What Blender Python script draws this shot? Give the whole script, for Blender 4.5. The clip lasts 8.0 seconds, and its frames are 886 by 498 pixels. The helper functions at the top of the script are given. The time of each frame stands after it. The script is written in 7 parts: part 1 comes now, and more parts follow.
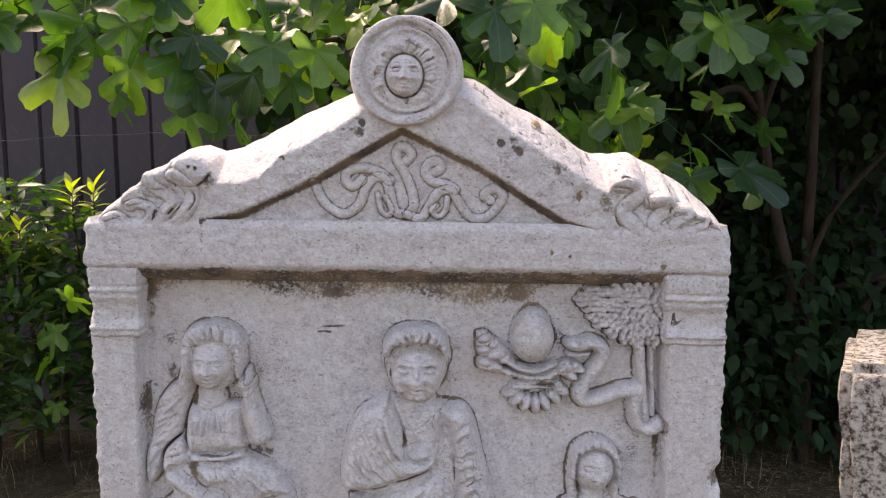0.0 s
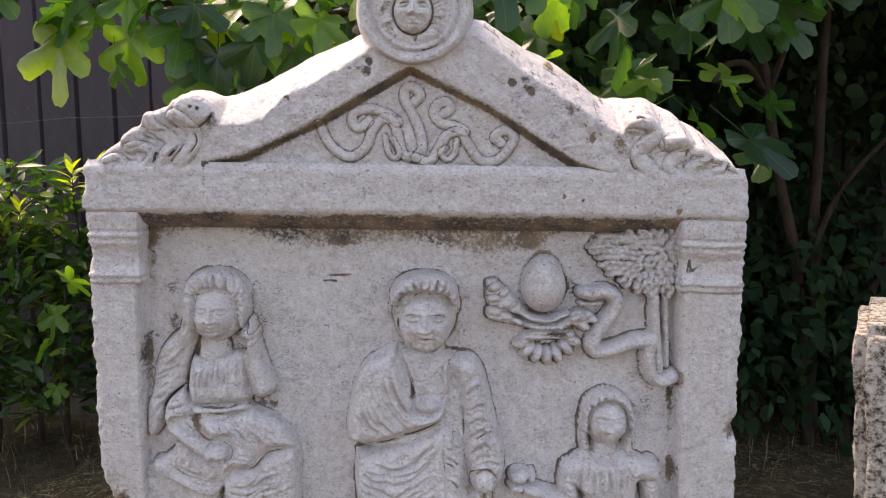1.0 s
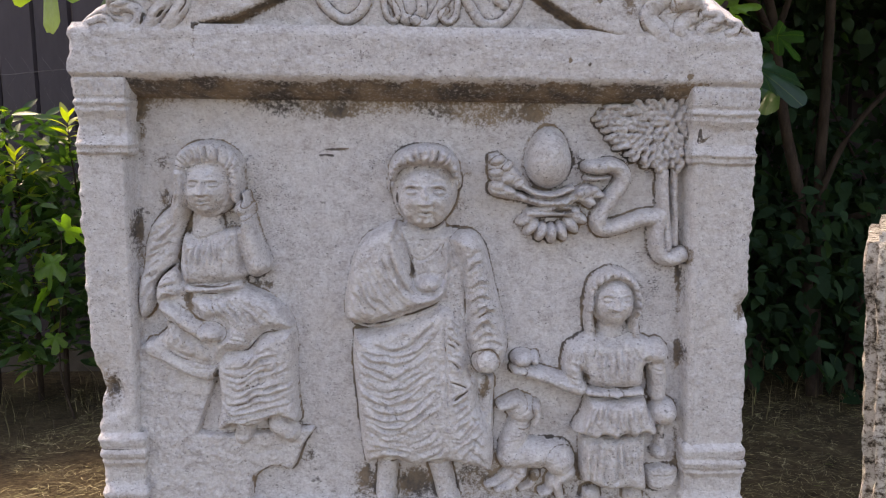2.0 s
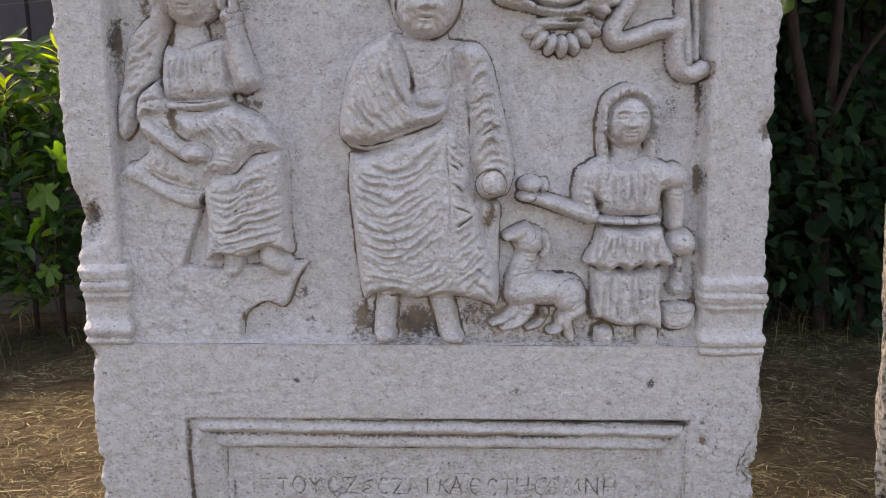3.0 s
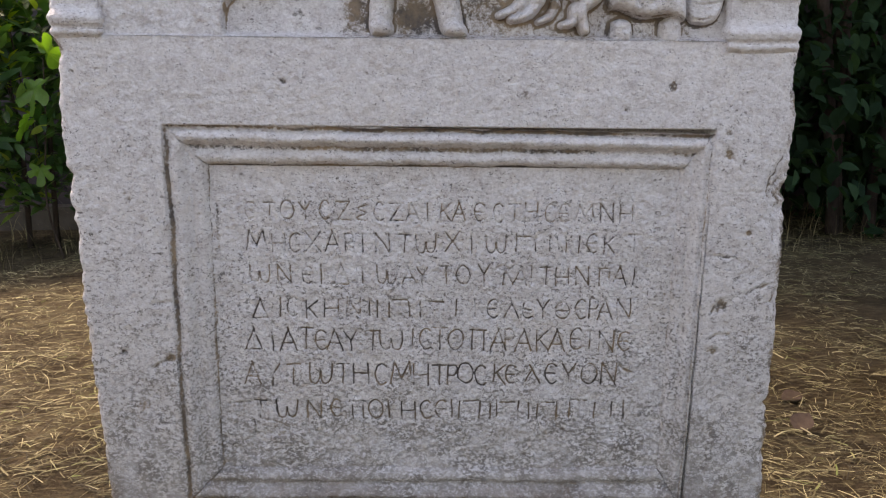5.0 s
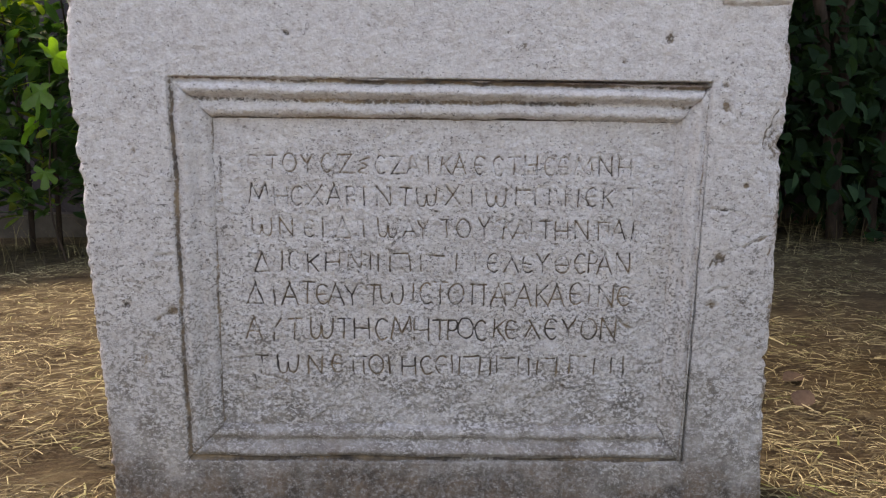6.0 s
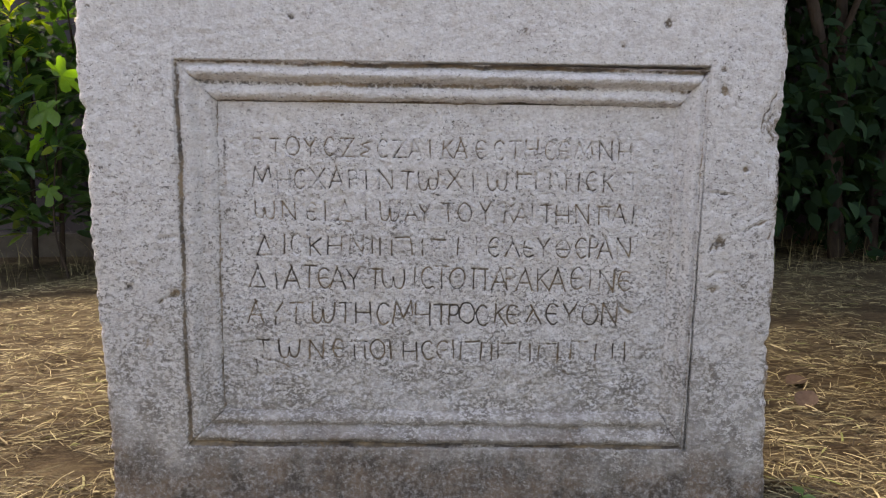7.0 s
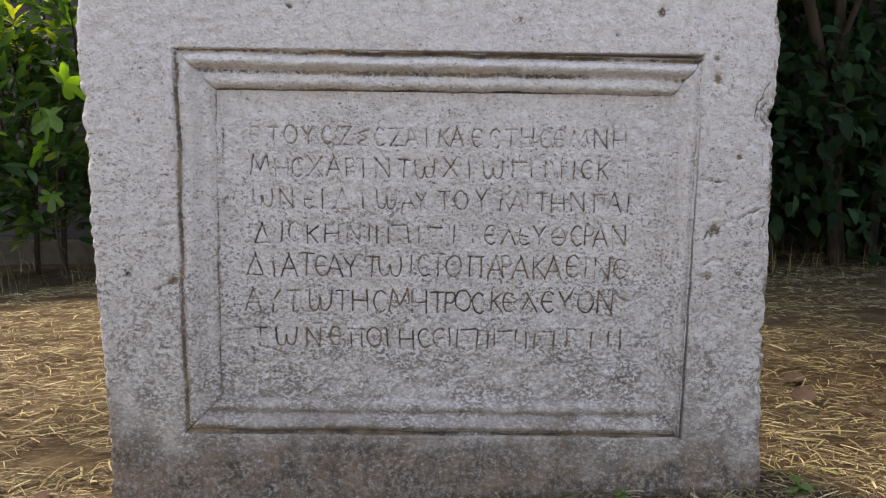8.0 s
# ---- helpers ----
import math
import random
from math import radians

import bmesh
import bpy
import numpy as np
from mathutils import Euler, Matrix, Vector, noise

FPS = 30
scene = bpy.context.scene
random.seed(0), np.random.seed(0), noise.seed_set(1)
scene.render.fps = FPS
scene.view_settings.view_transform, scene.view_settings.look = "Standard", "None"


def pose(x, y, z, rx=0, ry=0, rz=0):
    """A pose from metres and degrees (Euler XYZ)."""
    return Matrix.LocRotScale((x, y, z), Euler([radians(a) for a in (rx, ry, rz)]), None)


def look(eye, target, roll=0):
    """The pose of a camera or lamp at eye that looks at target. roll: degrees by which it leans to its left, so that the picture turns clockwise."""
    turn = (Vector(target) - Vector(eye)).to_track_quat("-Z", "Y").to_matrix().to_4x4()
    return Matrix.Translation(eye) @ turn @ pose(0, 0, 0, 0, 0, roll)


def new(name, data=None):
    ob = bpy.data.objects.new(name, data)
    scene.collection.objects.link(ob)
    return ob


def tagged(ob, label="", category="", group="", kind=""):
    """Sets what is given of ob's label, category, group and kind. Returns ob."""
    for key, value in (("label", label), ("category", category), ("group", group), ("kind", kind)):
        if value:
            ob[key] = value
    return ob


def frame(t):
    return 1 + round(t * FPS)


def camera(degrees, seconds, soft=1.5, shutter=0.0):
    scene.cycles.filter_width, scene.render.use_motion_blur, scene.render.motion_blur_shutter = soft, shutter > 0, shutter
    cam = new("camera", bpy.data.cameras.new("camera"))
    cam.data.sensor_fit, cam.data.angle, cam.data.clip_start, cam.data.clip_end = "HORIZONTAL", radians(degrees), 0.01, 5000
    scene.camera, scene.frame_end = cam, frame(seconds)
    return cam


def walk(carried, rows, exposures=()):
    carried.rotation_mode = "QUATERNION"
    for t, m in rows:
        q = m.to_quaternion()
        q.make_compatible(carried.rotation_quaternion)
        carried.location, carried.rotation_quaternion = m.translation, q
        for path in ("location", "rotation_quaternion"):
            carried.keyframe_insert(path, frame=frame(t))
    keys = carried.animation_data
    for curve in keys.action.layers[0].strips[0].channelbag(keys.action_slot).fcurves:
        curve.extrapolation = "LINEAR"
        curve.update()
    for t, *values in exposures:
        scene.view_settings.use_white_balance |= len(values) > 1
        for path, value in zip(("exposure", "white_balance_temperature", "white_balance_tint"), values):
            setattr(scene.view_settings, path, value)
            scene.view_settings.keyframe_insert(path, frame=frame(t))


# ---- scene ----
cam = camera(58.9, 8.0, soft=1.2)
METRES, EYE, TILT, LEAN, TURN = 1.08, 1.54, -6.0, 0.4, -1.0
ROWS = [
    (0.0, 0.0, 0.0, 0.0, 0.0, 0.0, -0.0),
    (0.5, -0.0071, 0.0108, -0.0231, 0.04, -0.08, 0.01),
    (1.0, -0.0112, 0.0298, -0.0683, 0.06, -0.31, 0.03),
    (1.5, -0.0108, 0.0446, -0.1272, 0.09, -0.88, 0.05),
    (3.0, -0.0137, 0.1322, -0.4129, 0.19, -3.68, 0.19),
    (3.5, -0.0165, 0.1647, -0.5062, 0.21, -4.41, 0.24),
    (4.0, -0.0228, 0.1945, -0.6124, 0.24, -5.06, 0.25),
    (4.5, -0.0223, 0.2055, -0.7048, 0.28, -5.33, 0.26),
    (5.0, -0.0145, 0.2024, -0.7709, 0.33, -5.14, 0.26),
    (6.5, -0.0127, 0.1813, -0.8954, 0.54, -2.12, 0.13),
    (7.0, -0.0123, 0.1788, -0.9254, 0.62, -1.03, 0.06),
    (7.5, -0.0021, 0.1769, -0.9531, 0.69, -0.45, 0.04),
    (8.0, -0.0044, 0.1711, -0.9601, 0.78, -0.02, 0.02),
]
EXPOSURES = [(0.0, 1.47, 8800, 23), (3.0, 1.48, 8800, 21), (5.0, 1.58, 8850, 20), (8.0, 1.69, 8950, 19)]
walk(cam, [(t, pose(0, 0, EYE, TILT, LEAN, TURN) @ pose(METRES * x, METRES * y, METRES * z, 90 + pitch, roll, yaw)) for t, x, y, z, yaw, pitch, roll in ROWS], EXPOSURES)

# ---- light: high sun from behind the stone and to its left, blue sky in front ----
SUN_AZ, SUN_EL = radians(-40), radians(60)
to_sun = Vector((math.sin(SUN_AZ) * math.cos(SUN_EL), math.cos(SUN_AZ) * math.cos(SUN_EL), math.sin(SUN_EL)))
world = bpy.data.worlds.new("daylight")
scene.world = world
world.use_nodes = True
wn = world.node_tree
sky = wn.nodes.new("ShaderNodeTexSky")
sky.sky_type, sky.sun_disc = "NISHITA", False
sky.sun_elevation, sky.sun_rotation = SUN_EL, SUN_AZ
sky.dust_density, sky.ozone_density = 2.0, 1.0
wn.links.new(sky.outputs[0], wn.nodes["Background"].inputs[0])
wn.nodes["Background"].inputs[1].default_value = 0.15
sun = new("sun", bpy.data.lights.new("sun", "SUN"))
sun.data.energy, sun.data.angle, sun.data.color = 1.25, radians(11), (1.0, 0.93, 0.82)
sun.matrix_world = look((0, 0, 20), Vector((0, 0, 20)) - to_sun)


# ---- materials ----
class Nodes:
    """Short hand for one procedural material."""

    def __init__(self, name, rough=0.8, spec=0.3):
        self.mat = bpy.data.materials.new(name)
        self.mat.use_nodes = True
        self.tree = self.mat.node_tree
        self.bsdf = self.tree.nodes["Principled BSDF"]
        self.bsdf.inputs["Roughness"].default_value = rough
        self.bsdf.inputs["Specular IOR Level"].default_value = spec
        self.coord = self.tree.nodes.new("ShaderNodeTexCoord").outputs["Object"]

    def add(self, kind, **values):
        node = self.tree.nodes.new("ShaderNode" + kind)
        for key, value in values.items():
            node.inputs[key.replace("_", " ")].default_value = value
        return node

    def link(self, a, b):
        self.tree.links.new(a, b)

    def stretch(self, sx, sy, sz, source=None):
        m = self.add("Mapping")
        m.inputs["Scale"].default_value = (sx, sy, sz)
        self.link(source or self.coord, m.inputs["Vector"])
        return m.outputs["Vector"]

    def noise(self, scale, detail=4.0, rough=0.6, at=None, distortion=0.0):
        n = self.add("TexNoise", Scale=scale, Detail=detail, Roughness=rough, Distortion=distortion)
        self.link(at or self.coord, n.inputs["Vector"])
        return n.outputs["Fac"]

    def cells(self, scale, at=None, feature="F1"):
        n = self.add("TexVoronoi", Scale=scale)
        n.feature = feature
        self.link(at or self.coord, n.inputs["Vector"])
        return n.outputs

    def ramp(self, source, *stops):
        n = self.add("ValToRGB")
        e = n.color_ramp.elements
        while len(e) < len(stops):
            e.new(0.5)
        for k, (at, value) in zip(e, stops):
            k.position = at
            k.color = (*value, 1) if isinstance(value, tuple) else (value, value, value, 1)
        self.link(source, n.inputs["Fac"])
        return n.outputs["Color"]

    def math(self, op, a, b=0.0):
        n = self.add("Math")
        n.operation = op
        for socket, value in zip(n.inputs, (a, b)):
            if isinstance(value, (int, float)):
                socket.default_value = value
            else:
                self.link(value, socket)
        return n.outputs[0]

    def mix(self, fac, a, b, how="MIX"):
        n = self.tree.nodes.new("ShaderNodeMix")
        n.data_type, n.blend_type = "RGBA", how
        for socket, value in zip((n.inputs[0], n.inputs[6], n.inputs[7]), (fac, a, b)):
            if isinstance(value, tuple):
                socket.default_value = (*value, 1)
            elif isinstance(value, (int, float)):
                socket.default_value = value
            else:
                self.link(value, socket)
        return n.outputs[2]

    def height(self):
        n = self.add("SeparateXYZ")
        self.link(self.coord, n.inputs[0])
        return n.outputs

    def bump(self, height, strength=0.4, distance=0.002, before=None):
        n = self.add("Bump", Strength=strength, Distance=distance)
        self.link(height, n.inputs["Height"])
        if before is not None:
            self.link(before, n.inputs["Normal"])
        return n.outputs[0]

    def done(self, colour=None, normal=None, rough=None):
        for value, key in ((colour, "Base Color"), (normal, "Normal"), (rough, "Roughness")):
            if isinstance(value, tuple):
                self.bsdf.inputs[key].default_value = (*value, 1)
            elif value is not None:
                self.link(value, self.bsdf.inputs[key])
        return self.mat


def marble_material():
    k = Nodes("weathered_marble", 0.75, 0.25)
    x, y, z = k.height()
    base = k.ramp(k.noise(3.5, 6, 0.65), (0.3, (0.53, 0.500, 0.494)), (0.52, (0.60, 0.567, 0.560)), (0.75, (0.66, 0.625, 0.615)))
    grain_tone = k.noise(60, 10, 0.85)
    colour = k.mix(0.5, base, k.ramp(grain_tone, (0.34, 0.16), (0.47, 0.55), (0.64, 0.92)), "OVERLAY")
    colour = k.mix(0.34, colour, k.ramp(k.noise(290, 5, 0.7, k.stretch(0.7, 1, 1.15)), (0.34, 0.12), (0.48, 0.52), (0.66, 0.90)), "OVERLAY")
    # warm veil of old dust in patches
    warm = k.ramp(k.noise(7, 4, 0.6), (0.50, 0.0), (0.75, 0.4))
    colour = k.mix(warm, colour, (0.58, 0.52, 0.46))
    # black lichen specks of uneven shape, thicker in patches
    bent = k.add("VectorMath")
    bent.operation = "MULTIPLY_ADD"
    wob = k.add("TexNoise", Scale=150.0, Detail=4.0)
    k.link(k.coord, wob.inputs["Vector"])
    k.link(wob.outputs["Color"], bent.inputs[0])
    bent.inputs[1].default_value = (0.005, 0.005, 0.005)
    k.link(k.coord, bent.inputs[2])
    patch = k.noise(8, 5, 0.7)
    crumbs = k.noise(170, 6, 0.8)
    small = k.cells(430, k.stretch(0.75, 1, 1.2, bent.outputs[0]))
    size = k.math("MULTIPLY", k.ramp(patch, (0.36, 0.16), (0.50, 0.30), (0.68, 0.66)), k.ramp(small["Color"], (0.3, 0.1), (0.85, 1.0)))
    dots = k.ramp(k.math("SUBTRACT", size, small["Distance"]), (0.0, 0.0), (0.08, 1.0))
    middle = k.cells(125, k.stretch(0.6, 1, 1.2, bent.outputs[0]))
    spread = k.math("MULTIPLY", k.ramp(middle["Color"], (0.55, 0.0), (0.9, 1.0)), k.ramp(k.noise(6, 4, 0.7), (0.40, 0.14), (0.62, 0.42)))
    blots = k.ramp(k.math("SUBTRACT", spread, middle["Distance"]), (0.0, 0.0), (0.10, 1.0))
    specks = k.math("MULTIPLY", k.math("MAXIMUM", dots, blots), k.ramp(k.noise(31, 5, 0.8), (0.42, 0.04), (0.62, 0.80)))
    colour = k.mix(specks, colour, (0.13, 0.115, 0.105))
    pits = k.cells(45, k.stretch(0.8, 1, 1.2, bent.outputs[0]))
    pit_size = k.math("MULTIPLY", k.ramp(pits["Color"], (0.68, 0.0), (0.98, 1.0)), k.ramp(k.noise(5, 3), (0.40, 0.12), (0.65, 0.26)))
    pit = k.ramp(k.math("SUBTRACT", pit_size, pits["Distance"]), (0.0, 0.0), (0.05, 1.0))
    colour = k.mix(k.math("MULTIPLY", pit, k.ramp(crumbs, (0.42, 0.05), (0.57, 0.75))), colour, (0.13, 0.115, 0.105))
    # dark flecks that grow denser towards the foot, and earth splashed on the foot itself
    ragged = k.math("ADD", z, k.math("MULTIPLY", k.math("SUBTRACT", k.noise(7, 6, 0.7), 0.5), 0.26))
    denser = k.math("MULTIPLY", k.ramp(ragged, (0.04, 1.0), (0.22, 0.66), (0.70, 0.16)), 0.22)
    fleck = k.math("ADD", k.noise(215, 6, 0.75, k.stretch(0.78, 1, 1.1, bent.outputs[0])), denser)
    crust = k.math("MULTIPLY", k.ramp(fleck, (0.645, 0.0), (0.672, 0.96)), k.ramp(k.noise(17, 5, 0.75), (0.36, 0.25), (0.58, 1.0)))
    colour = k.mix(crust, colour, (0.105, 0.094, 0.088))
    # brownish veil that darkens the stone more towards the bottom
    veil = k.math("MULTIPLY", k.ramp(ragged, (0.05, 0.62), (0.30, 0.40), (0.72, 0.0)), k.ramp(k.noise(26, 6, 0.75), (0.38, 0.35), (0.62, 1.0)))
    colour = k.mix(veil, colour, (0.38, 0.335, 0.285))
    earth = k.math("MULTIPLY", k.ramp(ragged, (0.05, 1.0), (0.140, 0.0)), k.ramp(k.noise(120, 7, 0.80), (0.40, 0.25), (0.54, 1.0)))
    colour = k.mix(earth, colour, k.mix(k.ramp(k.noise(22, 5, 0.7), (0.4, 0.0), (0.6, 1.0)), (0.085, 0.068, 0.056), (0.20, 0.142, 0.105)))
    # attribute for dirt and shade of the carving, coloured in, broken up by grain
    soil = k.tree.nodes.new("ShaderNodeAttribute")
    soil.attribute_name = "grime_shade"
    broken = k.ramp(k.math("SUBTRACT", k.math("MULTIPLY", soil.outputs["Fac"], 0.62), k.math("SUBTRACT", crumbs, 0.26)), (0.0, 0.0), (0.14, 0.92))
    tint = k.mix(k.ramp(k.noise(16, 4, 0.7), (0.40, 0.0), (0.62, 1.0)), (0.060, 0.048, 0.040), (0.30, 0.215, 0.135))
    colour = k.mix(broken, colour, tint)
    hammered = k.cells(105, k.coord, "SMOOTH_F1")["Distance"]
    lumps = k.noise(85, 4, 0.62)
    relief = k.math("ADD", lumps, k.math("MULTIPLY", hammered, -0.30))
    relief = k.math("ADD", relief, k.math("MULTIPLY", k.noise(17, 4, 0.6), 0.9))
    relief = k.math("ADD", relief, k.math("MULTIPLY", k.noise(260, 2, 0.5, k.stretch(0.6, 1, 1.2)), 0.16))
    relief = k.math("SUBTRACT", relief, k.math("MULTIPLY", pit, 0.35))
    relief = k.math("SUBTRACT", relief, k.math("MULTIPLY", specks, 0.15))
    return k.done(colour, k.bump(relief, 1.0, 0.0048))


def granite_material():
    k = Nodes("rough_granite", 0.9, 0.2)
    coarse = k.noise(70, 5, 0.75)
    colour = k.ramp(coarse, (0.38, (0.05, 0.042, 0.035)), (0.46, (0.34, 0.30, 0.25)), (0.54, (0.70, 0.67, 0.62)), (0.75, (0.82, 0.80, 0.76)))
    rust = k.ramp(k.noise(8, 4), (0.55, 0.0), (0.75, 0.25))
    colour = k.mix(rust, colour, (0.33, 0.22, 0.13))
    return k.done(colour, k.bump(k.noise(55, 6, 0.8), 1.0, 0.012))


def soil_material():
    k = Nodes("dry_soil", 0.95, 0.1)
    colour = k.ramp(k.noise(6, 6, 0.65), (0.3, (0.044, 0.031, 0.020)), (0.55, (0.098, 0.073, 0.045)), (0.75, (0.180, 0.140, 0.082)))
    straw = k.noise(60, 5, 0.7, k.stretch(0.5, 1.6, 1))
    colour = k.mix(k.ramp(straw, (0.5, 0.0), (0.66, 0.6)), colour, (0.225, 0.186, 0.104))
    colour = k.mix(k.ramp(k.noise(110, 3, 0.6), (0.3, 0.6), (0.42, 0.0)), colour, (0.06, 0.042, 0.03))
    return k.done(colour, k.bump(k.noise(45, 6, 0.75), 1.0, 0.02))


def straw_material():
    k = Nodes("dry_straw", 0.7, 0.3)
    island = k.tree.nodes.new("ShaderNodeNewGeometry").outputs["Random Per Island"]
    colour = k.ramp(island, (0.0, (0.050, 0.038, 0.024)), (0.40, (0.130, 0.104, 0.056)), (0.78, (0.25, 0.210, 0.108)), (0.96, (0.54, 0.47, 0.27)), (1.0, (0.19, 0.23, 0.065)))
    return k.done(colour)


def leaf_material(name, stops, translucent=0.35, rough=0.42, per_object=False, spec=0.5, veined=0.0):
    k = Nodes(name, rough, spec)
    if per_object:
        rnd = k.tree.nodes.new("ShaderNodeObjectInfo").outputs["Random"]
    else:
        rnd = k.tree.nodes.new("ShaderNodeNewGeometry").outputs["Random Per Island"]
    colour = k.ramp(rnd, *stops)
    colour = k.mix(k.ramp(k.noise(35, 3), (0.4, 0.0), (0.7, 0.4)), colour, (0.6, 0.65, 0.4), "MULTIPLY")
    if veined:
        x, y, _ = k.height()
        x = k.math("SUBTRACT", x, 0.30 * veined)
        turn = k.math("ABSOLUTE", k.math("ARCTAN2", y, x))
        far = k.math("SQRT", k.math("ADD", k.math("MULTIPLY", x, x), k.math("MULTIPLY", y, y)))
        line = None
        for at in (0.0, 0.92, 1.85):
            off = k.math("MULTIPLY", k.math("ABSOLUTE", k.math("SUBTRACT", turn, at)), far)
            line = off if line is None else k.math("MINIMUM", line, off)
        vein = k.ramp(k.math("MULTIPLY", line, 100.0), (0.06, 0.30), (0.18, 0.0))
        colour = k.mix(vein, colour, (0.20, 0.27, 0.09))
    k.link(colour, k.bsdf.inputs["Base Color"])
    k.link(k.bump(k.noise(70, 3), 0.4, 0.004), k.bsdf.inputs["Normal"])
    through_light = k.tree.nodes.new("ShaderNodeBsdfTranslucent")
    k.link(k.mix(1.0, colour, (3.0, 3.4, 0.8), "MULTIPLY"), through_light.inputs["Color"])
    both = k.tree.nodes.new("ShaderNodeMixShader")
    both.inputs[0].default_value = translucent
    k.link(k.bsdf.outputs[0], both.inputs[1])
    k.link(through_light.outputs[0], both.inputs[2])
    k.link(both.outputs[0], k.tree.nodes["Material Output"].inputs["Surface"])
    return k.mat


def bark_material():
    k = Nodes("fig_bark", 0.9, 0.2)
    colour = k.ramp(k.noise(14, 5, 0.7, k.stretch(2, 2, 0.5)), (0.3, (0.026, 0.019, 0.015)), (0.7, (0.080, 0.058, 0.047)))
    return k.done(colour, k.bump(k.noise(60, 5, 0.7, k.stretch(2, 2, 0.4)), 0.8, 0.006))


def fence_material():
    k = Nodes("dark_painted_board", 0.6, 0.35)
    rnd = k.tree.nodes.new("ShaderNodeObjectInfo").outputs["Random"]
    colour = k.ramp(rnd, (0.0, (0.054, 0.042, 0.050)), (1.0, (0.076, 0.060, 0.070)))
    dust = k.ramp(k.noise(9, 5, 0.7, k.stretch(2, 2, 0.4)), (0.4, 0.0), (0.75, 0.4))
    colour = k.mix(dust, colour, (0.105, 0.088, 0.094))
    return k.done(colour, k.bump(k.noise(80, 4, 0.6, k.stretch(2, 2, 0.3)), 0.3, 0.002))


def plain_material(name, a, b, scale=30.0, rough=0.8, bump=0.5):
    k = Nodes(name, rough, 0.3)
    colour = k.ramp(k.noise(scale, 5, 0.65), (0.3, a), (0.7, b))
    return k.done(colour, k.bump(k.noise(scale * 3, 4, 0.7), bump, 0.003))


MARBLE = marble_material()
GRANITE = granite_material()
SOIL = soil_material()
STRAW = straw_material()
BARK = bark_material()
BOARD = fence_material()
CONCRETE = plain_material("mossy_concrete", (0.07, 0.058, 0.048), (0.13, 0.11, 0.095), 12)
WIRE = plain_material("dull_wire", (0.10, 0.09, 0.09), (0.20, 0.18, 0.18), 40, 0.5, 0.1)
# fig leaf in two tones: sunlit yellow-greens, then a copy darkened for shade
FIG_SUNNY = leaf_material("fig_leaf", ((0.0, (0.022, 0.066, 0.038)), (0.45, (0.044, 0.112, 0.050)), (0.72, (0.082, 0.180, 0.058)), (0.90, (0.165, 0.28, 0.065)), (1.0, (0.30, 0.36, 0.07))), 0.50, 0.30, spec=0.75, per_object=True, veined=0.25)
FIG_SHADED = leaf_material("fig_leaf_shaded", ((0.0, (0.011, 0.028, 0.016)), (0.6, (0.019, 0.046, 0.023)), (1.0, (0.034, 0.070, 0.030))), 0.2, 0.62, spec=0.2)
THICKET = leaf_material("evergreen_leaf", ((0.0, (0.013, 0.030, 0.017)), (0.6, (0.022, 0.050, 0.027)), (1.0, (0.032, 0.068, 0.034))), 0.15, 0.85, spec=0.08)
LAUREL = leaf_material("laurel_leaf", ((0.0, (0.024, 0.062, 0.027)), (0.6, (0.046, 0.110, 0.042)), (0.92, (0.09, 0.17, 0.06)), (1.0, (0.26, 0.33, 0.06))), 0.30, 0.33)
YOUNG = leaf_material("young_leaf", ((0.0, (0.24, 0.30, 0.05)), (1.0, (0.38, 0.40, 0.08))), 0.40, 0.4)
SPROUT = leaf_material("sprout_leaf", ((0.0, (0.085, 0.18, 0.042)), (1.0, (0.14, 0.27, 0.055))), 0.45, 0.4)
WEED = leaf_material("weed_leaf", ((0.0, (0.06, 0.12, 0.03)), (1.0, (0.10, 0.17, 0.05))), 0.3, 0.5)
DEAD = plain_material("dead_leaf", (0.065, 0.040, 0.028), (0.115, 0.076, 0.054), 60, 0.7)
TAN = plain_material("tan_shell", (0.45, 0.30, 0.16), (0.60, 0.42, 0.24), 90, 0.5)


# ---- mesh helpers ----
def mesh_of(name, verts, faces, material, smooth=True):
    """A mesh from an array of points and an array of quads (or of triangles)."""
    verts, faces = np.asarray(verts, float).reshape(-1, 3), np.asarray(faces, int)
    n = faces.shape[1]
    me = bpy.data.meshes.new(name)
    me.vertices.add(len(verts))
    me.vertices.foreach_set("co", verts.ravel())
    me.loops.add(faces.size)
    me.loops.foreach_set("vertex_index", faces.ravel())
    me.polygons.add(len(faces))
    me.polygons.foreach_set("loop_start", np.arange(len(faces)) * n)
    me.polygons.foreach_set("use_smooth", np.full(len(faces), smooth))
    me.update(calc_edges=True)
    me.validate()
    me.materials.append(material)
    return me


def child(name, me, parent, label="", kind=""):
    ob = new(name, me)
    ob.parent = parent
    return tagged(ob, label, kind=kind)


def part(name, bm, material, parent, label=""):
    me = bpy.data.meshes.new(name)
    for f in bm.faces:
        f.smooth = True
    bm.to_mesh(me)
    bm.free()
    me.materials.append(material)
    return child(name, me, parent, label)


def root(name, m, label, category, group="", kind=""):
    ob = new(name)
    ob.empty_display_size = 0.1
    ob.matrix_world = m
    return tagged(ob, label, category, group, kind)


def lattice(rows, cols, wrap=False):
    """Quads of a grid of rows x cols points."""
    i = np.arange(rows * cols).reshape(rows, cols)
    if wrap:
        i = np.concatenate([i, i[:, :1]], 1)
    return np.stack([i[:-1, :-1], i[:-1, 1:], i[1:, 1:], i[1:, :-1]], -1).reshape(-1, 4)


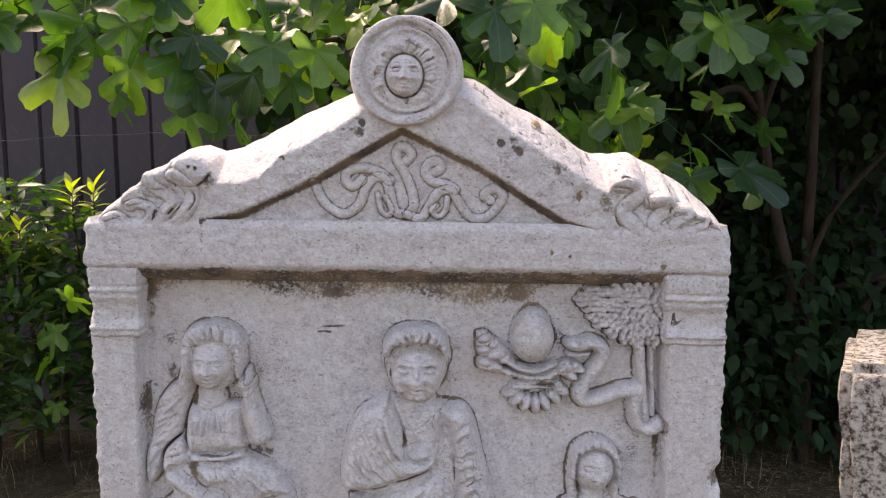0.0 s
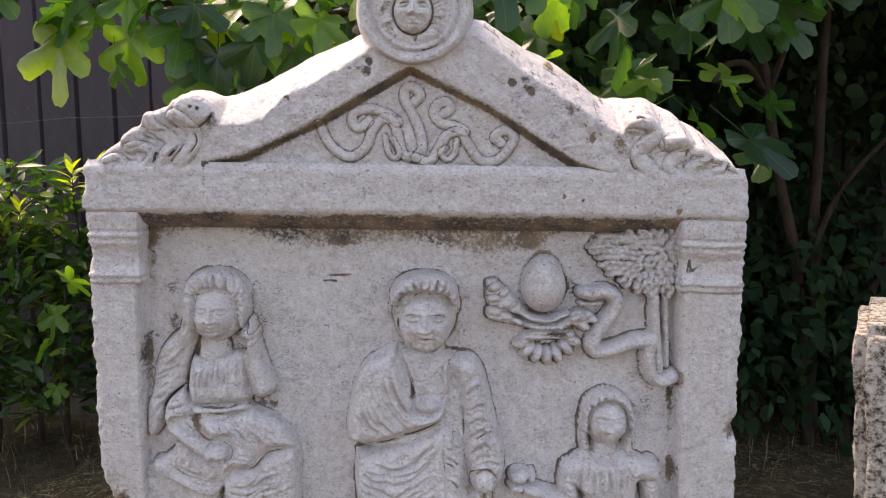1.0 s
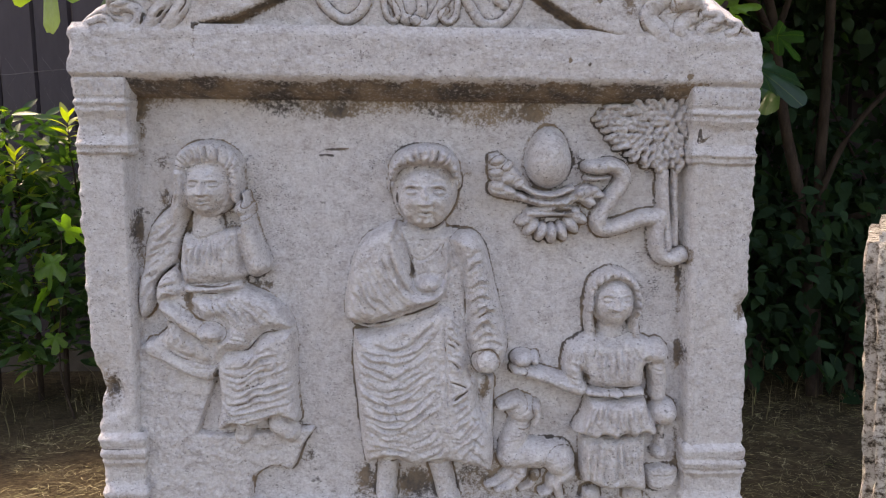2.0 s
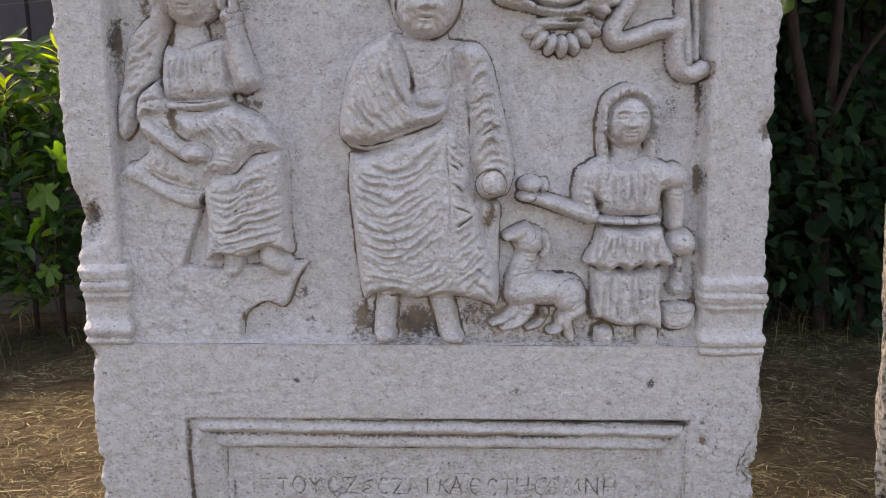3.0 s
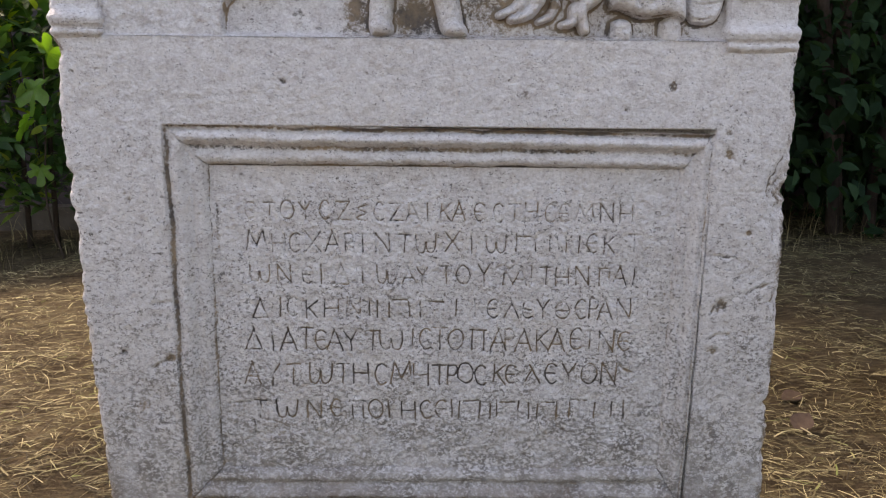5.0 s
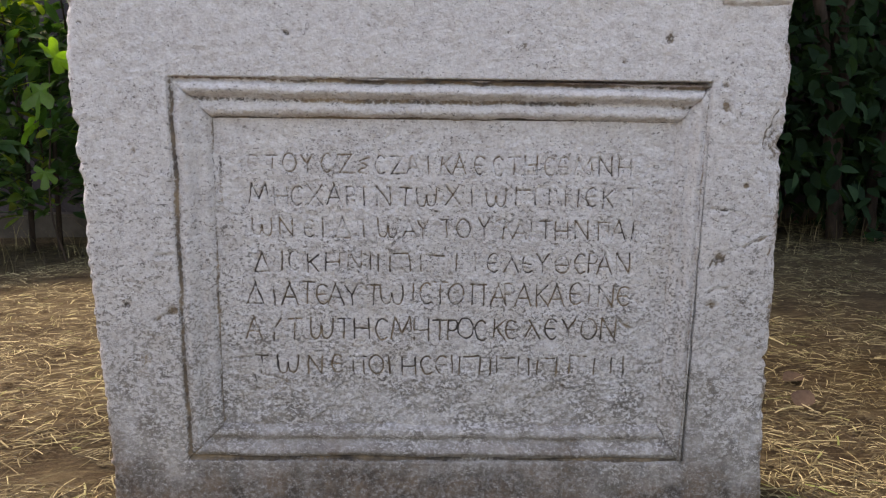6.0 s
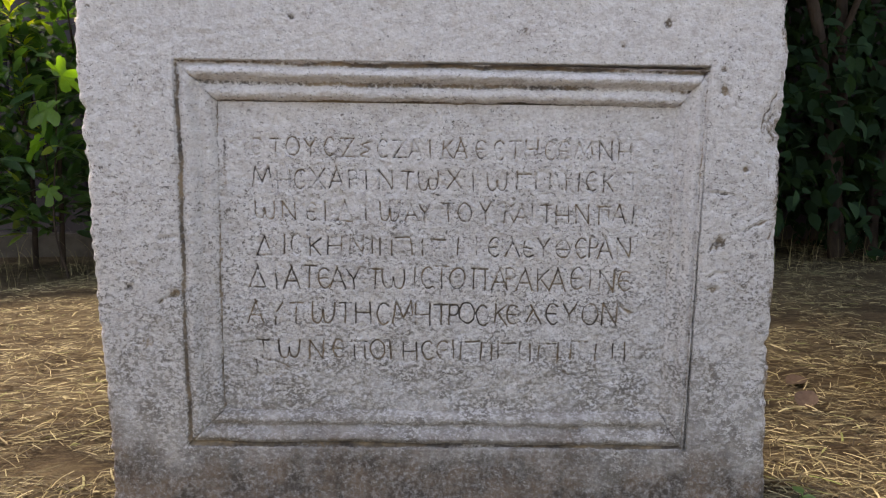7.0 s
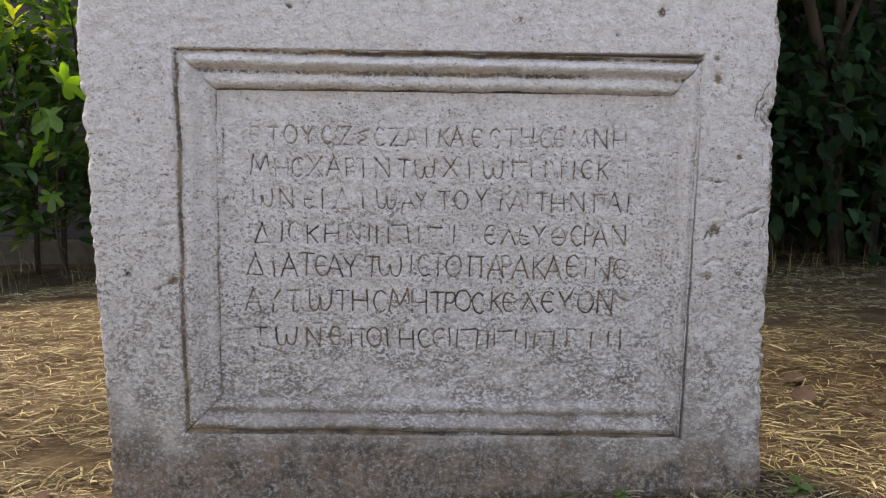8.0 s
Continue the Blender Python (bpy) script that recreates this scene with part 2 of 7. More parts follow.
def grain(x, y, scale, seed=0):
    """Smooth value noise, -1 to 1, on arrays."""
    x, y = np.asarray(x, float) * scale, np.asarray(y, float) * scale
    x, y = 0.83 * x + 0.56 * y + 91.7 * seed, 0.83 * y - 0.56 * x + 37.3 * seed
    xi, yi = np.floor(x), np.floor(y)
    fx, fy = x - xi, y - yi
    fx, fy = fx * fx * (3 - 2 * fx), fy * fy * (3 - 2 * fy)

    def lot(a, b):
        q = np.sin(a * 127.1 + b * 311.7) * 43758.5453
        return (q - np.floor(q)) * 2 - 1

    top = lot(xi, yi) * (1 - fx) + lot(xi + 1, yi) * fx
    low = lot(xi, yi + 1) * (1 - fx) + lot(xi + 1, yi + 1) * fx
    return top * (1 - fy) + low * fy


def smooth_line(points, n=8):
    """A Catmull-Rom line through points."""
    p = np.asarray(points, float)
    p = np.concatenate([[2 * p[0] - p[1]], p, [2 * p[-1] - p[-2]]])
    out = []
    for a, b, c, d in zip(p, p[1:], p[2:], p[3:]):
        for t in np.arange(n) / n:
            out.append(0.5 * (2 * b + (c - a) * t + (2 * a - 5 * b + 4 * c - d) * t * t + (3 * b - a - 3 * c + d) * t ** 3))
    out.append(p[-2])
    return np.array(out)


def dome(q, k=0.5):
    return np.clip(1 - q, 0, 1) ** k


def step_up(x):
    x = np.clip(x, 0, 1)
    return x * x * (3 - 2 * x)


def near_line(u, v, pts):
    """Distance to a polyline, and how far along it (0 to 1)."""
    best, along = np.full(u.shape, 9.0), np.zeros(u.shape)
    n = len(pts) - 1
    for i, (a, b) in enumerate(zip(pts, pts[1:])):
        du, dv = b[0] - a[0], b[1] - a[1]
        t = np.clip(((u - a[0]) * du + (v - a[1]) * dv) / (du * du + dv * dv + 1e-12), 0, 1)
        d = np.hypot(u - a[0] - t * du, v - a[1] - t * dv)
        along = np.where(d < best, (i + t) / n, along)
        best = np.minimum(d, best)
    return best, along


class Relief:
    """A field of heights over the stone's face (u to the right, v up), carved stroke by stroke and made into a mesh."""

    def __init__(self, u0, u1, v0, v1, step=0.0014, floor=-0.008):
        nu, nv = int((u1 - u0) / step) + 1, int((v1 - v0) / step) + 1
        self.u, self.v = np.meshgrid(np.linspace(u0, u1, nu), np.linspace(v0, v1, nv))
        self.h, self.floor = np.full(self.u.shape, floor), floor
        self.dirt_shade, self.soil, self.whole = np.zeros(self.u.shape), 0.95, False

    def top(self, h):
        self.h = np.maximum(self.h, h)

    def ditch(self, out, depth):
        """A narrow cut round a shape where it rises from older carving; dirt and edge shade are coloured into it in
        broken runs.
        """
        if depth == 0:
            self.dirt_shade = self.dirt_shade * (out > 0)
            return
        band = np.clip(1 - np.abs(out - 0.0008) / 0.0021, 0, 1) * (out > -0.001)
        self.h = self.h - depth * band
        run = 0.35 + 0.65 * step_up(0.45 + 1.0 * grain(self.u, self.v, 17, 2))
        self.dirt_shade = np.maximum(self.dirt_shade * (out > 0), self.soil * min(1.0, depth / 0.003) * band * run)

    def ball(self, u, v, a, b, h, turn=0.0, k=0.5, lift=0.0, ditch=0.0022):
        c, s = math.cos(radians(turn)), math.sin(radians(turn))
        x, y = (self.u - u) * c + (self.v - v) * s, (self.v - v) * c - (self.u - u) * s
        q = (x / a) ** 2 + (y / b) ** 2
        self.ditch((np.sqrt(q) - 1) * min(a, b), ditch)
        self.top(np.where(q < 1, lift + h * dome(q, k), self.floor))

    def limb(self, pts, r0, r1, h0, h1=None, k=0.5, lift=0.0, ditch=0.0022):
        pts = smooth_line([(a, b) for a, b in zip(pts[::2], pts[1::2])], 6)
        h1 = h0 if h1 is None else h1
        d, t = near_line(self.u, self.v, pts)
        r, h = r0 + (r1 - r0) * t, h0 + (h1 - h0) * t
        self.ditch(d - r, ditch)
        self.top(np.where(d < r, lift + h * dome((d / r) ** 2, k), self.floor))

    def inside(self, pts):
        """Depth inside a closed outline (negative outside)."""
        p = [(a, b) for a, b in zip(pts[::2], pts[1::2])]
        p = [tuple(q) for q in smooth_line(p + p[:1], 4)]
        d, _ = near_line(self.u, self.v, p)
        odd = np.zeros(self.u.shape, bool)
        for (a, b), (c, e) in zip(p, p[1:]):
            cross = ((b > self.v) != (e > self.v)) & (self.u < (c - a) * (self.v - b) / (e - b + 1e-12) + a)
            odd ^= cross
        return np.where(odd, d, -d)

    def slab(self, pts, h, edge, swell=0.0, ditch=0.0018):
        d = self.inside(pts)
        self.ditch(-d, ditch)
        q = np.clip(d / edge, 0, 1)
        rise = h * np.sqrt(np.clip(1 - (1 - q) ** 2, 0, 1)) + swell * np.clip(d, 0, 1) * 10
        self.top(np.where(d > 0, rise, self.floor))
        return d

    def cut(self, pts, width, depth, dirt_shade=0.0, wobble=0.0):
        pts = smooth_line([(a, b) for a, b in zip(pts[::2], pts[1::2])], 6)
        d, _ = near_line(self.u + wobble * grain(self.u, self.v, 70, 5), self.v + wobble * grain(self.u, self.v, 70, 9), pts)
        self.h = self.h - depth * np.clip(1 - d / width, 0, 1)
        run = step_up(0.55 + 1.2 * grain(self.u, self.v, 24, 12) + 0.5 * grain(self.u, self.v, 80, 13))
        self.dirt_shade = np.maximum(self.dirt_shade, 1.15 * dirt_shade * (0.35 + 0.65 * run) * step_up(1.25 - d / width))
        self.dirt_shade = np.maximum(self.dirt_shade, 0.72 * dirt_shade * run * np.exp(-(d / (2.6 * width)) ** 2))

    def groove(self, pts, width, depth, dirt_shade=0.0, mask=None, lip=0.30):
        """One tapering chisel stroke along points, with a low lip beside it."""
        line = smooth_line([(a, b) for a, b in zip(pts[::2], pts[1::2])], 6)
        pad = 4 * width
        if self.whole:
            i0, i1, j0, j1 = 0, self.u.shape[0], 0, self.u.shape[1]
        else:
            i0, i1, j0, j1 = (*np.searchsorted(self.v[:, 0], (line[:, 1].min() - pad, line[:, 1].max() + pad)), *np.searchsorted(self.u[0], (line[:, 0].min() - pad, line[:, 0].max() + pad)))
        if i1 <= i0 or j1 <= j0:
            return
        box = np.s_[i0:i1, j0:j1]
        u, v = self.u[box], self.v[box]
        d, t = near_line(u + 0.0009 * grain(u, v, 80, 5), v + 0.0009 * grain(u, v, 80, 9), line)
        force = np.clip(4.0 * np.minimum(t, 1 - t), 0.12, 1) * (0.85 + 0.3 * grain(u, v, 40, 6))
        if mask is not None:
            force = force * np.clip(mask[box] / 0.004, 0, 1)
        cutaway = np.clip(1 - d / width, 0, 1) ** 1.3
        self.h[box] += force * depth * (lip * np.exp(-((d - 1.5 * width) / (0.8 * width)) ** 2) - cutaway)
        run = step_up(0.45 + 1.2 * grain(u, v, 24, 12) + 0.5 * grain(u, v, 80, 13))
        self.dirt_shade[box] = np.maximum(self.dirt_shade[box], 1.9 * dirt_shade * force * (0.25 + 0.75 * run) * np.clip(1.3 - d / (0.62 * width), 0, 1))

    def pleats(self, first, last, count, width, depth, mask, dirt_shade=0.1, seed=1):
        """Folds of cloth that pass from one line to another, uneven in strength and place."""
        rnd = random.Random(seed)
        a, b = np.array(first), np.array(last)
        for k in range(count):
            t = (k + rnd.uniform(-0.22, 0.22)) / max(1, count - 1)
            line = a + (b - a) * t
            line = smooth_line(line.reshape(-1, 2), 4)
            i0, i1 = int(len(line) * rnd.uniform(-0.10, 0.30)), int(len(line) * rnd.uniform(0.72, 1.15))
            line = line[max(0, i0):max(i0 + 4, i1):2]
            line = line + np.array([(rnd.gauss(0, 0.0010), rnd.gauss(0, 0.0020)) for _ in line])
            self.groove(tuple(line.ravel()), width * rnd.uniform(0.75, 1.25), depth * rnd.uniform(0.6, 1.25), dirt_shade * rnd.uniform(0, 2.2), mask, 0.45)

    def strands(self, outer, inner, count, width, depth, mask, dirt_shade=0.1, seed=1):
        """Locks that run from one arc to another."""
        rnd = random.Random(seed)
        a = smooth_line(list(zip(outer[::2], outer[1::2])), 8)
        b = smooth_line(list(zip(inner[::2], inner[1::2])), 8)
        for k in range(count):
            t = (k + rnd.uniform(-0.2, 0.2)) / (count - 1)
            p, q = a[int(np.clip(t, 0, 1) * (len(a) - 1))], b[int(np.clip(t, 0, 1) * (len(b) - 1))]
            m = 0.5 * (p + q) + 0.12 * np.array((q[1] - p[1], p[0] - q[0])) * rnd.choice((-1, 1))
            self.groove((*p, *m, *q), width * rnd.uniform(0.8, 1.2), depth * rnd.uniform(0.7, 1.2), dirt_shade * rnd.uniform(0, 2), mask, 0.5)

    def stain(self, u, v, a, b, strength=0.7):
        """A ragged patch of old brown dirt."""
        q = ((self.u - u) / a) ** 2 + ((self.v - v) / b) ** 2
        self.dirt_shade = np.maximum(self.dirt_shade, strength * np.exp(-q) * (0.75 + 0.5 * grain(self.u, self.v, 90, 4)) * (self.h < 0.030))

    def rough(self, amp=0.0012, scale=70, seed=2):
        self.h = self.h + amp * grain(self.u, self.v, scale, seed) + amp * 0.6 * grain(self.u, self.v, scale * 2.7, seed + 1) + amp * 0.4 * grain(self.u, self.v, scale * 5, seed + 2)

    def soften(self, times=1):
        for _ in range(times):
            h = np.pad(self.h, 1, mode="edge")
            self.h = (h[1:-1, 1:-1] * 4 + h[:-2, 1:-1] + h[2:, 1:-1] + h[1:-1, :-2] + h[1:-1, 2:]) / 8

    def mesh(self, name, ground, material, keep=-0.006):
        """The mesh, laid on the ground heights, where the carving stands above keep."""
        rows, cols = self.h.shape
        n = ground(self.u, self.v) + self.h
        quads = lattice(rows, cols)
        use = (self.h.ravel()[quads] > keep).any(1)
        quads = quads[use]
        seen = np.unique(quads)
        index = np.zeros(rows * cols, int)
        index[seen] = np.arange(len(seen))
        verts = np.stack([self.u.ravel(), -n.ravel(), self.v.ravel()], 1)[seen]
        me = mesh_of(name, verts, index[quads], material)
        a = me.attributes.new("grime_shade", "FLOAT", "POINT")
        a.data.foreach_set("value", self.dirt_shade.ravel()[seen].astype(np.float32))
        return me


# ---- ground ----
def ground_height(x, y):
    x, y = np.asarray(x, float), np.asarray(y, float)
    near = np.clip(1 - np.hypot(x, y - 2.5) / 8, 0, 1)
    slope = 0.022 * np.clip(x, -3, 3) - 0.022 * np.clip(y - 1.3, 0, 3) - 0.01
    return near * (slope + 0.012 * grain(x, y, 2.3, 4) + 0.006 * grain(x, y, 7, 5) + 0.004 * grain(x, y, 19, 6))


def build_ground():
    a = np.sinh(np.linspace(-6.2, 6.2, 261)) / math.sinh(6.2)
    gx, gy = np.meshgrid(a * 800, a * 800 + 2.2)
    pts = np.stack([gx, gy, ground_height(gx, gy)], -1)
    ob = new("ground", mesh_of("ground", pts.reshape(-1, 3), lattice(261, 261), SOIL))
    tagged(ob, "dry brown soil strewn with cut straw", "ground", kind="structure")


build_ground()


# ---- the carved stone: u to the right, v up, n out of its face ----
STELE = root("grave_stele", pose(-0.0207, 1.1988, 0.0016, 2.008, 1.232, -0.038),
             "pale weathered marble grave stele with gabled top, carved figures and inscription", "stele")
BACK = -0.17


def left_edge(v):
    v = np.asarray(v, float)
    e = np.interp(v, (-0.2, 0.0, 0.08, 0.22, 0.43, 0.58, 0.76, 1.05, 1.2, 1.45), (-0.482, -0.482, -0.482, -0.489, -0.494, -0.500, -0.502, -0.512, -0.514, -0.508))
    e = e + 0.011 * np.exp(-((v - 0.945) / 0.030) ** 2) + 0.006 * np.exp(-((v - 0.90) / 0.012) ** 2) + 0.006 * np.exp(-((v - 0.575) / 0.010) ** 2) + 0.008 * np.exp(-((v - 0.735) / 0.014) ** 2)
    return e + 0.0012 * grain(v, v * 0, 28, 1) + 0.0012 * grain(v, v * 0, 11, 8) + 0.0012 * grain(v, v * 0, 90, 2) + 0.0008 * grain(v, v * 0, 230, 3) + 0.005 * np.clip(grain(v, v * 0, 42, 12) - 0.55, 0, 1)


def right_edge(v):
    v = np.asarray(v, float)
    e = np.interp(v, (-0.2, 0.0, 0.18, 0.27, 0.44, 0.65, 0.76, 0.93, 1.13, 1.26, 1.37, 1.45), (0.484, 0.484, 0.476, 0.471, 0.469, 0.466, 0.459, 0.450, 0.444, 0.440, 0.436, 0.430))
    e = e - 0.004 * np.exp(-((v - 1.075) / 0.014) ** 2) - 0.004 * np.exp(-((v - 0.565) / 0.016) ** 2) - 0.005 * np.exp(-((v - 0.255) / 0.008) ** 2) - 0.003 * np.exp(-((v - 0.70) / 0.012) ** 2)
    return e + 0.0012 * grain(v, v * 0, 28, 3) + 0.0012 * grain(v, v * 0, 11, 9) + 0.0012 * grain(v, v * 0, 90, 4) + 0.0008 * grain(v, v * 0, 230, 5) - 0.006 * np.clip(grain(v, v * 0, 42, 14) - 0.5, 0, 1)


def panel_depth(u, v):
    """The sunk field behind the figures: deeper under the architrave."""
    return np.interp(v, (0.76, 1.37), (-0.021, -0.046)) + 0.0013 * grain(u, v, 16, 8) + 0.0008 * grain(u * 0.7, v, 40, 9)


def block(name, rows, breaks, front, step, label="", dirt_shade=None, round_edge=0.006):
    """A slab of the stone: every row runs from the left edge to the right through the breaks, then round the back."""
    rows = np.asarray(rows, float)
    lines = [np.asarray(b(rows) if callable(b) else np.full(rows.shape, b), float) for b in breaks]
    counts = [max(1, int(round(float(np.mean(b - a)) / step))) for a, b in zip(lines, lines[1:])]
    cols = []
    for a, b, n in zip(lines, lines[1:], counts):
        cols += [a + (b - a) * i / n for i in range(n)]
    cols.append(lines[-1])
    u = np.stack(cols, 1)
    v = np.repeat(rows[:, None], u.shape[1], 1)
    n = front(u, v)
    gap = np.minimum(u - u[:, :1], u[:, -1:] - u)
    wear = round_edge * (1 + 0.6 * grain(u * 0, v, 17, 6) + 0.6 * grain(u, v, 70, 7) + 0.5 * grain(u, v, 150, 8))
    n = n - np.clip(wear, 0.001, 1) * np.clip(1 - gap / 0.011, 0, 1) ** 2
    sides = []
    for edge, away in ((u[:, -1], 1), (u[:, 0], -1)):
        depths = (-0.02, -0.06, -0.11, -0.155) if away > 0 else (BACK, -0.155, -0.11, -0.06, -0.02)
        if away > 0:
            depths = (*depths, BACK)
        for d in depths:
            out = 0.0008 * grain(rows, rows * 0 + d * 9, 20, 9) - (0.012 if d == BACK else 0.0)
            sides.append((edge + away * out, np.full(rows.shape, d + float(np.mean(n[:, 0])) * 0)))
    uu = np.concatenate([u] + [s[0][:, None] for s in sides], 1)
    nn = np.concatenate([n] + [s[1][:, None] for s in sides], 1)
    vv = np.repeat(rows[:, None], uu.shape[1], 1)
    pts = np.stack([uu, -nn, vv], -1)
    me = mesh_of(name, pts.reshape(-1, 3), lattice(*uu.shape, wrap=True), MARBLE)
    a = me.attributes.new("grime_shade", "FLOAT", "POINT")
    a.data.foreach_set("value", (dirt_shade(uu, vv) if dirt_shade else uu * 0).ravel().astype(np.float32))
    return child(name, me, STELE, label)


def spaced(*stops, step=0.003):
    out = []
    for a, b in zip(stops, stops[1:]):
        n = max(1, int(round((b - a) / step)))
        out += [a + (b - a) * i / n for i in range(n)]
    return out + [stops[-1]]


FRAME_L, FRAME_R, FRAME_B, FRAME_T = -0.371, 0.362, 0.092, 0.646
CRACKS = [(0.363, 0.475, 0.380, 0.473, 0.398, 0.470), (0.379, 0.392, 0.386, 0.408, 0.407, 0.414), (0.385, 0.394, 0.400, 0.400, 0.405, 0.411), (0.425, 0.419, 0.439, 0.425, 0.454, 0.433), (0.379, 0.354, 0.391, 0.359, 0.403, 0.357), (0.377, 0.333, 0.384, 0.336, 0.392, 0.335), (0.407, 0.331, 0.422, 0.314, 0.441, 0.290), (0.348, 0.419, 0.362, 0.423), (0.457, 0.408, 0.464, 0.423),
          (0.461, 0.626, 0.449, 0.591, 0.441, 0.577, 0.442, 0.552, 0.449, 0.529, 0.454, 0.507), (0.452, 0.581, 0.448, 0.566, 0.456, 0.551, 0.453, 0.533), (0.435, 0.526, 0.447, 0.518, 0.454, 0.496), (-0.398, 0.401, -0.375, 0.401), (-0.361, 0.402, -0.341, 0.405), (-0.405, 0.307, -0.386, 0.316), (0.455, 0.267, 0.465, 0.281, 0.470, 0.295)]
HOLES = [(-0.377, 0.320, 0.007), (-0.442, 0.332, 0.005), (-0.420, 0.542, 0.003), (-0.381, 0.318, 0.006), (0.384, 0.334, 0.006), (0.392, 0.402, 0.008), (0.420, 0.506, 0.006), (0.384, 0.613, 0.007), (0.358, 0.442, 0.003), (0.378, 0.640, 0.005), (-0.209, 0.704, 0.004), (0.299, 0.703, 0.005), (0.24, 0.672, 0.003)]

# clusters of dark dots
DOTTED = [(0.30, 0.70, 0.02, 0.014), (0.385, 0.645, 0.014, 0.02), (0.40, 0.60, 0.016, 0.014), (-0.42, 0.56, 0.018, 0.016), (-0.40, 0.38, 0.03, 0.016), (-0.45, 0.45, 0.02, 0.03), (0.43, 0.36, 0.02, 0.05),
          (0.40, 0.22, 0.03, 0.03), (-0.43, 0.25, 0.03, 0.04), (0.10, 0.69, 0.03, 0.012), (-0.10, 0.715, 0.03, 0.01), (0.452, 0.565, 0.018, 0.045), (0.455, 0.28, 0.014, 0.05), (-0.475, 0.52, 0.010, 0.05)]


def lower_front(u, v):
    n = 0.0010 * grain(u, v, 22, 11) + 0.0007 * grain(u, v, 70, 12)
    hole = (u > FRAME_L + 0.001) & (u < FRAME_R - 0.001) & (v > FRAME_B + 0.001) & (v < FRAME_T - 0.001)
    for c in CRACKS:
        d, _ = near_line(u + 0.002 * grain(u, v, 90, 13), v + 0.002 * grain(u, v, 90, 14), smooth_line(list(zip(c[::2], c[1::2]))))
        n = n - 0.0045 * np.clip(1 - d / 0.0042, 0, 1) * (0.4 + 0.6 * step_up(0.5 + grain(u, v, 40, 15)))
    for a, b, r in HOLES:
        n = n - 0.005 * np.clip(1.2 - np.hypot(u - a + 0.004 * grain(u, v, 70, 1), v - b + 0.004 * grain(u, v, 70, 2)) / r, 0, 1)
    n = n - 0.010 * np.clip(1 - np.hypot((u - 0.464) / 0.034, (v - 0.563) / 0.075), 0, 1) * (1 + 0.7 * grain(u, v, 90, 4))
    return np.where(hole, -0.040, n)


def lower_dirt(u, v):
    f = np.zeros(u.shape)
    for c in CRACKS:
        d, _ = near_line(u + 0.002 * grain(u, v, 90, 13), v + 0.002 * grain(u, v, 90, 14), smooth_line(list(zip(c[::2], c[1::2]))))
        f = np.maximum(f, 0.66 * np.clip(1.2 - d / 0.0030, 0, 1) * step_up(0.6 + 1.3 * grain(u, v, 40, 15)))
    for a, b, ru, rv in DOTTED:
        f = np.maximum(f, 0.46 * np.exp(-((u - a) / ru) ** 2 - ((v - b) / rv) ** 2) * (0.8 + 0.5 * grain(u, v, 60, 18)))
    for a, b, r in HOLES:
        f = np.maximum(f, 0.62 * np.clip(1.6 - np.hypot(u - a + 0.004 * grain(u, v, 70, 1), v - b + 0.004 * grain(u, v, 70, 2)) / r, 0, 1))
    side = np.minimum(u - left_edge(v), right_edge(v) - u)
    f = np.maximum(f, 0.62 * np.exp(-(side / 0.012) ** 2) * step_up(0.15 + 1.3 * grain(u, v, 32, 21)))
    return np.clip(f, 0, 1)


block("lower_shaft", spaced(-0.14, 0.0, FRAME_B, FRAME_B + 0.002, FRAME_T - 0.002, FRAME_T, 0.7585, step=0.0024), (left_edge, FRAME_L, FRAME_L + 0.002, FRAME_R - 0.002, FRAME_R, right_edge),
      lower_front, 0.0024, "plain marble shaft with chipped edges", lower_dirt)

PIL_L = -0.449


def pil_right(v):
    return np.interp(v, (0.76, 1.0, 1.25, 1.37), (0.372, 0.362, 0.352, 0.348))


def upper_front(u, v):
    r = pil_right(v)
    sunk = step_up((u - PIL_L) / 0.005) * step_up((r - u) / 0.005) * step_up((v - 0.760) / 0.004)
    n = 0.0010 * grain(u, v, 22, 21) + 0.0007 * grain(u, v, 70, 22)
    n = n - 0.016 * np.clip(1 - np.hypot((u + 0.487) / 0.034, (v - 0.94) / 0.055), 0, 1) * (1 + 0.6 * grain(u, v, 60, 3))
    n = n - 0.014 * np.clip(1 - np.hypot((u - 0.437) / 0.022, (v - 1.065) / 0.035), 0, 1)
    n = n + 0.0024 * np.exp(-((u - r - 0.007) / 0.003) ** 2)
    return n * (1 - sunk) + panel_depth(u, v) * sunk


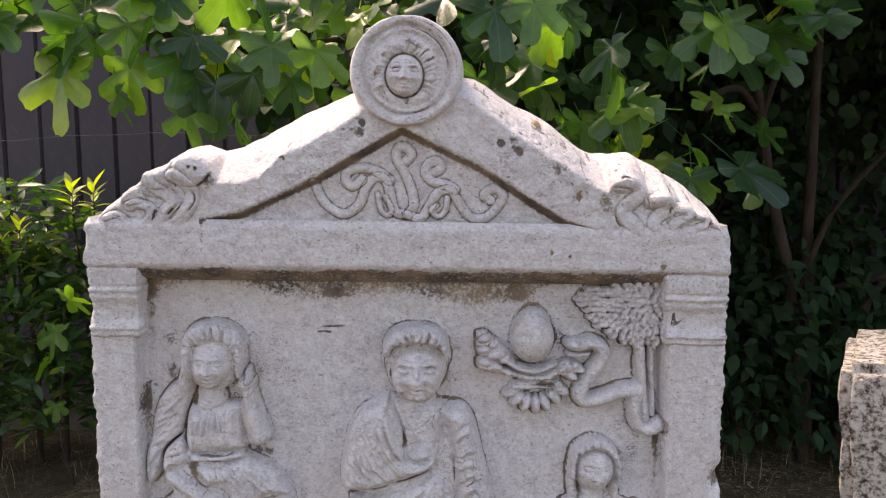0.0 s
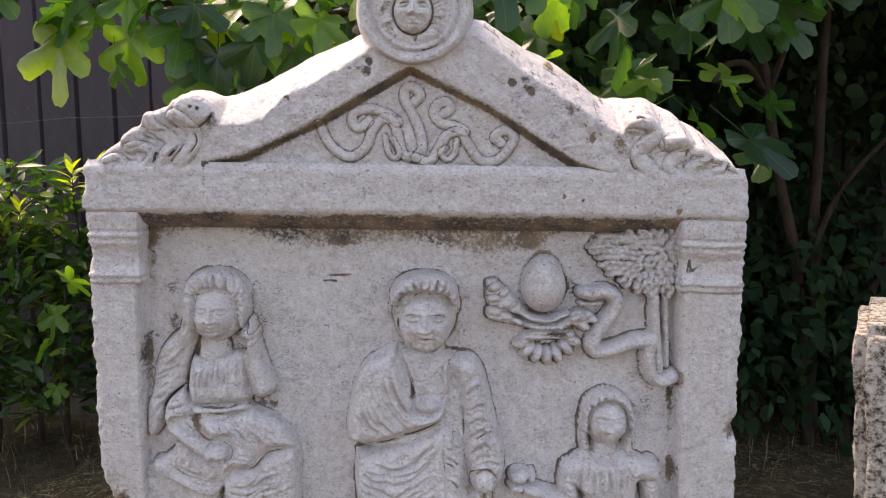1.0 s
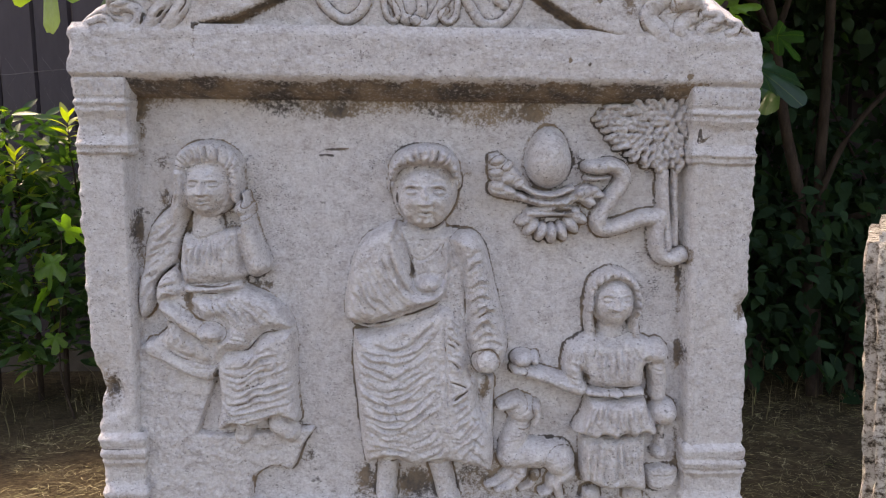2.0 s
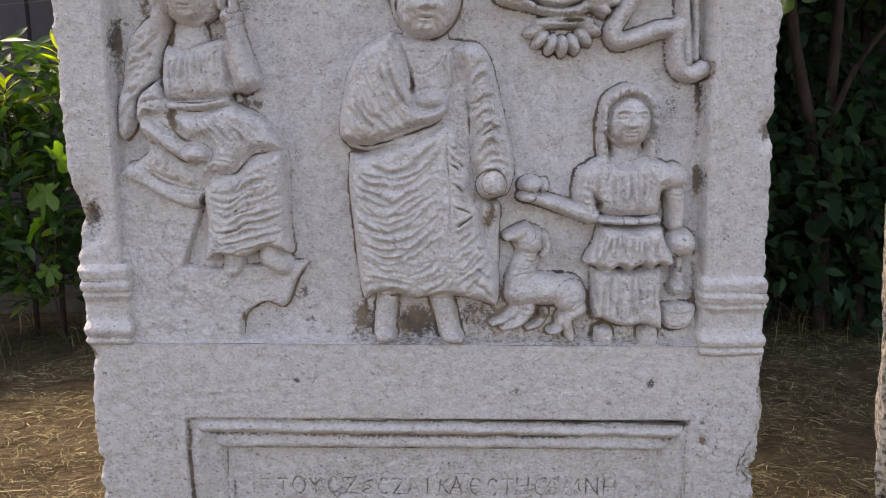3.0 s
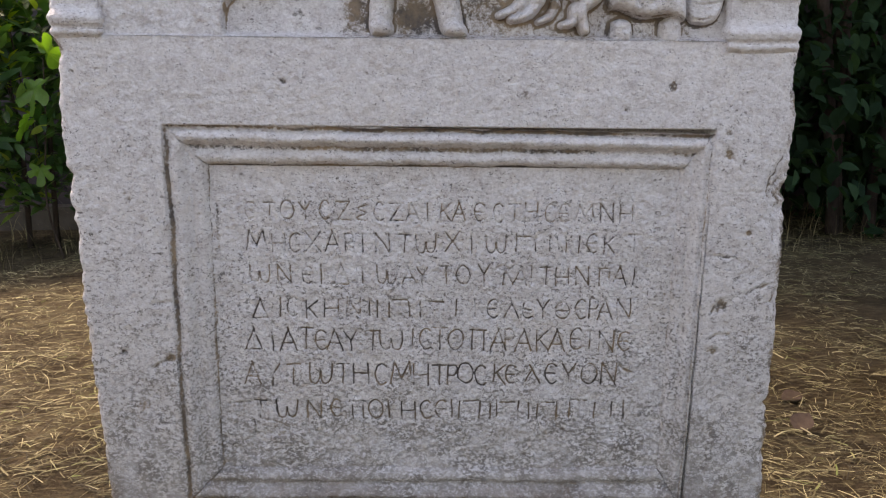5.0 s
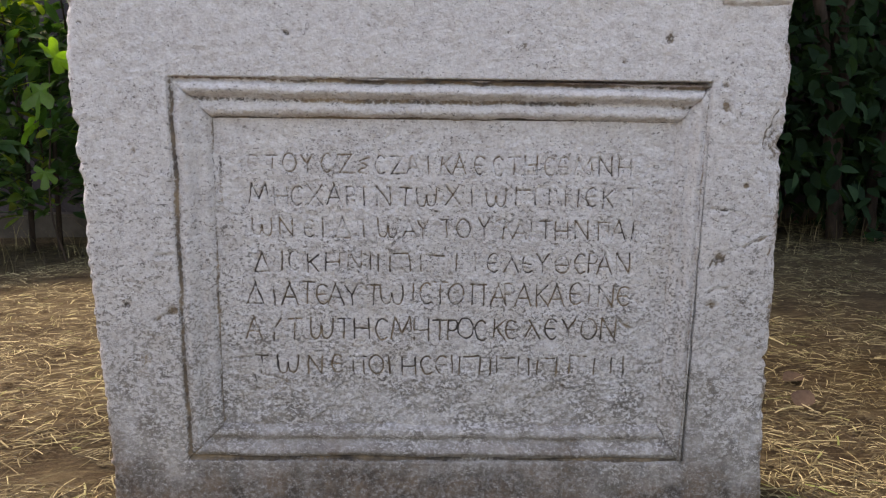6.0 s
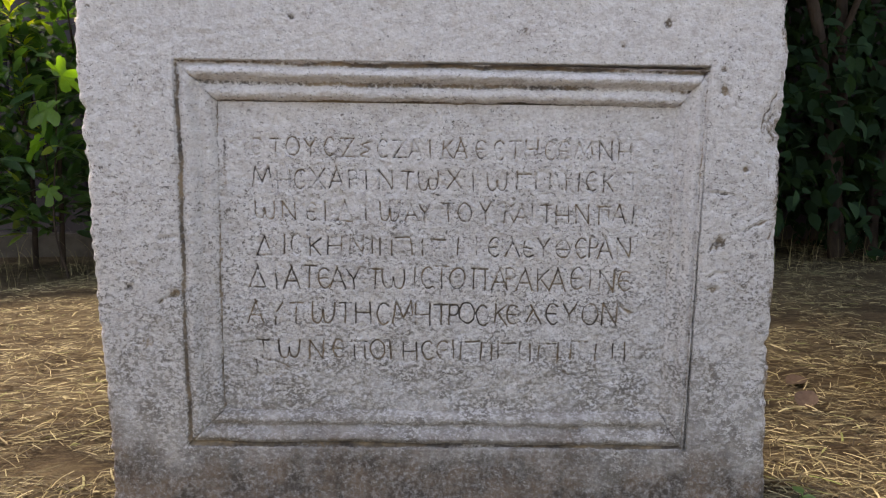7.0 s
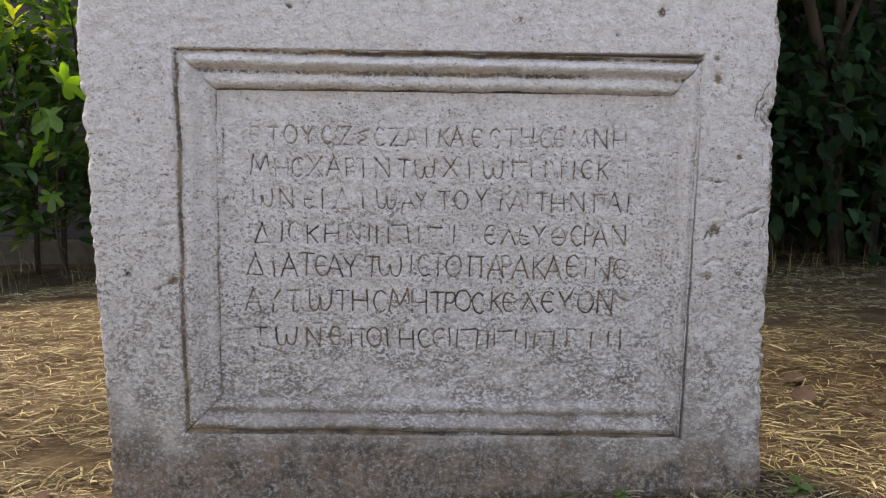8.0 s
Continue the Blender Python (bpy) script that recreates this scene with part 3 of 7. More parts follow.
def upper_dirt_shade(u, v):
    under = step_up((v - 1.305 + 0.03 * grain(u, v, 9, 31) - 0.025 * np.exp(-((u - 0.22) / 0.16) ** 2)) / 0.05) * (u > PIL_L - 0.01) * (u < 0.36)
    gash = np.clip(1.1 - np.hypot((u + 0.487) / 0.030, (v - 0.94) / 0.050), 0, 1) + np.clip(1.1 - np.hypot((u - 0.437) / 0.02, (v - 1.065) / 0.03), 0, 1)
    side = 0.42 * np.exp(-((u - PIL_L - 0.008) / 0.008) ** 2) * step_up((v - 1.07) / 0.1) + 0.5 * np.exp(-((u - pil_right(v) + 0.010) / 0.006) ** 2)
    foot = 0.42 * step_up((0.84 - v) / 0.06) * (v > 0.757) * step_up((u + 0.17) / 0.05) * step_up((0.37 - u) / 0.05)
    marks = np.zeros(u.shape)
    for a, b, ru, rv, w in ((-0.198, 0.829, 0.020, 0.026, 0.78), (-0.266, 1.093, 0.028, 0.012, 0.85), (-0.404, 1.212, 0.014, 0.024, 0.85), (-0.403, 1.271, 0.026, 0.022, 0.58), (-0.379, 1.298, 0.028, 0.010, 0.55), (-0.057, 1.297, 0.030, 0.012, 0.60), (-0.089, 1.291, 0.012, 0.012, 0.50), (0.024, 1.214, 0.012, 0.030, 0.55), (0.035, 1.260, 0.012, 0.016, 0.50), (-0.434, 1.307, 0.006, 0.050, 0.55), (-0.443, 1.157, 0.006, 0.060, 0.62), (-0.153, 1.342, 0.020, 0.008, 0.60), (0.223, 1.331, 0.014, 0.012, 0.70), (0.133, 1.340, 0.020, 0.012, 0.62), (0.351, 1.093, 0.007, 0.050, 0.58), (0.357, 0.996, 0.008, 0.030, 0.62), (0.217, 1.060, 0.010, 0.020, 0.50), (0.193, 1.276, 0.010, 0.030, 0.62), (0.172, 0.921, 0.030, 0.008, 0.60), (0.375, 0.817, 0.020, 0.014, 0.75), (-0.188, 0.778, 0.012, 0.020, 0.60), (-0.435, 0.781, 0.020, 0.012, 0.55), (-0.443, 0.830, 0.006, 0.030, 0.60), (-0.186, 0.787, 0.016, 0.014, 0.60), (-0.114, 0.805, 0.012, 0.028, 0.62), (0.060, 0.807, 0.040, 0.020, 0.55), (-0.038, 0.793, 0.030, 0.024, 0.66)):
        marks = np.maximum(marks, 0.84 * w * np.exp(-((u - a) / ru) ** 2 - ((v - b) / rv) ** 2) * (0.86 + 0.34 * grain(u, v, 60, 14)))
    for c in ((-0.198, 1.295, -0.172, 1.291, -0.140, 1.291), (-0.181, 1.282, -0.162, 1.281), (-0.198, 1.295, -0.184, 1.294)):
        d, _ = near_line(u, v + 0.0015 * grain(u, v, 60, 9), smooth_line(list(zip(c[::2], c[1::2]))))
        marks = np.maximum(marks, 0.85 * np.clip(1.2 - d / 0.0030, 0, 1) * step_up(0.7 + grain(u, v, 40, 3)))
    # ring of dirt and contact shade, coloured in round each figure's footprint
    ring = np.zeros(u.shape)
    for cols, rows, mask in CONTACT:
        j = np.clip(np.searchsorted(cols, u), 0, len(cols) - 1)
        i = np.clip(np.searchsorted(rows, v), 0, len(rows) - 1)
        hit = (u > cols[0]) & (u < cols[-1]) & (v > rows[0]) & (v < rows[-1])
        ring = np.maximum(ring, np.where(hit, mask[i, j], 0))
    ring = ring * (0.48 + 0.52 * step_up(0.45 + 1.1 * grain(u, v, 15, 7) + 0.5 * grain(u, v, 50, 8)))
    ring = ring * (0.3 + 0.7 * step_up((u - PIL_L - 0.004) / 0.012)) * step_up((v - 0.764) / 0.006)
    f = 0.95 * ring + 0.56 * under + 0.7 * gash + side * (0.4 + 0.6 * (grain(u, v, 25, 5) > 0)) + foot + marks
    return np.clip(f, 0, 1)


CONTACT = []


def archi_front(u, v):
    n = np.interp(v, (1.360, 1.364, 1.372, 1.380, 1.387, 1.392, 1.446, 1.450, 1.458), (-0.046, -0.030, -0.012, -0.003, 0.008, 0.013, 0.012, 0.011, 0.006))
    n = np.where((u < PIL_L + 0.008) | (u > 0.352), np.maximum(n, np.where(v > 1.384, n, 0.002)), n)
    return n + 0.0010 * grain(u, v, 25, 41) + 0.0012 * grain(u * 0.4, v, 60, 42) - 0.004 * np.clip(1 - np.hypot(u + 0.345, (v - 1.43) * 0.5) / 0.006, 0, 1)


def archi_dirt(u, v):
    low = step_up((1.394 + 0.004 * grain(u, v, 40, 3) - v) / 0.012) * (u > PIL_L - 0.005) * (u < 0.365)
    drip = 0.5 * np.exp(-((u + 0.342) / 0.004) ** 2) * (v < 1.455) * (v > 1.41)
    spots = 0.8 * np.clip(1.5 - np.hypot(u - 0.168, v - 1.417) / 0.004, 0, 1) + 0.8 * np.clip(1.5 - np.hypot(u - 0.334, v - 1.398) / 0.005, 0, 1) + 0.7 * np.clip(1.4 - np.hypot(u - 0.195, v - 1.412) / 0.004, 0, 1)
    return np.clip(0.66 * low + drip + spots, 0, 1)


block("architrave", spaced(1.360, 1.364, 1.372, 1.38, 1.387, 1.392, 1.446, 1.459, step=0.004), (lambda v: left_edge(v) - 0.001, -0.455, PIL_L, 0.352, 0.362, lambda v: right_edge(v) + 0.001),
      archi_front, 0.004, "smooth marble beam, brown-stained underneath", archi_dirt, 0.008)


# pilaster capitals and bases: level mouldings run across the pilaster
def mouldings(name, levels, u_of, label):
    v = np.array(spaced(levels[0][0], levels[-1][0], step=0.0012))
    n = np.interp(v, [a for a, _ in levels], [b for _, b in levels])
    lo, hi, free = u_of(v, n)
    s = np.linspace(0, 1, 40)
    u = lo[:, None] + (hi - lo)[:, None] * s
    vv = np.repeat(v[:, None], 40, 1) + 0.0012 * grain(u, u * 0, 30, 3)
    worn = np.stack([np.interp(v + o, v, n) for o in (-0.0024, -0.0012, 0.0, 0.0012, 0.0024)]).mean(0)
    nn = 0.8 * worn[:, None] + 0.0014 * grain(u, vv, 22, 6) - 0.004 * np.clip(1 - np.abs(u - free[:, None]) / 0.008, 0, 1) ** 2 + 0.0010 * grain(u, vv, 60, 5)
    if levels[0][0] > 1.2:
        nn = nn + 0.0016 * np.sin(u * 2 * math.pi / 0.011) * np.exp(-((vv - 1.374) / 0.009) ** 2)
    back = np.full((len(v), 1), -0.035)
    u = np.concatenate([u[:, :1], u, u[:, -1:]], 1)
    vv = np.concatenate([vv[:, :1], vv, vv[:, -1:]], 1)
    nn = np.concatenate([back, nn, back], 1)
    me = mesh_of(name, np.stack([u, -nn, vv], -1).reshape(-1, 3), lattice(*u.shape), MARBLE)
    # concave lines of the profile darkened in colour, dirt and shade alike
    lines = np.clip((0.0025 - nn) / 0.004, 0, 1) * 0.0 + 0.8 * (np.gradient(np.gradient(nn, axis=0), axis=0) > 0.0005) * step_up(0.6 + 1.2 * grain(u, vv, 25, 8))
    a = me.attributes.new("grime_shade", "FLOAT", "POINT")
    a.data.foreach_set("value", lines.ravel().astype(np.float32))
    return child(name, me, STELE, label)


CAPITAL = ((1.2790, -0.004), (1.2810, 0.003), (1.2870, 0.008), (1.2885, 0.003), (1.2900, 0.006), (1.2960, 0.011), (1.2985, 0.005), (1.3020, 0.004), (1.312, -0.002), (1.330, 0.001), (1.3400, 0.008),
           (1.3445, 0.010), (1.3460, 0.004), (1.3475, 0.009), (1.3540, 0.013), (1.3570, 0.008), (1.3585, 0.005), (1.3600, 0.011), (1.3850, 0.012), (1.3875, 0.004), (1.390, 0.006))
FOOT = ((0.7530, -0.003), (0.7555, 0.003), (0.7620, 0.010), (0.7665, 0.006), (0.7680, 0.002), (0.7700, 0.010), (0.7800, 0.013), (0.7870, 0.007), (0.7890, 0.003), (0.800, -0.002), (0.818, 0.000), (0.8290, 0.009),
        (0.8320, 0.003), (0.8340, 0.010), (0.8440, 0.013), (0.8500, 0.005), (0.8520, 0.010), (0.8640, 0.012), (0.8700, 0.005), (0.8725, -0.003))
for kind_name, levels, note in (("capital", CAPITAL, "moulded pilaster capital"), ("pilaster_base", FOOT, "moulded pilaster base")):
    mouldings(kind_name, levels, lambda v, n: (left_edge(v) + 0.003 - 0.25 * n, np.full(v.shape, -0.440) + 0.3 * n, left_edge(v) + 0.003 - 0.25 * n), note)
    mouldings(kind_name, [(a - (0.004 if a > 1 else 0.010), b) for a, b in levels],
              lambda v, n: (pil_right(v) - 0.004 - 0.3 * n, right_edge(v) - 0.003 + 0.25 * n, right_edge(v) - 0.003 + 0.25 * n), note)


# ---- gable ----
def gable_front(u):
    return np.interp(u, (-0.514, -0.499, -0.486, -0.472, -0.459, -0.453, -0.442, -0.433, -0.427, -0.416, -0.400, -0.391, -0.384, -0.370, -0.355, -0.340, -0.328, -0.323, -0.318, -0.286, -0.257, -0.239, -0.222, -0.182, -0.126, -0.050, 0.043, 0.076, 0.100, 0.150, 0.183, 0.205, 0.225, 0.248, 0.255, 0.270, 0.285, 0.296, 0.305, 0.320, 0.336, 0.348, 0.367, 0.378, 0.399, 0.414, 0.423, 0.434),
                     (1.445, 1.454, 1.469, 1.478, 1.483, 1.494, 1.503, 1.506, 1.517, 1.527, 1.531, 1.533, 1.543, 1.551, 1.554, 1.549, 1.540, 1.527, 1.516, 1.518, 1.526, 1.543, 1.559, 1.577, 1.610, 1.660, 1.641, 1.617, 1.598, 1.567, 1.547, 1.534, 1.519, 1.510, 1.526, 1.532, 1.532, 1.525, 1.511, 1.508, 1.506, 1.496, 1.488, 1.479, 1.475, 1.462, 1.449, 1.440)) + 0.0016 * grain(u, u * 0, 45, 5) + 0.0012 * grain(u, u * 0, 140, 7)


def gable_back(u):
    return np.interp(u, (-0.512, -0.49, -0.43, -0.396, -0.367, -0.343, -0.300, -0.235, -0.179, -0.135, -0.05, 0.055, 0.116, 0.173, 0.222, 0.245, 0.301, 0.335, 0.384, 0.430, 0.434),
                     (1.446, 1.474, 1.516, 1.537, 1.558, 1.545, 1.556, 1.590, 1.617, 1.640, 1.680, 1.665, 1.629, 1.596, 1.562, 1.553, 1.554, 1.537, 1.510, 1.470, 1.445)) + 0.008 + 0.0025 * grain(u, u * 0, 30, 6)


RAKE = ((-0.335, 1.4565), (-0.283, 1.466), (-0.176, 1.518), (-0.052, 1.591), (0.062, 1.537), (0.146, 1.484), (0.188, 1.460), (0.247, 1.442))


def gable_face(u, v):
    """Heights of the gable's front: raised sloping cornice, sunk triangle with a tendril scroll, curled corner ornaments."""
    f = Relief(0, 0.01, 0, 0.01)
    f.u, f.v, f.h, f.floor, f.dirt_shade, f.whole = u, v, np.full(u.shape, 0.012), -1.0, np.zeros(u.shape), True
    line = np.interp(u, [a for a, _ in RAKE], [b for _, b in RAKE])
    below = (line - v) * 0.85
    f.h = f.h - 0.017 * step_up((below + 0.002) / 0.008) * (u > -0.34) * (u < 0.25)
    f.h = f.h - 0.006 * np.exp(-(below / 0.004) ** 2) * (u > -0.335) * (u < 0.245)
    f.dirt_shade = 1.05 * np.exp(-((below - 0.001) / 0.0066) ** 2) * (u > -0.345) * (u < 0.25) * (0.72 + 0.28 * step_up(0.5 + grain(u, v, 14, 4)))
    base = f.h.copy()

    def tendril(*pts, w=0.0068, h=0.0065, flat=0.32, soil=0.6):
        d, _ = near_line(u, v, smooth_line(list(zip(pts[::2], pts[1::2])), 6))
        f.h = np.maximum(f.h, np.where(d < w, base + h * dome((d / w) ** 2, flat) - 0.0005, f.h))
        f.h = f.h - 0.0022 * np.exp(-((d - w - 0.0008) / 0.0013) ** 2)
        f.dirt_shade = np.maximum(f.dirt_shade, soil * np.exp(-((d - w - 0.0008) / 0.0015) ** 2))

    tendril(-0.046, 1.547, -0.038, 1.556, -0.045, 1.566, -0.057, 1.566, -0.060, 1.551, -0.049, 1.531, -0.038, 1.506, -0.034, 1.482, -0.043, 1.469)
    tendril(-0.043, 1.468, -0.061, 1.473, -0.069, 1.498, -0.075, 1.518, -0.090, 1.523, -0.104, 1.508, -0.114, 1.483, -0.135, 1.468, -0.155, 1.476, -0.169, 1.491, -0.179, 1.513)
    tendril(-0.110, 1.519, -0.123, 1.509, -0.133, 1.516, -0.131, 1.530, -0.110, 1.536, -0.086, 1.530, -0.069, 1.518)
    tendril(-0.087, 1.498, -0.082, 1.475, -0.072, 1.467, -0.067, 1.476, -0.076, 1.494, w=0.004)
    tendril(-0.043, 1.468, -0.024, 1.463, -0.011, 1.482, 0.001, 1.501, 0.019, 1.505, 0.032, 1.487, 0.049, 1.466, 0.072, 1.466, 0.089, 1.483, 0.096, 1.500, 0.083, 1.509, 0.069, 1.499, 0.078, 1.491)
    tendril(-0.005, 1.531, 0.004, 1.536, 0.001, 1.547, -0.012, 1.544, -0.018, 1.531, -0.008, 1.518, 0.013, 1.513, 0.026, 1.506)
    tendril(0.015, 1.495, 0.012, 1.475, 0.001, 1.466, -0.008, 1.475, -0.001, 1.483, w=0.004)
    # corner ornaments: curling stems
    corner = step_up((-0.318 - u) / 0.02) + step_up((u - 0.262) / 0.015)
    f.h = f.h - 0.005 * corner + 0.003 * corner * grain(u, v, 38, 8)
    for a, b, ru, rv, h in ((-0.352, 1.530, 0.030, 0.024, 0.014), (-0.403, 1.519, 0.026, 0.018, 0.010), (-0.441, 1.493, 0.022, 0.015, 0.008), (0.270, 1.523, 0.024, 0.018, 0.012), (0.331, 1.497, 0.022, 0.014, 0.008), (0.364, 1.480, 0.018, 0.012, 0.006)):
        q = ((u - a) / ru) ** 2 + ((v - b) / rv) ** 2
        f.h = f.h + h * dome(q, 0.6)
    base = f.h.copy()
    for w, pts in ((0.0105, (-0.379, 1.522, -0.367, 1.515, -0.355, 1.501, -0.356, 1.484, -0.365, 1.469, -0.377, 1.454)), (0.0097, (-0.416, 1.521, -0.409, 1.506, -0.391, 1.494, -0.381, 1.483, -0.392, 1.471, -0.401, 1.454)), (0.0074, (-0.445, 1.476, -0.432, 1.480, -0.417, 1.475, -0.414, 1.464, -0.420, 1.453)), (0.0058, (-0.479, 1.459, -0.467, 1.464, -0.456, 1.461, -0.451, 1.453)),
                   (0.0118, (0.256, 1.527, 0.284, 1.522, 0.296, 1.506, 0.281, 1.491, 0.272, 1.476, 0.288, 1.458, 0.297, 1.441)), (0.0101, (0.311, 1.493, 0.332, 1.497, 0.340, 1.483, 0.322, 1.471, 0.318, 1.458, 0.330, 1.443)), (0.0080, (0.352, 1.485, 0.368, 1.483, 0.367, 1.470, 0.351, 1.463, 0.347, 1.455, 0.358, 1.441)),
                   (0.0063, (0.382, 1.474, 0.396, 1.470, 0.394, 1.459, 0.383, 1.455, 0.386, 1.444)), (0.0051, (0.405, 1.461, 0.417, 1.454, 0.412, 1.442))):
        tendril(*pts, w=w, h=0.0062, flat=0.45, soil=0.50)
    for pts in ((-0.431, 1.504, -0.419, 1.491, -0.394, 1.487), (-0.453, 1.473, -0.442, 1.467, -0.435, 1.467), (-0.353, 1.504, -0.350, 1.485, -0.364, 1.466), (-0.322, 1.531, -0.335, 1.515, -0.352, 1.504), (-0.385, 1.516, -0.376, 1.503), (-0.408, 1.476, -0.412, 1.454), (-0.374, 1.480, -0.390, 1.465),
                (0.257, 1.482, 0.265, 1.461, 0.280, 1.447), (0.262, 1.526, 0.270, 1.529, 0.280, 1.526), (0.302, 1.506, 0.308, 1.486, 0.298, 1.477), (0.342, 1.491, 0.339, 1.474, 0.336, 1.449), (0.373, 1.472, 0.365, 1.461), (0.401, 1.466, 0.396, 1.452)):
        f.groove(pts, 0.0026, 0.0045, 0.75)
    for a, b in ((-0.354, 1.535), (-0.345, 1.533)):
        f.h = f.h - 0.004 * np.exp(-((u - a) ** 2 + (v - b) ** 2) / 0.0022 ** 2)
        f.dirt_shade = np.maximum(f.dirt_shade, 0.9 * np.exp(-((u - a) ** 2 + (v - b) ** 2) / 0.0034 ** 2))
    for a, b, ru, rv in ((-0.324, 1.508, 0.022, 0.02), (-0.319, 1.470, 0.014, 0.02), (-0.113, 1.590, 0.010, 0.012), (0.090, 1.556, 0.022, 0.012), (0.109, 1.573, 0.012, 0.02), (0.195, 1.497, 0.012, 0.014), (0.247, 1.489, 0.018, 0.03), (0.222, 1.522, 0.03, 0.014), (0.167, 1.533, 0.03, 0.02), (0.308, 1.486, 0.010, 0.016)):
        f.dirt_shade = np.maximum(f.dirt_shade, 0.62 * np.exp(-((u - a) / ru) ** 2 - ((v - b) / rv) ** 2) * (0.7 + 0.6 * grain(u, v, 60, 18)))
    f.h = f.h + 0.0012 * grain(u, v, 45, 51) + 0.0009 * grain(u, v, 120, 52)
    for a, b, r in ((-0.224, 1.548, 0.008), (-0.11, 1.60, 0.010), (0.09, 1.575, 0.010), (0.115, 1.563, 0.012), (0.19, 1.515, 0.010), (0.21, 1.50, 0.014)):
        spot = np.clip(1 - np.hypot(u - a, v - b) / r, 0, 1)
        f.h, f.dirt_shade = f.h - 0.003 * spot, np.maximum(f.dirt_shade, 0.8 * step_up(spot * 1.6) * (grain(u, v, 110, 3) > -0.1))
    grey = np.exp(-((u - 0.24) / 0.06) ** 2 - ((v - 1.49) / 0.035) ** 2)
    f.dirt_shade = np.maximum(f.dirt_shade, 0.45 * grey * step_up(0.6 + grain(u, v, 60, 9)))
    return f.h, f.dirt_shade


def build_gable():
    cols = np.arange(-0.511, 0.4335, 0.0014)
    s = np.linspace(0, 1, 140)
    top = gable_front(cols)
    u = np.repeat(cols[None, :], len(s), 0)
    v = 1.446 + (top - 1.446)[None, :] * s[:, None]
    n, dirt_shade = gable_face(u, v)
    edge = np.clip(1 - (top[None, :] - v) / 0.008, 0, 1)
    n = n - 0.006 * edge ** 2
    rows_u, rows_v, rows_n, rows_d = [u], [v], [n], [dirt_shade]
    back = np.maximum(gable_back(cols), top)
    for t, depth in ((0.12, 0.010), (0.3, 0.022), (0.5, 0.038), (0.72, 0.058), (0.9, 0.082), (1.0, 0.110), (0.98, 0.145), (0.9, 0.168), (0.5, 0.178)):
        rows_u.append(cols[None, :])
        rows_v.append((top + (back - top) * t + 0.0016 * grain(cols, cols * 0 + depth, 60, 8))[None, :])
        rows_n.append((n[-1] - depth)[None, :])
        rows_d.append((0.55 * (grain(cols, cols * 0 + depth, 130, 12) > 0.55) * (cols > 0.05))[None, :])
    rows_u.append(cols[None, :])
    rows_v.append(np.full((1, len(cols)), 1.446))
    rows_n.append(np.full((1, len(cols)), BACK))
    rows_d.append(np.zeros((1, len(cols))))
    uu, vv, nn, dd = (np.concatenate(r) for r in (rows_u, rows_v, rows_n, rows_d))
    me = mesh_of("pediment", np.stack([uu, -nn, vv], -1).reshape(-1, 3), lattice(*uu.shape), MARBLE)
    a = me.attributes.new("grime_shade", "FLOAT", "POINT")
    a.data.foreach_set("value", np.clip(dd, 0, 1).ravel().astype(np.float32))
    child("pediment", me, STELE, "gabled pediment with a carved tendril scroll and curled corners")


build_gable()


def face(f, u, v, a, b, amp=1.0):
    """Brow, almond eyes, broad nose, small mouth in low relief on an oval of half sizes a and b; plain, weathered."""
    s = amp * a / 0.03

    def bump(du, dv, ru, rv, h):
        f.h = f.h + 1.3 * h * s * np.exp(-((f.u - u - du * a) / (ru * a)) ** 2 - ((f.v - v - dv * b) / (rv * b)) ** 2)

    def stroke(w, depth, dirt_shade, *pts):
        f.groove(tuple(c for x, y in zip(pts[::2], pts[1::2]) for c in (u + x * a, v + y * b)), 1.15 * w * a, depth * s, dirt_shade, None, 0.30)

    # stroke tones put the shade of lids, brows and lips into the colour
    for side in (-1, 1):
        bump(side * 0.45, 0.25, 0.30, 0.13, -0.0040)
        bump(side * 0.46, 0.23, 0.18, 0.070, 0.0044)
        stroke(0.060, 0.0036, 0.38, side * 0.22, 0.25, side * 0.40, 0.345, side * 0.58, 0.32, side * 0.76, 0.17)
        stroke(0.055, 0.0030, 0.26, side * 0.24, 0.23, side * 0.42, 0.125, side * 0.60, 0.12, side * 0.76, 0.17)
        stroke(0.065, 0.0022, 0.16, side * 0.15, 0.46, side * 0.40, 0.53, side * 0.64, 0.47, side * 0.86, 0.28)
        bump(side * 0.44, 0.43, 0.30, 0.045, 0.0016)
        bump(side * 0.50, -0.10, 0.24, 0.20, 0.0026)
        bump(side * 0.17, -0.14, 0.09, 0.055, 0.0034)
        stroke(0.055, 0.0022, 0.20, side * 0.27, -0.10, side * 0.25, -0.19, side * 0.10, -0.215)
    bump(0, 0.12, 0.10, 0.22, 0.0066)
    bump(0, -0.11, 0.14, 0.080, 0.0072)
    stroke(0.055, 0.0040, 0.34, -0.27, -0.42, -0.10, -0.425, 0.0, -0.44, 0.10, -0.425, 0.27, -0.42)
    bump(0, -0.36, 0.20, 0.040, 0.0020)
    bump(0, -0.51, 0.17, 0.045, 0.0026)
    bump(0, -0.76, 0.26, 0.12, 0.0024)


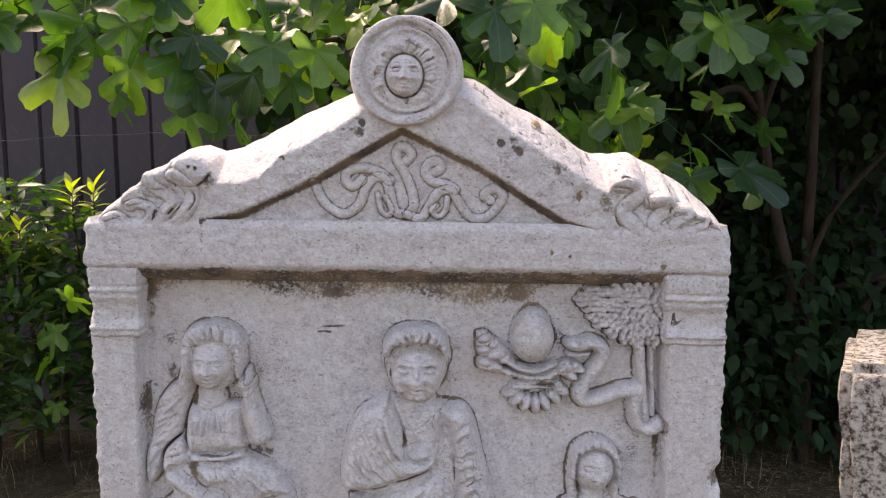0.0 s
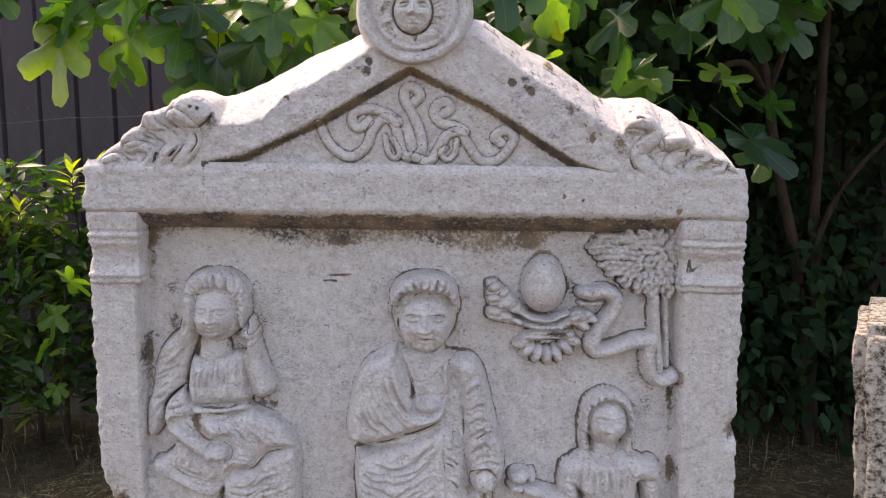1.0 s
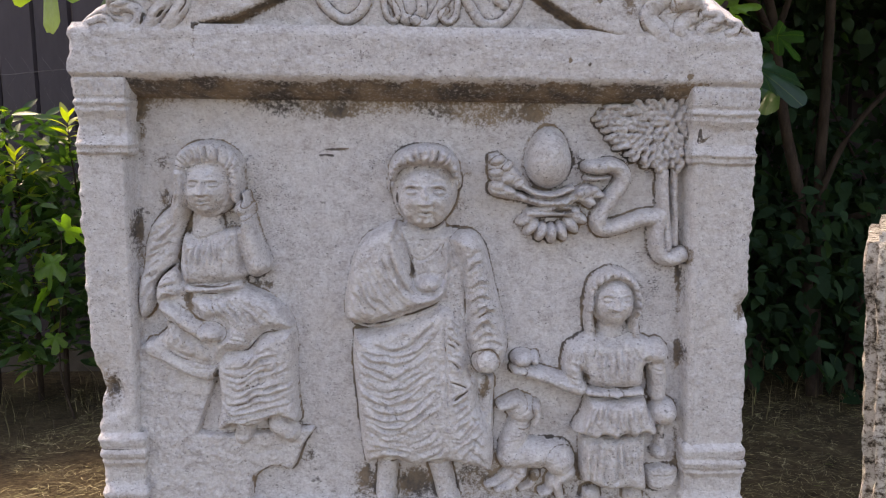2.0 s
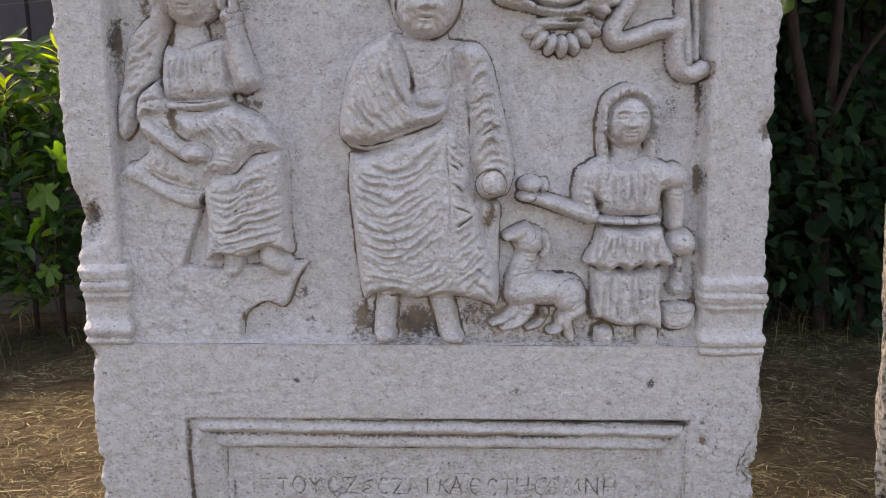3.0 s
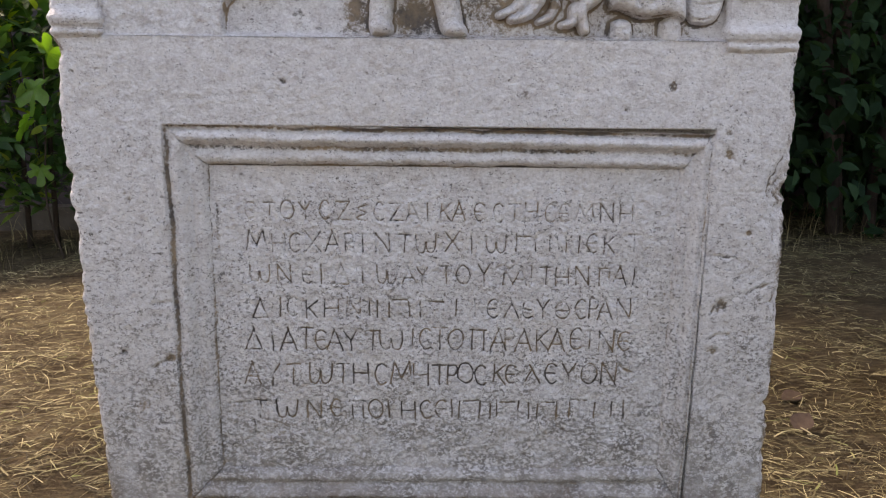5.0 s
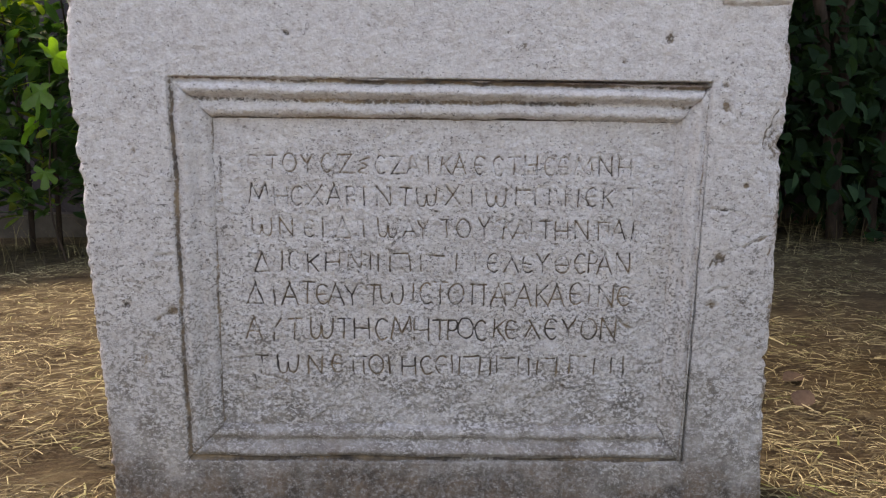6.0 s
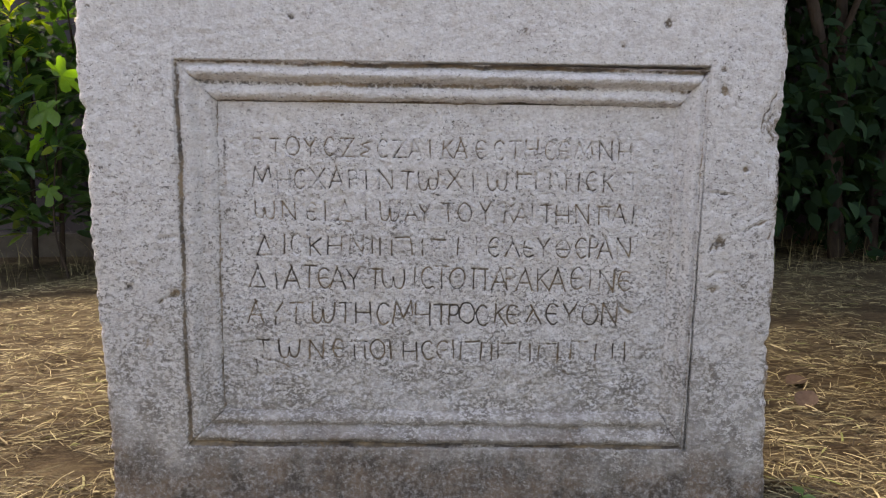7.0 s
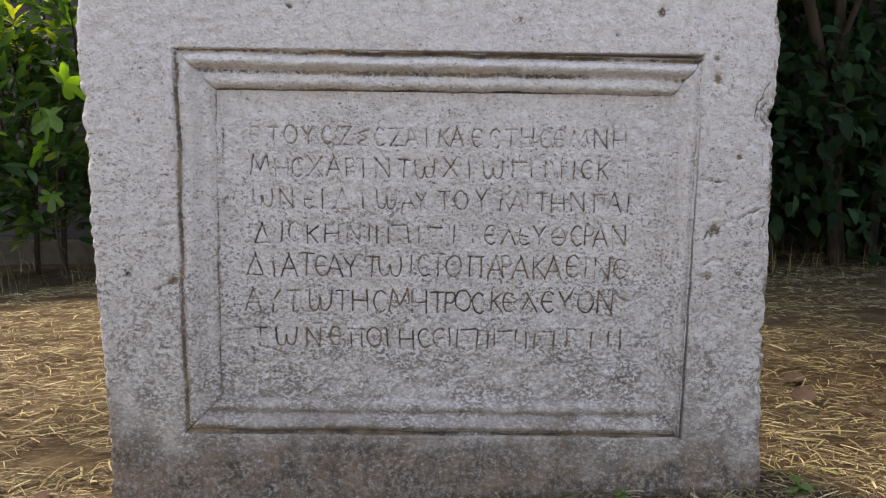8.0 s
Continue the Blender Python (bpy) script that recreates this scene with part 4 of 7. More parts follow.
def build_medallion():
    cu, cv = -0.0465, 1.6735
    r = np.concatenate([np.linspace(0.0, 0.078, 46), [0.081, 0.0835, 0.085, 0.086, 0.086, 0.085, 0.080, 0.06]])
    a = np.linspace(0, 2 * math.pi, 200, endpoint=False)
    rr, aa = np.meshgrid(r, a, indexing="ij")
    rr = rr * 0.968 * (1 + 0.012 * np.sin(aa * 2 + 1) + 0.006 * grain(np.cos(aa), np.sin(aa), 4, 3))
    u, v = cu + rr * np.cos(aa), cv + rr * np.sin(aa)
    n = np.interp(rr, (0, 0.052, 0.056, 0.059, 0.062, 0.065, 0.069, 0.074, 0.078, 0.083, 0.086), (0.020, 0.020, 0.024, 0.020, 0.018, 0.025, 0.027, 0.026, 0.021, 0.012, 0.0))
    f = Relief(0, 0.01, 0, 0.01)
    f.u, f.v, f.h, f.floor, f.dirt_shade, f.whole = u, v, n, -1.0, np.zeros(u.shape), True
    fu, fv, fa, fb = -0.0487, 1.6665, 0.0262, 0.0296
    hair = np.exp(-((np.hypot((u - fu), (v - fv - 0.004) * 0.92) - 1.45 * fa) / (0.36 * fa)) ** 2)
    f.h = f.h + 0.0050 * hair
    mask = np.where(hair > 0.15, 0.02, -1.0)
    arc = [k * math.pi / 12 for k in range(-2, 15)]
    inner = [c for k in arc for c in (fu - 1.02 * fa * math.cos(k), fv + 1.0 * fb * math.sin(k))]
    outer = [c for k in arc for c in (fu - 1.85 * fa * math.cos(k + 0.12), fv + 1.62 * fb * math.sin(k - 0.10))]
    f.strands(outer, inner, 31, 0.0022, 0.0016, mask, 0.22, seed=41)
    f.h = f.h + 0.0018 * hair * grain(u, v, 110, 2)
    f.ball(fu, fv, fa, fb, 0.017, lift=0.020)
    face(f, fu, fv, fa, fb, 1.35)
    ring = np.exp(-((np.hypot((u - fu) / fa, (v - fv) / fb) - 1.03) / 0.075) ** 2)
    f.h, f.dirt_shade = f.h - 0.003 * ring, np.maximum(f.dirt_shade, 0.80 * ring)
    f.dirt_shade = np.maximum(f.dirt_shade, 0.8 * (np.exp(-((rr - 0.0590) / 0.0018) ** 2) + 0.8 * np.exp(-((rr - 0.071) / 0.0014) ** 2)) * step_up(0.55 + grain(u, v, 25, 4)))
    f.dirt_shade = np.maximum(f.dirt_shade, 0.5 * hair * (grain(u, v, 90, 6) > 0.35))
    f.h = f.h + 0.001 * grain(u, v, 70, 6) + 0.0008 * grain(u, v, 170, 7)
    for i, depth in enumerate((-0.002, -0.012, -0.03, -0.06, -0.10, -0.135, -0.155, -0.165)):
        f.h[46 + i] = depth + 0.010 * (i == 0) + 0.002 * grain(aa[0], aa[0] * 0 + i, 3, 4)
    me = mesh_of("medallion", np.stack([u, -f.h, v], -1).reshape(-1, 3), lattice(*u.shape, wrap=True), MARBLE)
    at = me.attributes.new("grime_shade", "FLOAT", "POINT")
    at.data.foreach_set("value", np.clip(f.dirt_shade, 0, 1).ravel().astype(np.float32))
    child("medallion", me, STELE, "round ringed medallion with a small carved mask")


build_medallion()


# ---- inscription: moulded frame and engraved field ----
FIELD_L, FIELD_R, FIELD_B, FIELD_T = -0.313, 0.321, 0.146, 0.587


def strip(a_out, b_out, a_in, b_in, lines, label, deep=1.0):
    """One mitred side of the frame: a profile run from corner to corner."""
    s = np.linspace(0, 1, 240)[:, None]
    f = np.linspace(0, 1, 44)[None, :]
    au, av = a_out[0] + (a_in[0] - a_out[0]) * f, a_out[1] + (a_in[1] - a_out[1]) * f
    bu, bv = b_out[0] + (b_in[0] - b_out[0]) * f, b_out[1] + (b_in[1] - b_out[1]) * f
    u, v = au + (bu - au) * s, av + (bv - av) * s
    wob = 0.03 * grain(u, v, 14, 6) + 0.02 * grain(u, v, 50, 7)
    n = np.interp(np.clip(f + wob * (f > 0.02) * (f < 0.98), 0, 1), (0.0, 0.05, 0.10, 0.16, 0.22, 0.29, 0.36, 0.43, 0.50, 0.56, 0.62, 0.69, 0.76, 0.83, 0.89, 0.94, 0.97, 1.0),
                  (-0.001, -0.009, -0.0095, -0.004, -0.0005, 0.001, -0.0008, -0.006, -0.0125, -0.0135, -0.0100, -0.0075, -0.0072, -0.0090, -0.0140, -0.0215, -0.0240, -0.0215))
    n = deep * n + (1 - deep) * (-0.021 * f ** 1.3)
    n = n + 0.0010 * grain(u, v, 60, 8) + 0.0007 * grain(u, v, 150, 9)
    n = n - 0.004 * np.clip(grain(u, v, 34, 12) - 0.62, 0, 1)
    # dirt and shade of the grooves, put into the colour
    dirt_shade = sum(w * np.exp(-((f + wob - c) / r) ** 2) for c, r, w in lines) * (0.55 + 0.45 * step_up(0.7 + 1.2 * grain(u, v, 9, 3)))
    run = math.dist(a_out, b_out)
    mitre = np.minimum(s, 1 - s) * run
    n = n - 0.0022 * np.clip(1 - mitre / 0.0024, 0, 1)
    dirt_shade = np.maximum(dirt_shade, 0.62 * np.clip(1.3 - mitre / 0.0018, 0, 1) * step_up(0.75 + 1.2 * grain(u, v, 30, 5)))
    uu = np.concatenate([u, u[:, -1:]], 1)
    vv = np.concatenate([v, v[:, -1:]], 1)
    nn = np.concatenate([n, np.full((240, 1), -0.038)], 1)
    me = mesh_of("moulding", np.stack([uu, -nn, vv], -1).reshape(-1, 3), lattice(*uu.shape), MARBLE)
    a = me.attributes.new("grime_shade", "FLOAT", "POINT")
    a.data.foreach_set("value", np.clip(np.concatenate([dirt_shade, dirt_shade[:, -1:]], 1), 0, 1).ravel().astype(np.float32))
    child("moulding", me, STELE, label)


def frame_corner(left, top, d=0.0):
    return ((FRAME_L if left else FRAME_R), (FRAME_T if top else FRAME_B))


IN = {(1, 1): (FIELD_L, FIELD_T), (0, 1): (FIELD_R, FIELD_T + 0.0), (1, 0): (FIELD_L - 0.004, FIELD_B), (0, 0): (FIELD_R, FIELD_B + 0.002)}
OUT = {(1, 1): (FRAME_L + 0.001, FRAME_T + 0.002), (0, 1): (FRAME_R, FRAME_T - 0.006), (1, 0): (FRAME_L - 0.001, FRAME_B), (0, 0): (FRAME_R - 0.006, FRAME_B - 0.002)}
strip(OUT[1, 1], OUT[0, 1], IN[1, 1], IN[0, 1], ((0.06, 0.07, 0.80), (0.53, 0.09, 0.66), (0.95, 0.06, 0.85)), "rounded frame moulding with soiling and shade coloured into its grooves")
strip(OUT[1, 0], OUT[0, 0], IN[1, 0], IN[0, 0], ((0.07, 0.08, 0.85), (0.54, 0.06, 0.35), (0.97, 0.05, 0.2)), "rounded frame moulding with soiling and shade coloured into its grooves")
strip(OUT[1, 1], OUT[1, 0], IN[1, 1], IN[1, 0], ((0.06, 0.07, 0.74), (0.52, 0.05, 0.30), (0.96, 0.07, 0.66)), "rounded frame moulding", 0.6)
strip(OUT[0, 1], OUT[0, 0], IN[0, 1], IN[0, 0], ((0.05, 0.035, 0.56), (0.52, 0.05, 0.12), (0.96, 0.06, 0.44)), "rounded frame moulding", 0.42)


def glyph(c):
    """Strokes of one letter in a unit cell, as an old mason cut them."""
    arc = [(0.5 + 0.5 * math.cos(radians(a)), 0.5 + 0.5 * math.sin(radians(a))) for a in range(50, 311, 26)]
    ring = [(0.5 + 0.48 * math.cos(radians(a)), 0.5 + 0.48 * math.sin(radians(a))) for a in range(0, 361, 30)]
    return {
        "E": [arc, [(0.05, 0.5), (0.7, 0.5)]], "C": [arc], "T": [[(0, 1), (1, 1)], [(0.5, 1), (0.5, 0)]], "O": [ring],
        "Y": [[(0, 1), (0.5, 0.5)], [(1, 1), (0.5, 0.5)], [(0.5, 0.5), (0.48, 0)]], "Z": [[(0, 1), (0.95, 1)], [(0.95, 1), (0.05, 0)], [(0.05, 0), (1, 0)]],
        "X": [[(0, 1), (1, 0)], [(1, 1), (0, 0)]], "A": [[(0, 0), (0.5, 1)], [(0.45, 1.08), (1, 0)], [(0.18, 0.35), (0.8, 0.35)]],
        "I": [[(0.5, 1), (0.5, 0)]], "K": [[(0.1, 1), (0.1, 0)], [(0.95, 1), (0.12, 0.5)], [(0.3, 0.6), (1, 0)]], "H": [[(0.05, 1), (0.05, 0)], [(0.95, 1), (0.95, 0)], [(0.05, 0.5), (0.95, 0.5)]],
        "M": [[(0, 0), (0.18, 1)], [(0.18, 1), (0.5, 0.25)], [(0.5, 0.25), (0.85, 1)], [(0.85, 1), (1, 0)]], "N": [[(0.05, 0), (0.05, 1)], [(0.05, 1), (0.95, 0)], [(0.95, 0), (0.95, 1)]],
        "P": [[(0.1, 0), (0.1, 1)], [(0.1, 1), (0.6, 1), (0.8, 0.75), (0.6, 0.5), (0.1, 0.5)]], "G": [[(0.1, 0), (0.1, 1)], [(0.1, 1), (1, 1)]],
        "W": [[(0.0, 1), (0.02, 0.4), (0.15, 0.05), (0.4, 0.1), (0.5, 0.6)], [(0.5, 0.6), (0.6, 0.1), (0.85, 0.05), (0.98, 0.4), (1, 1)]],
        "D": [[(0, 0), (0.5, 1)], [(0.45, 1.1), (1, 0)], [(0, 0), (1, 0)]], "L": [[(0, 0), (0.5, 0.75)], [(0.3, 1), (1, 0)]], "Q": [ring, [(0.1, 0.5), (0.9, 0.5)]],
        "V": [[(0, 1), (1, 1)], [(0.15, 1), (0.15, 0)], [(0.85, 1), (0.85, 0)]], "S": [[(0.9, 1), (0.2, 0.75), (0.8, 0.5), (0.1, 0.2), (0.9, 0.0)]],
        "|": [[(0.5, 0.95), (0.5, 0.05)]], "-": [[(0.0, 0.95), (1.0, 0.95)]],
    }[c]


def engrave(field, text, centres, base, height, dirt_shade, seed=0):
    """Letters of one line at their places; the line runs from base[0] to base[1]. | and - are plain bars."""
    rnd = random.Random(seed)
    for c, middle in zip(text, centres):
        w = height * (1.05 if c in "WM" else 0.30 if c in "I|" else 0.62 if c in "PECKYT" else 0.76)
        h = height * rnd.uniform(0.92, 1.06)
        x = middle - w / 2
        low = base[0] + (base[1] - base[0]) * (middle - centres[0]) / (centres[-1] - centres[0]) + height * 0.05 * rnd.uniform(-1, 1)
        lean = rnd.uniform(-0.05, 0.05)
        for line in glyph(c):
            pts = []
            for a, b in line:
                pts += [x + a * w + lean * b * h + rnd.uniform(-1, 1) * 0.0005, low + b * h + rnd.uniform(-1, 1) * 0.0005]
            i0, i1 = np.searchsorted(field.v[:, 0], (min(pts[1::2]) - 0.004, max(pts[1::2]) + 0.004))
            j0, j1 = np.searchsorted(field.u[0], (min(pts[::2]) - 0.004, max(pts[::2]) + 0.004))
            uu, vv = field.u[i0:i1, j0:j1], field.v[i0:i1, j0:j1]
            fine = smooth_line(list(zip(pts[::2], pts[1::2])), 4) if len(pts) > 4 else np.array(pts).reshape(-1, 2)
            d, _ = near_line(uu + 0.0006 * grain(uu, vv, 120, 5), vv + 0.0006 * grain(uu, vv, 120, 7), fine)
            wear = np.clip(1.0 - 0.55 * np.clip(grain(uu, vv, 55, seed) + 0.4 * grain(uu, vv, 160, 3), 0, 1), 0, 1)
            field.h[i0:i1, j0:j1] -= 0.0036 * wear * np.clip(1 - d / 0.0019, 0, 1)
            # shade and dirt of the cut letters put into the colour
            field.dirt_shade[i0:i1, j0:j1] = np.maximum(field.dirt_shade[i0:i1, j0:j1], 1.08 * dirt_shade * wear * step_up(1.34 - d / 0.0015))


def build_inscription():
    f = Relief(FIELD_L - 0.006, FIELD_R + 0.004, FIELD_B - 0.004, FIELD_T + 0.004, 0.0011, floor=0.0)
    f.h = 0.0013 * grain(f.u, f.v, 18, 61) + 0.0009 * grain(f.u * 0.7, f.v, 85, 62) + 0.0006 * grain(f.u, f.v, 230, 63)
    low = step_up((0.27 - f.v) / 0.10)
    f.h = f.h + low * (0.0020 * grain(f.u * 0.7, f.v, 60, 64) + 0.0014 * grain(f.u, f.v, 130, 65))
    # personal names stand as plain upright bars
    engrave(f, "ETOYCZSCZAIKAECTHCEMNH", (-0.264, -0.237, -0.213, -0.188, -0.161, -0.136, -0.111, -0.086, -0.063, -0.041, -0.020, 0.004, 0.023, 0.052, 0.079, 0.100, 0.123, 0.151, 0.169, 0.197, 0.228, 0.255), (0.5159, 0.5160), 0.0251, 0.58, seed=1)
    engrave(f, "MHCXAPINTWXIW|-||||EKT", (-0.257, -0.226, -0.204, -0.179, -0.152, -0.127, -0.110, -0.082, -0.052, -0.022, 0.015, 0.042, 0.076, 0.104, 0.113, 0.131, 0.151, 0.174, 0.191, 0.211, 0.233, 0.268), (0.4709, 0.4714), 0.0268, 0.58, seed=2)
    engrave(f, "WNEIDIWAYTOYKAITHNVAI", (-0.254, -0.220, -0.188, -0.169, -0.141, -0.110, -0.077, -0.046, -0.027, 0.007, 0.031, 0.060, 0.093, 0.110, 0.127, 0.148, 0.170, 0.198, 0.229, 0.251, 0.271), (0.4261, 0.4243), 0.0264, 0.62, seed=3)
    engrave(f, "DICKHN|||-||-||ELEYQEPAN", (-0.256, -0.228, -0.210, -0.184, -0.156, -0.125, -0.101, -0.090, -0.074, -0.059, -0.045, -0.029, -0.008, 0.021, 0.048, 0.074, 0.100, 0.124, 0.145, 0.172, 0.199, 0.217, 0.233, 0.260), (0.3758, 0.3755), 0.0273, 0.68, seed=4)
    engrave(f, "DIATEAYTWICTOVAPAKAEINE", (-0.268, -0.240, -0.218, -0.193, -0.170, -0.152, -0.128, -0.098, -0.071, -0.041, -0.021, -0.002, 0.021, 0.053, 0.082, 0.100, 0.118, 0.145, 0.166, 0.195, 0.213, 0.237, 0.264), (0.3266, 0.3275), 0.0308, 0.72, seed=5)
    engrave(f, "AYTWTHCMHTPOCKELEYON", (-0.271, -0.242, -0.213, -0.174, -0.141, -0.115, -0.085, -0.056, -0.028, -0.001, 0.017, 0.036, 0.060, 0.084, 0.104, 0.132, 0.162, 0.186, 0.215, 0.243), (0.2737, 0.2760), 0.0306, 0.84, seed=6)
    engrave(f, "TWNEVOIHCE||-|||-|||-||-|||", (-0.262, -0.224, -0.184, -0.150, -0.120, -0.094, -0.074, -0.046, -0.019, 0.001, 0.017, 0.027, 0.044, 0.057, 0.072, 0.083, 0.098, 0.113, 0.130, 0.142, 0.155, 0.170, 0.189, 0.204, 0.225, 0.250, 0.269), (0.2225, 0.2209), 0.0286, 0.84, seed=7)
    # gouges and stained hollows low in the field
    f.cut((-0.272, 0.219, -0.270, 0.209, -0.272, 0.195), 0.0016, 0.004, 0.85)
    f.dirt_shade = np.maximum(f.dirt_shade, 0.42 * np.exp(-((f.u + 0.235) / 0.035) ** 2 - ((f.v - 0.215) / 0.02) ** 2))
    f.cut((-0.261, 0.218, -0.241, 0.216, -0.224, 0.208), 0.0018, 0.002, 0.5, 0.002)
    f.cut((-0.310, 0.244, -0.289, 0.246, -0.273, 0.248), 0.003, 0.002, 0.5, 0.002)
    f.cut((0.259, 0.304, 0.270, 0.296, 0.275, 0.291), 0.004, 0.003, 0.6, 0.002)
    f.cut((0.168, 0.227, 0.171, 0.210, 0.181, 0.204, 0.198, 0.199), 0.003, 0.002, 0.5, 0.002)
    f.cut((0.203, 0.475, 0.211, 0.470), 0.0022, 0.003, 0.9)
    f.cut((0.076, 0.447, 0.088, 0.452, 0.096, 0.444, 0.084, 0.436), 0.003, 0.002, 0.55, 0.001)
    f.dirt_shade = np.maximum(f.dirt_shade, 0.40 * np.exp(-((f.u + 0.245) / 0.04) ** 2 - ((f.v - 0.20) / 0.025) ** 2))
    f.dirt_shade = np.maximum(f.dirt_shade, 0.5 * np.exp(-((f.u - FIELD_L - 0.004) / 0.006) ** 2) * step_up(0.4 + grain(f.u, f.v, 25, 3)))
    f.dirt_shade = np.maximum(f.dirt_shade, 0.35 * np.exp(-((f.u - FIELD_R + 0.006) / 0.006) ** 2) * step_up(0.2 + grain(f.u, f.v, 25, 4)))
    child("inscription_field", f.mesh("inscription_field", lambda u, v: np.full(u.shape, -0.0200), MARBLE, -1), STELE, "sunk field engraved with seven lines of worn Greek capitals")


build_inscription()


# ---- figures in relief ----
def outline_dirt_shade(f, strength=0.5, seed=3):
    """Dirt and edge shade coloured in beside steep carved edges, in broken runs."""
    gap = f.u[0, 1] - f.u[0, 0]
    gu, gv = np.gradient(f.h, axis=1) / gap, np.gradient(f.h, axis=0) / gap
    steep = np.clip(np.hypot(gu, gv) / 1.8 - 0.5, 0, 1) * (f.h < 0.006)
    f.dirt_shade = np.maximum(f.dirt_shade, 1.3 * strength * steep * step_up(0.40 + 1.1 * grain(f.u, f.v, 20, seed)))


def finish(f, name, label, seed=3, dirt_shade=0.5):
    f.soften(1)
    outline_dirt_shade(f, dirt_shade, seed)
    f.rough(0.0012, 105, seed)
    # widened footprint, round which the field is darkened like contact shade
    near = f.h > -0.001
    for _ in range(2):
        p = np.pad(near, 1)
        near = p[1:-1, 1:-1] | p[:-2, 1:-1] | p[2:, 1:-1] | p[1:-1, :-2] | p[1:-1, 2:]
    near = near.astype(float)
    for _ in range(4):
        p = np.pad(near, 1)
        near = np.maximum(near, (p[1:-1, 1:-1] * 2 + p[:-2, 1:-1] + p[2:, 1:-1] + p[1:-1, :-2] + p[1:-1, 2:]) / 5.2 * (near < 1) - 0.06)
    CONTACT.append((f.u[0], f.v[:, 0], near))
    f.dirt_shade = np.maximum(f.dirt_shade, 0.9 * dirt_shade * (f.h < 0.0018) * step_up(0.30 + 1.1 * grain(f.u, f.v, 15, 7) + 0.5 * grain(f.u, f.v, 50, 8)))
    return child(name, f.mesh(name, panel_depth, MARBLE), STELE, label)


def oval(f, u, v, a, b, h, lift=0.0, turn=0.0):
    f.ball(u, v, a, b, h, lift=lift, k=0.27, turn=turn, ditch=0.0014)
    face(f, u, v, a, b, 1.25)


def build_throne():
    f = Relief(-0.455, -0.17, 0.757, 1.03)
    f.slab((-0.449, 0.999, -0.432, 1.000, -0.377, 0.969, -0.345, 0.951, -0.337, 0.950, -0.347, 0.917, -0.361, 0.873, -0.354, 0.868, -0.312, 0.865, -0.256, 0.870, -0.209, 0.875, -0.190, 0.874, -0.207, 0.849, -0.224, 0.810, -0.249, 0.817, -0.272, 0.806, -0.282, 0.792, -0.284, 0.768, -0.287, 0.750, -0.458, 0.749, -0.457, 0.845), 0.014, 0.004)
    f.groove((-0.281, 0.806, -0.283, 0.787, -0.284, 0.768), 0.0030, 0.010, 0.9)
    f.groove((-0.272, 0.804, -0.249, 0.815, -0.225, 0.824), 0.0022, 0.003, 0.3)
    f.groove((-0.359, 0.869, -0.313, 0.864, -0.256, 0.867, -0.209, 0.871), 0.0020, 0.0015, 0.1)
    finish(f, "throne", "plain block seat with a footstool, in low relief", 4, 0.30)
    f = Relief(-0.455, -0.28, 0.92, 1.05)
    f.slab((-0.439, 1.005, -0.429, 1.013, -0.408, 1.007, -0.386, 0.990, -0.359, 0.979, -0.331, 0.973, -0.332, 0.958, -0.345, 0.947, -0.378, 0.958, -0.410, 0.976, -0.436, 0.990), 0.028, 0.012)
    for k in range(6):
        t = k / 5
        u, v = -0.428 + 0.085 * t, 1.004 - 0.040 * t
        f.groove((u - 0.006, v + 0.012, u + 0.001, v + 0.002, u + 0.004, v - 0.012), 0.0024, 0.0022, 0.15)
    finish(f, "cushion", "rolled seat cushion in relief", 5, 0.6)


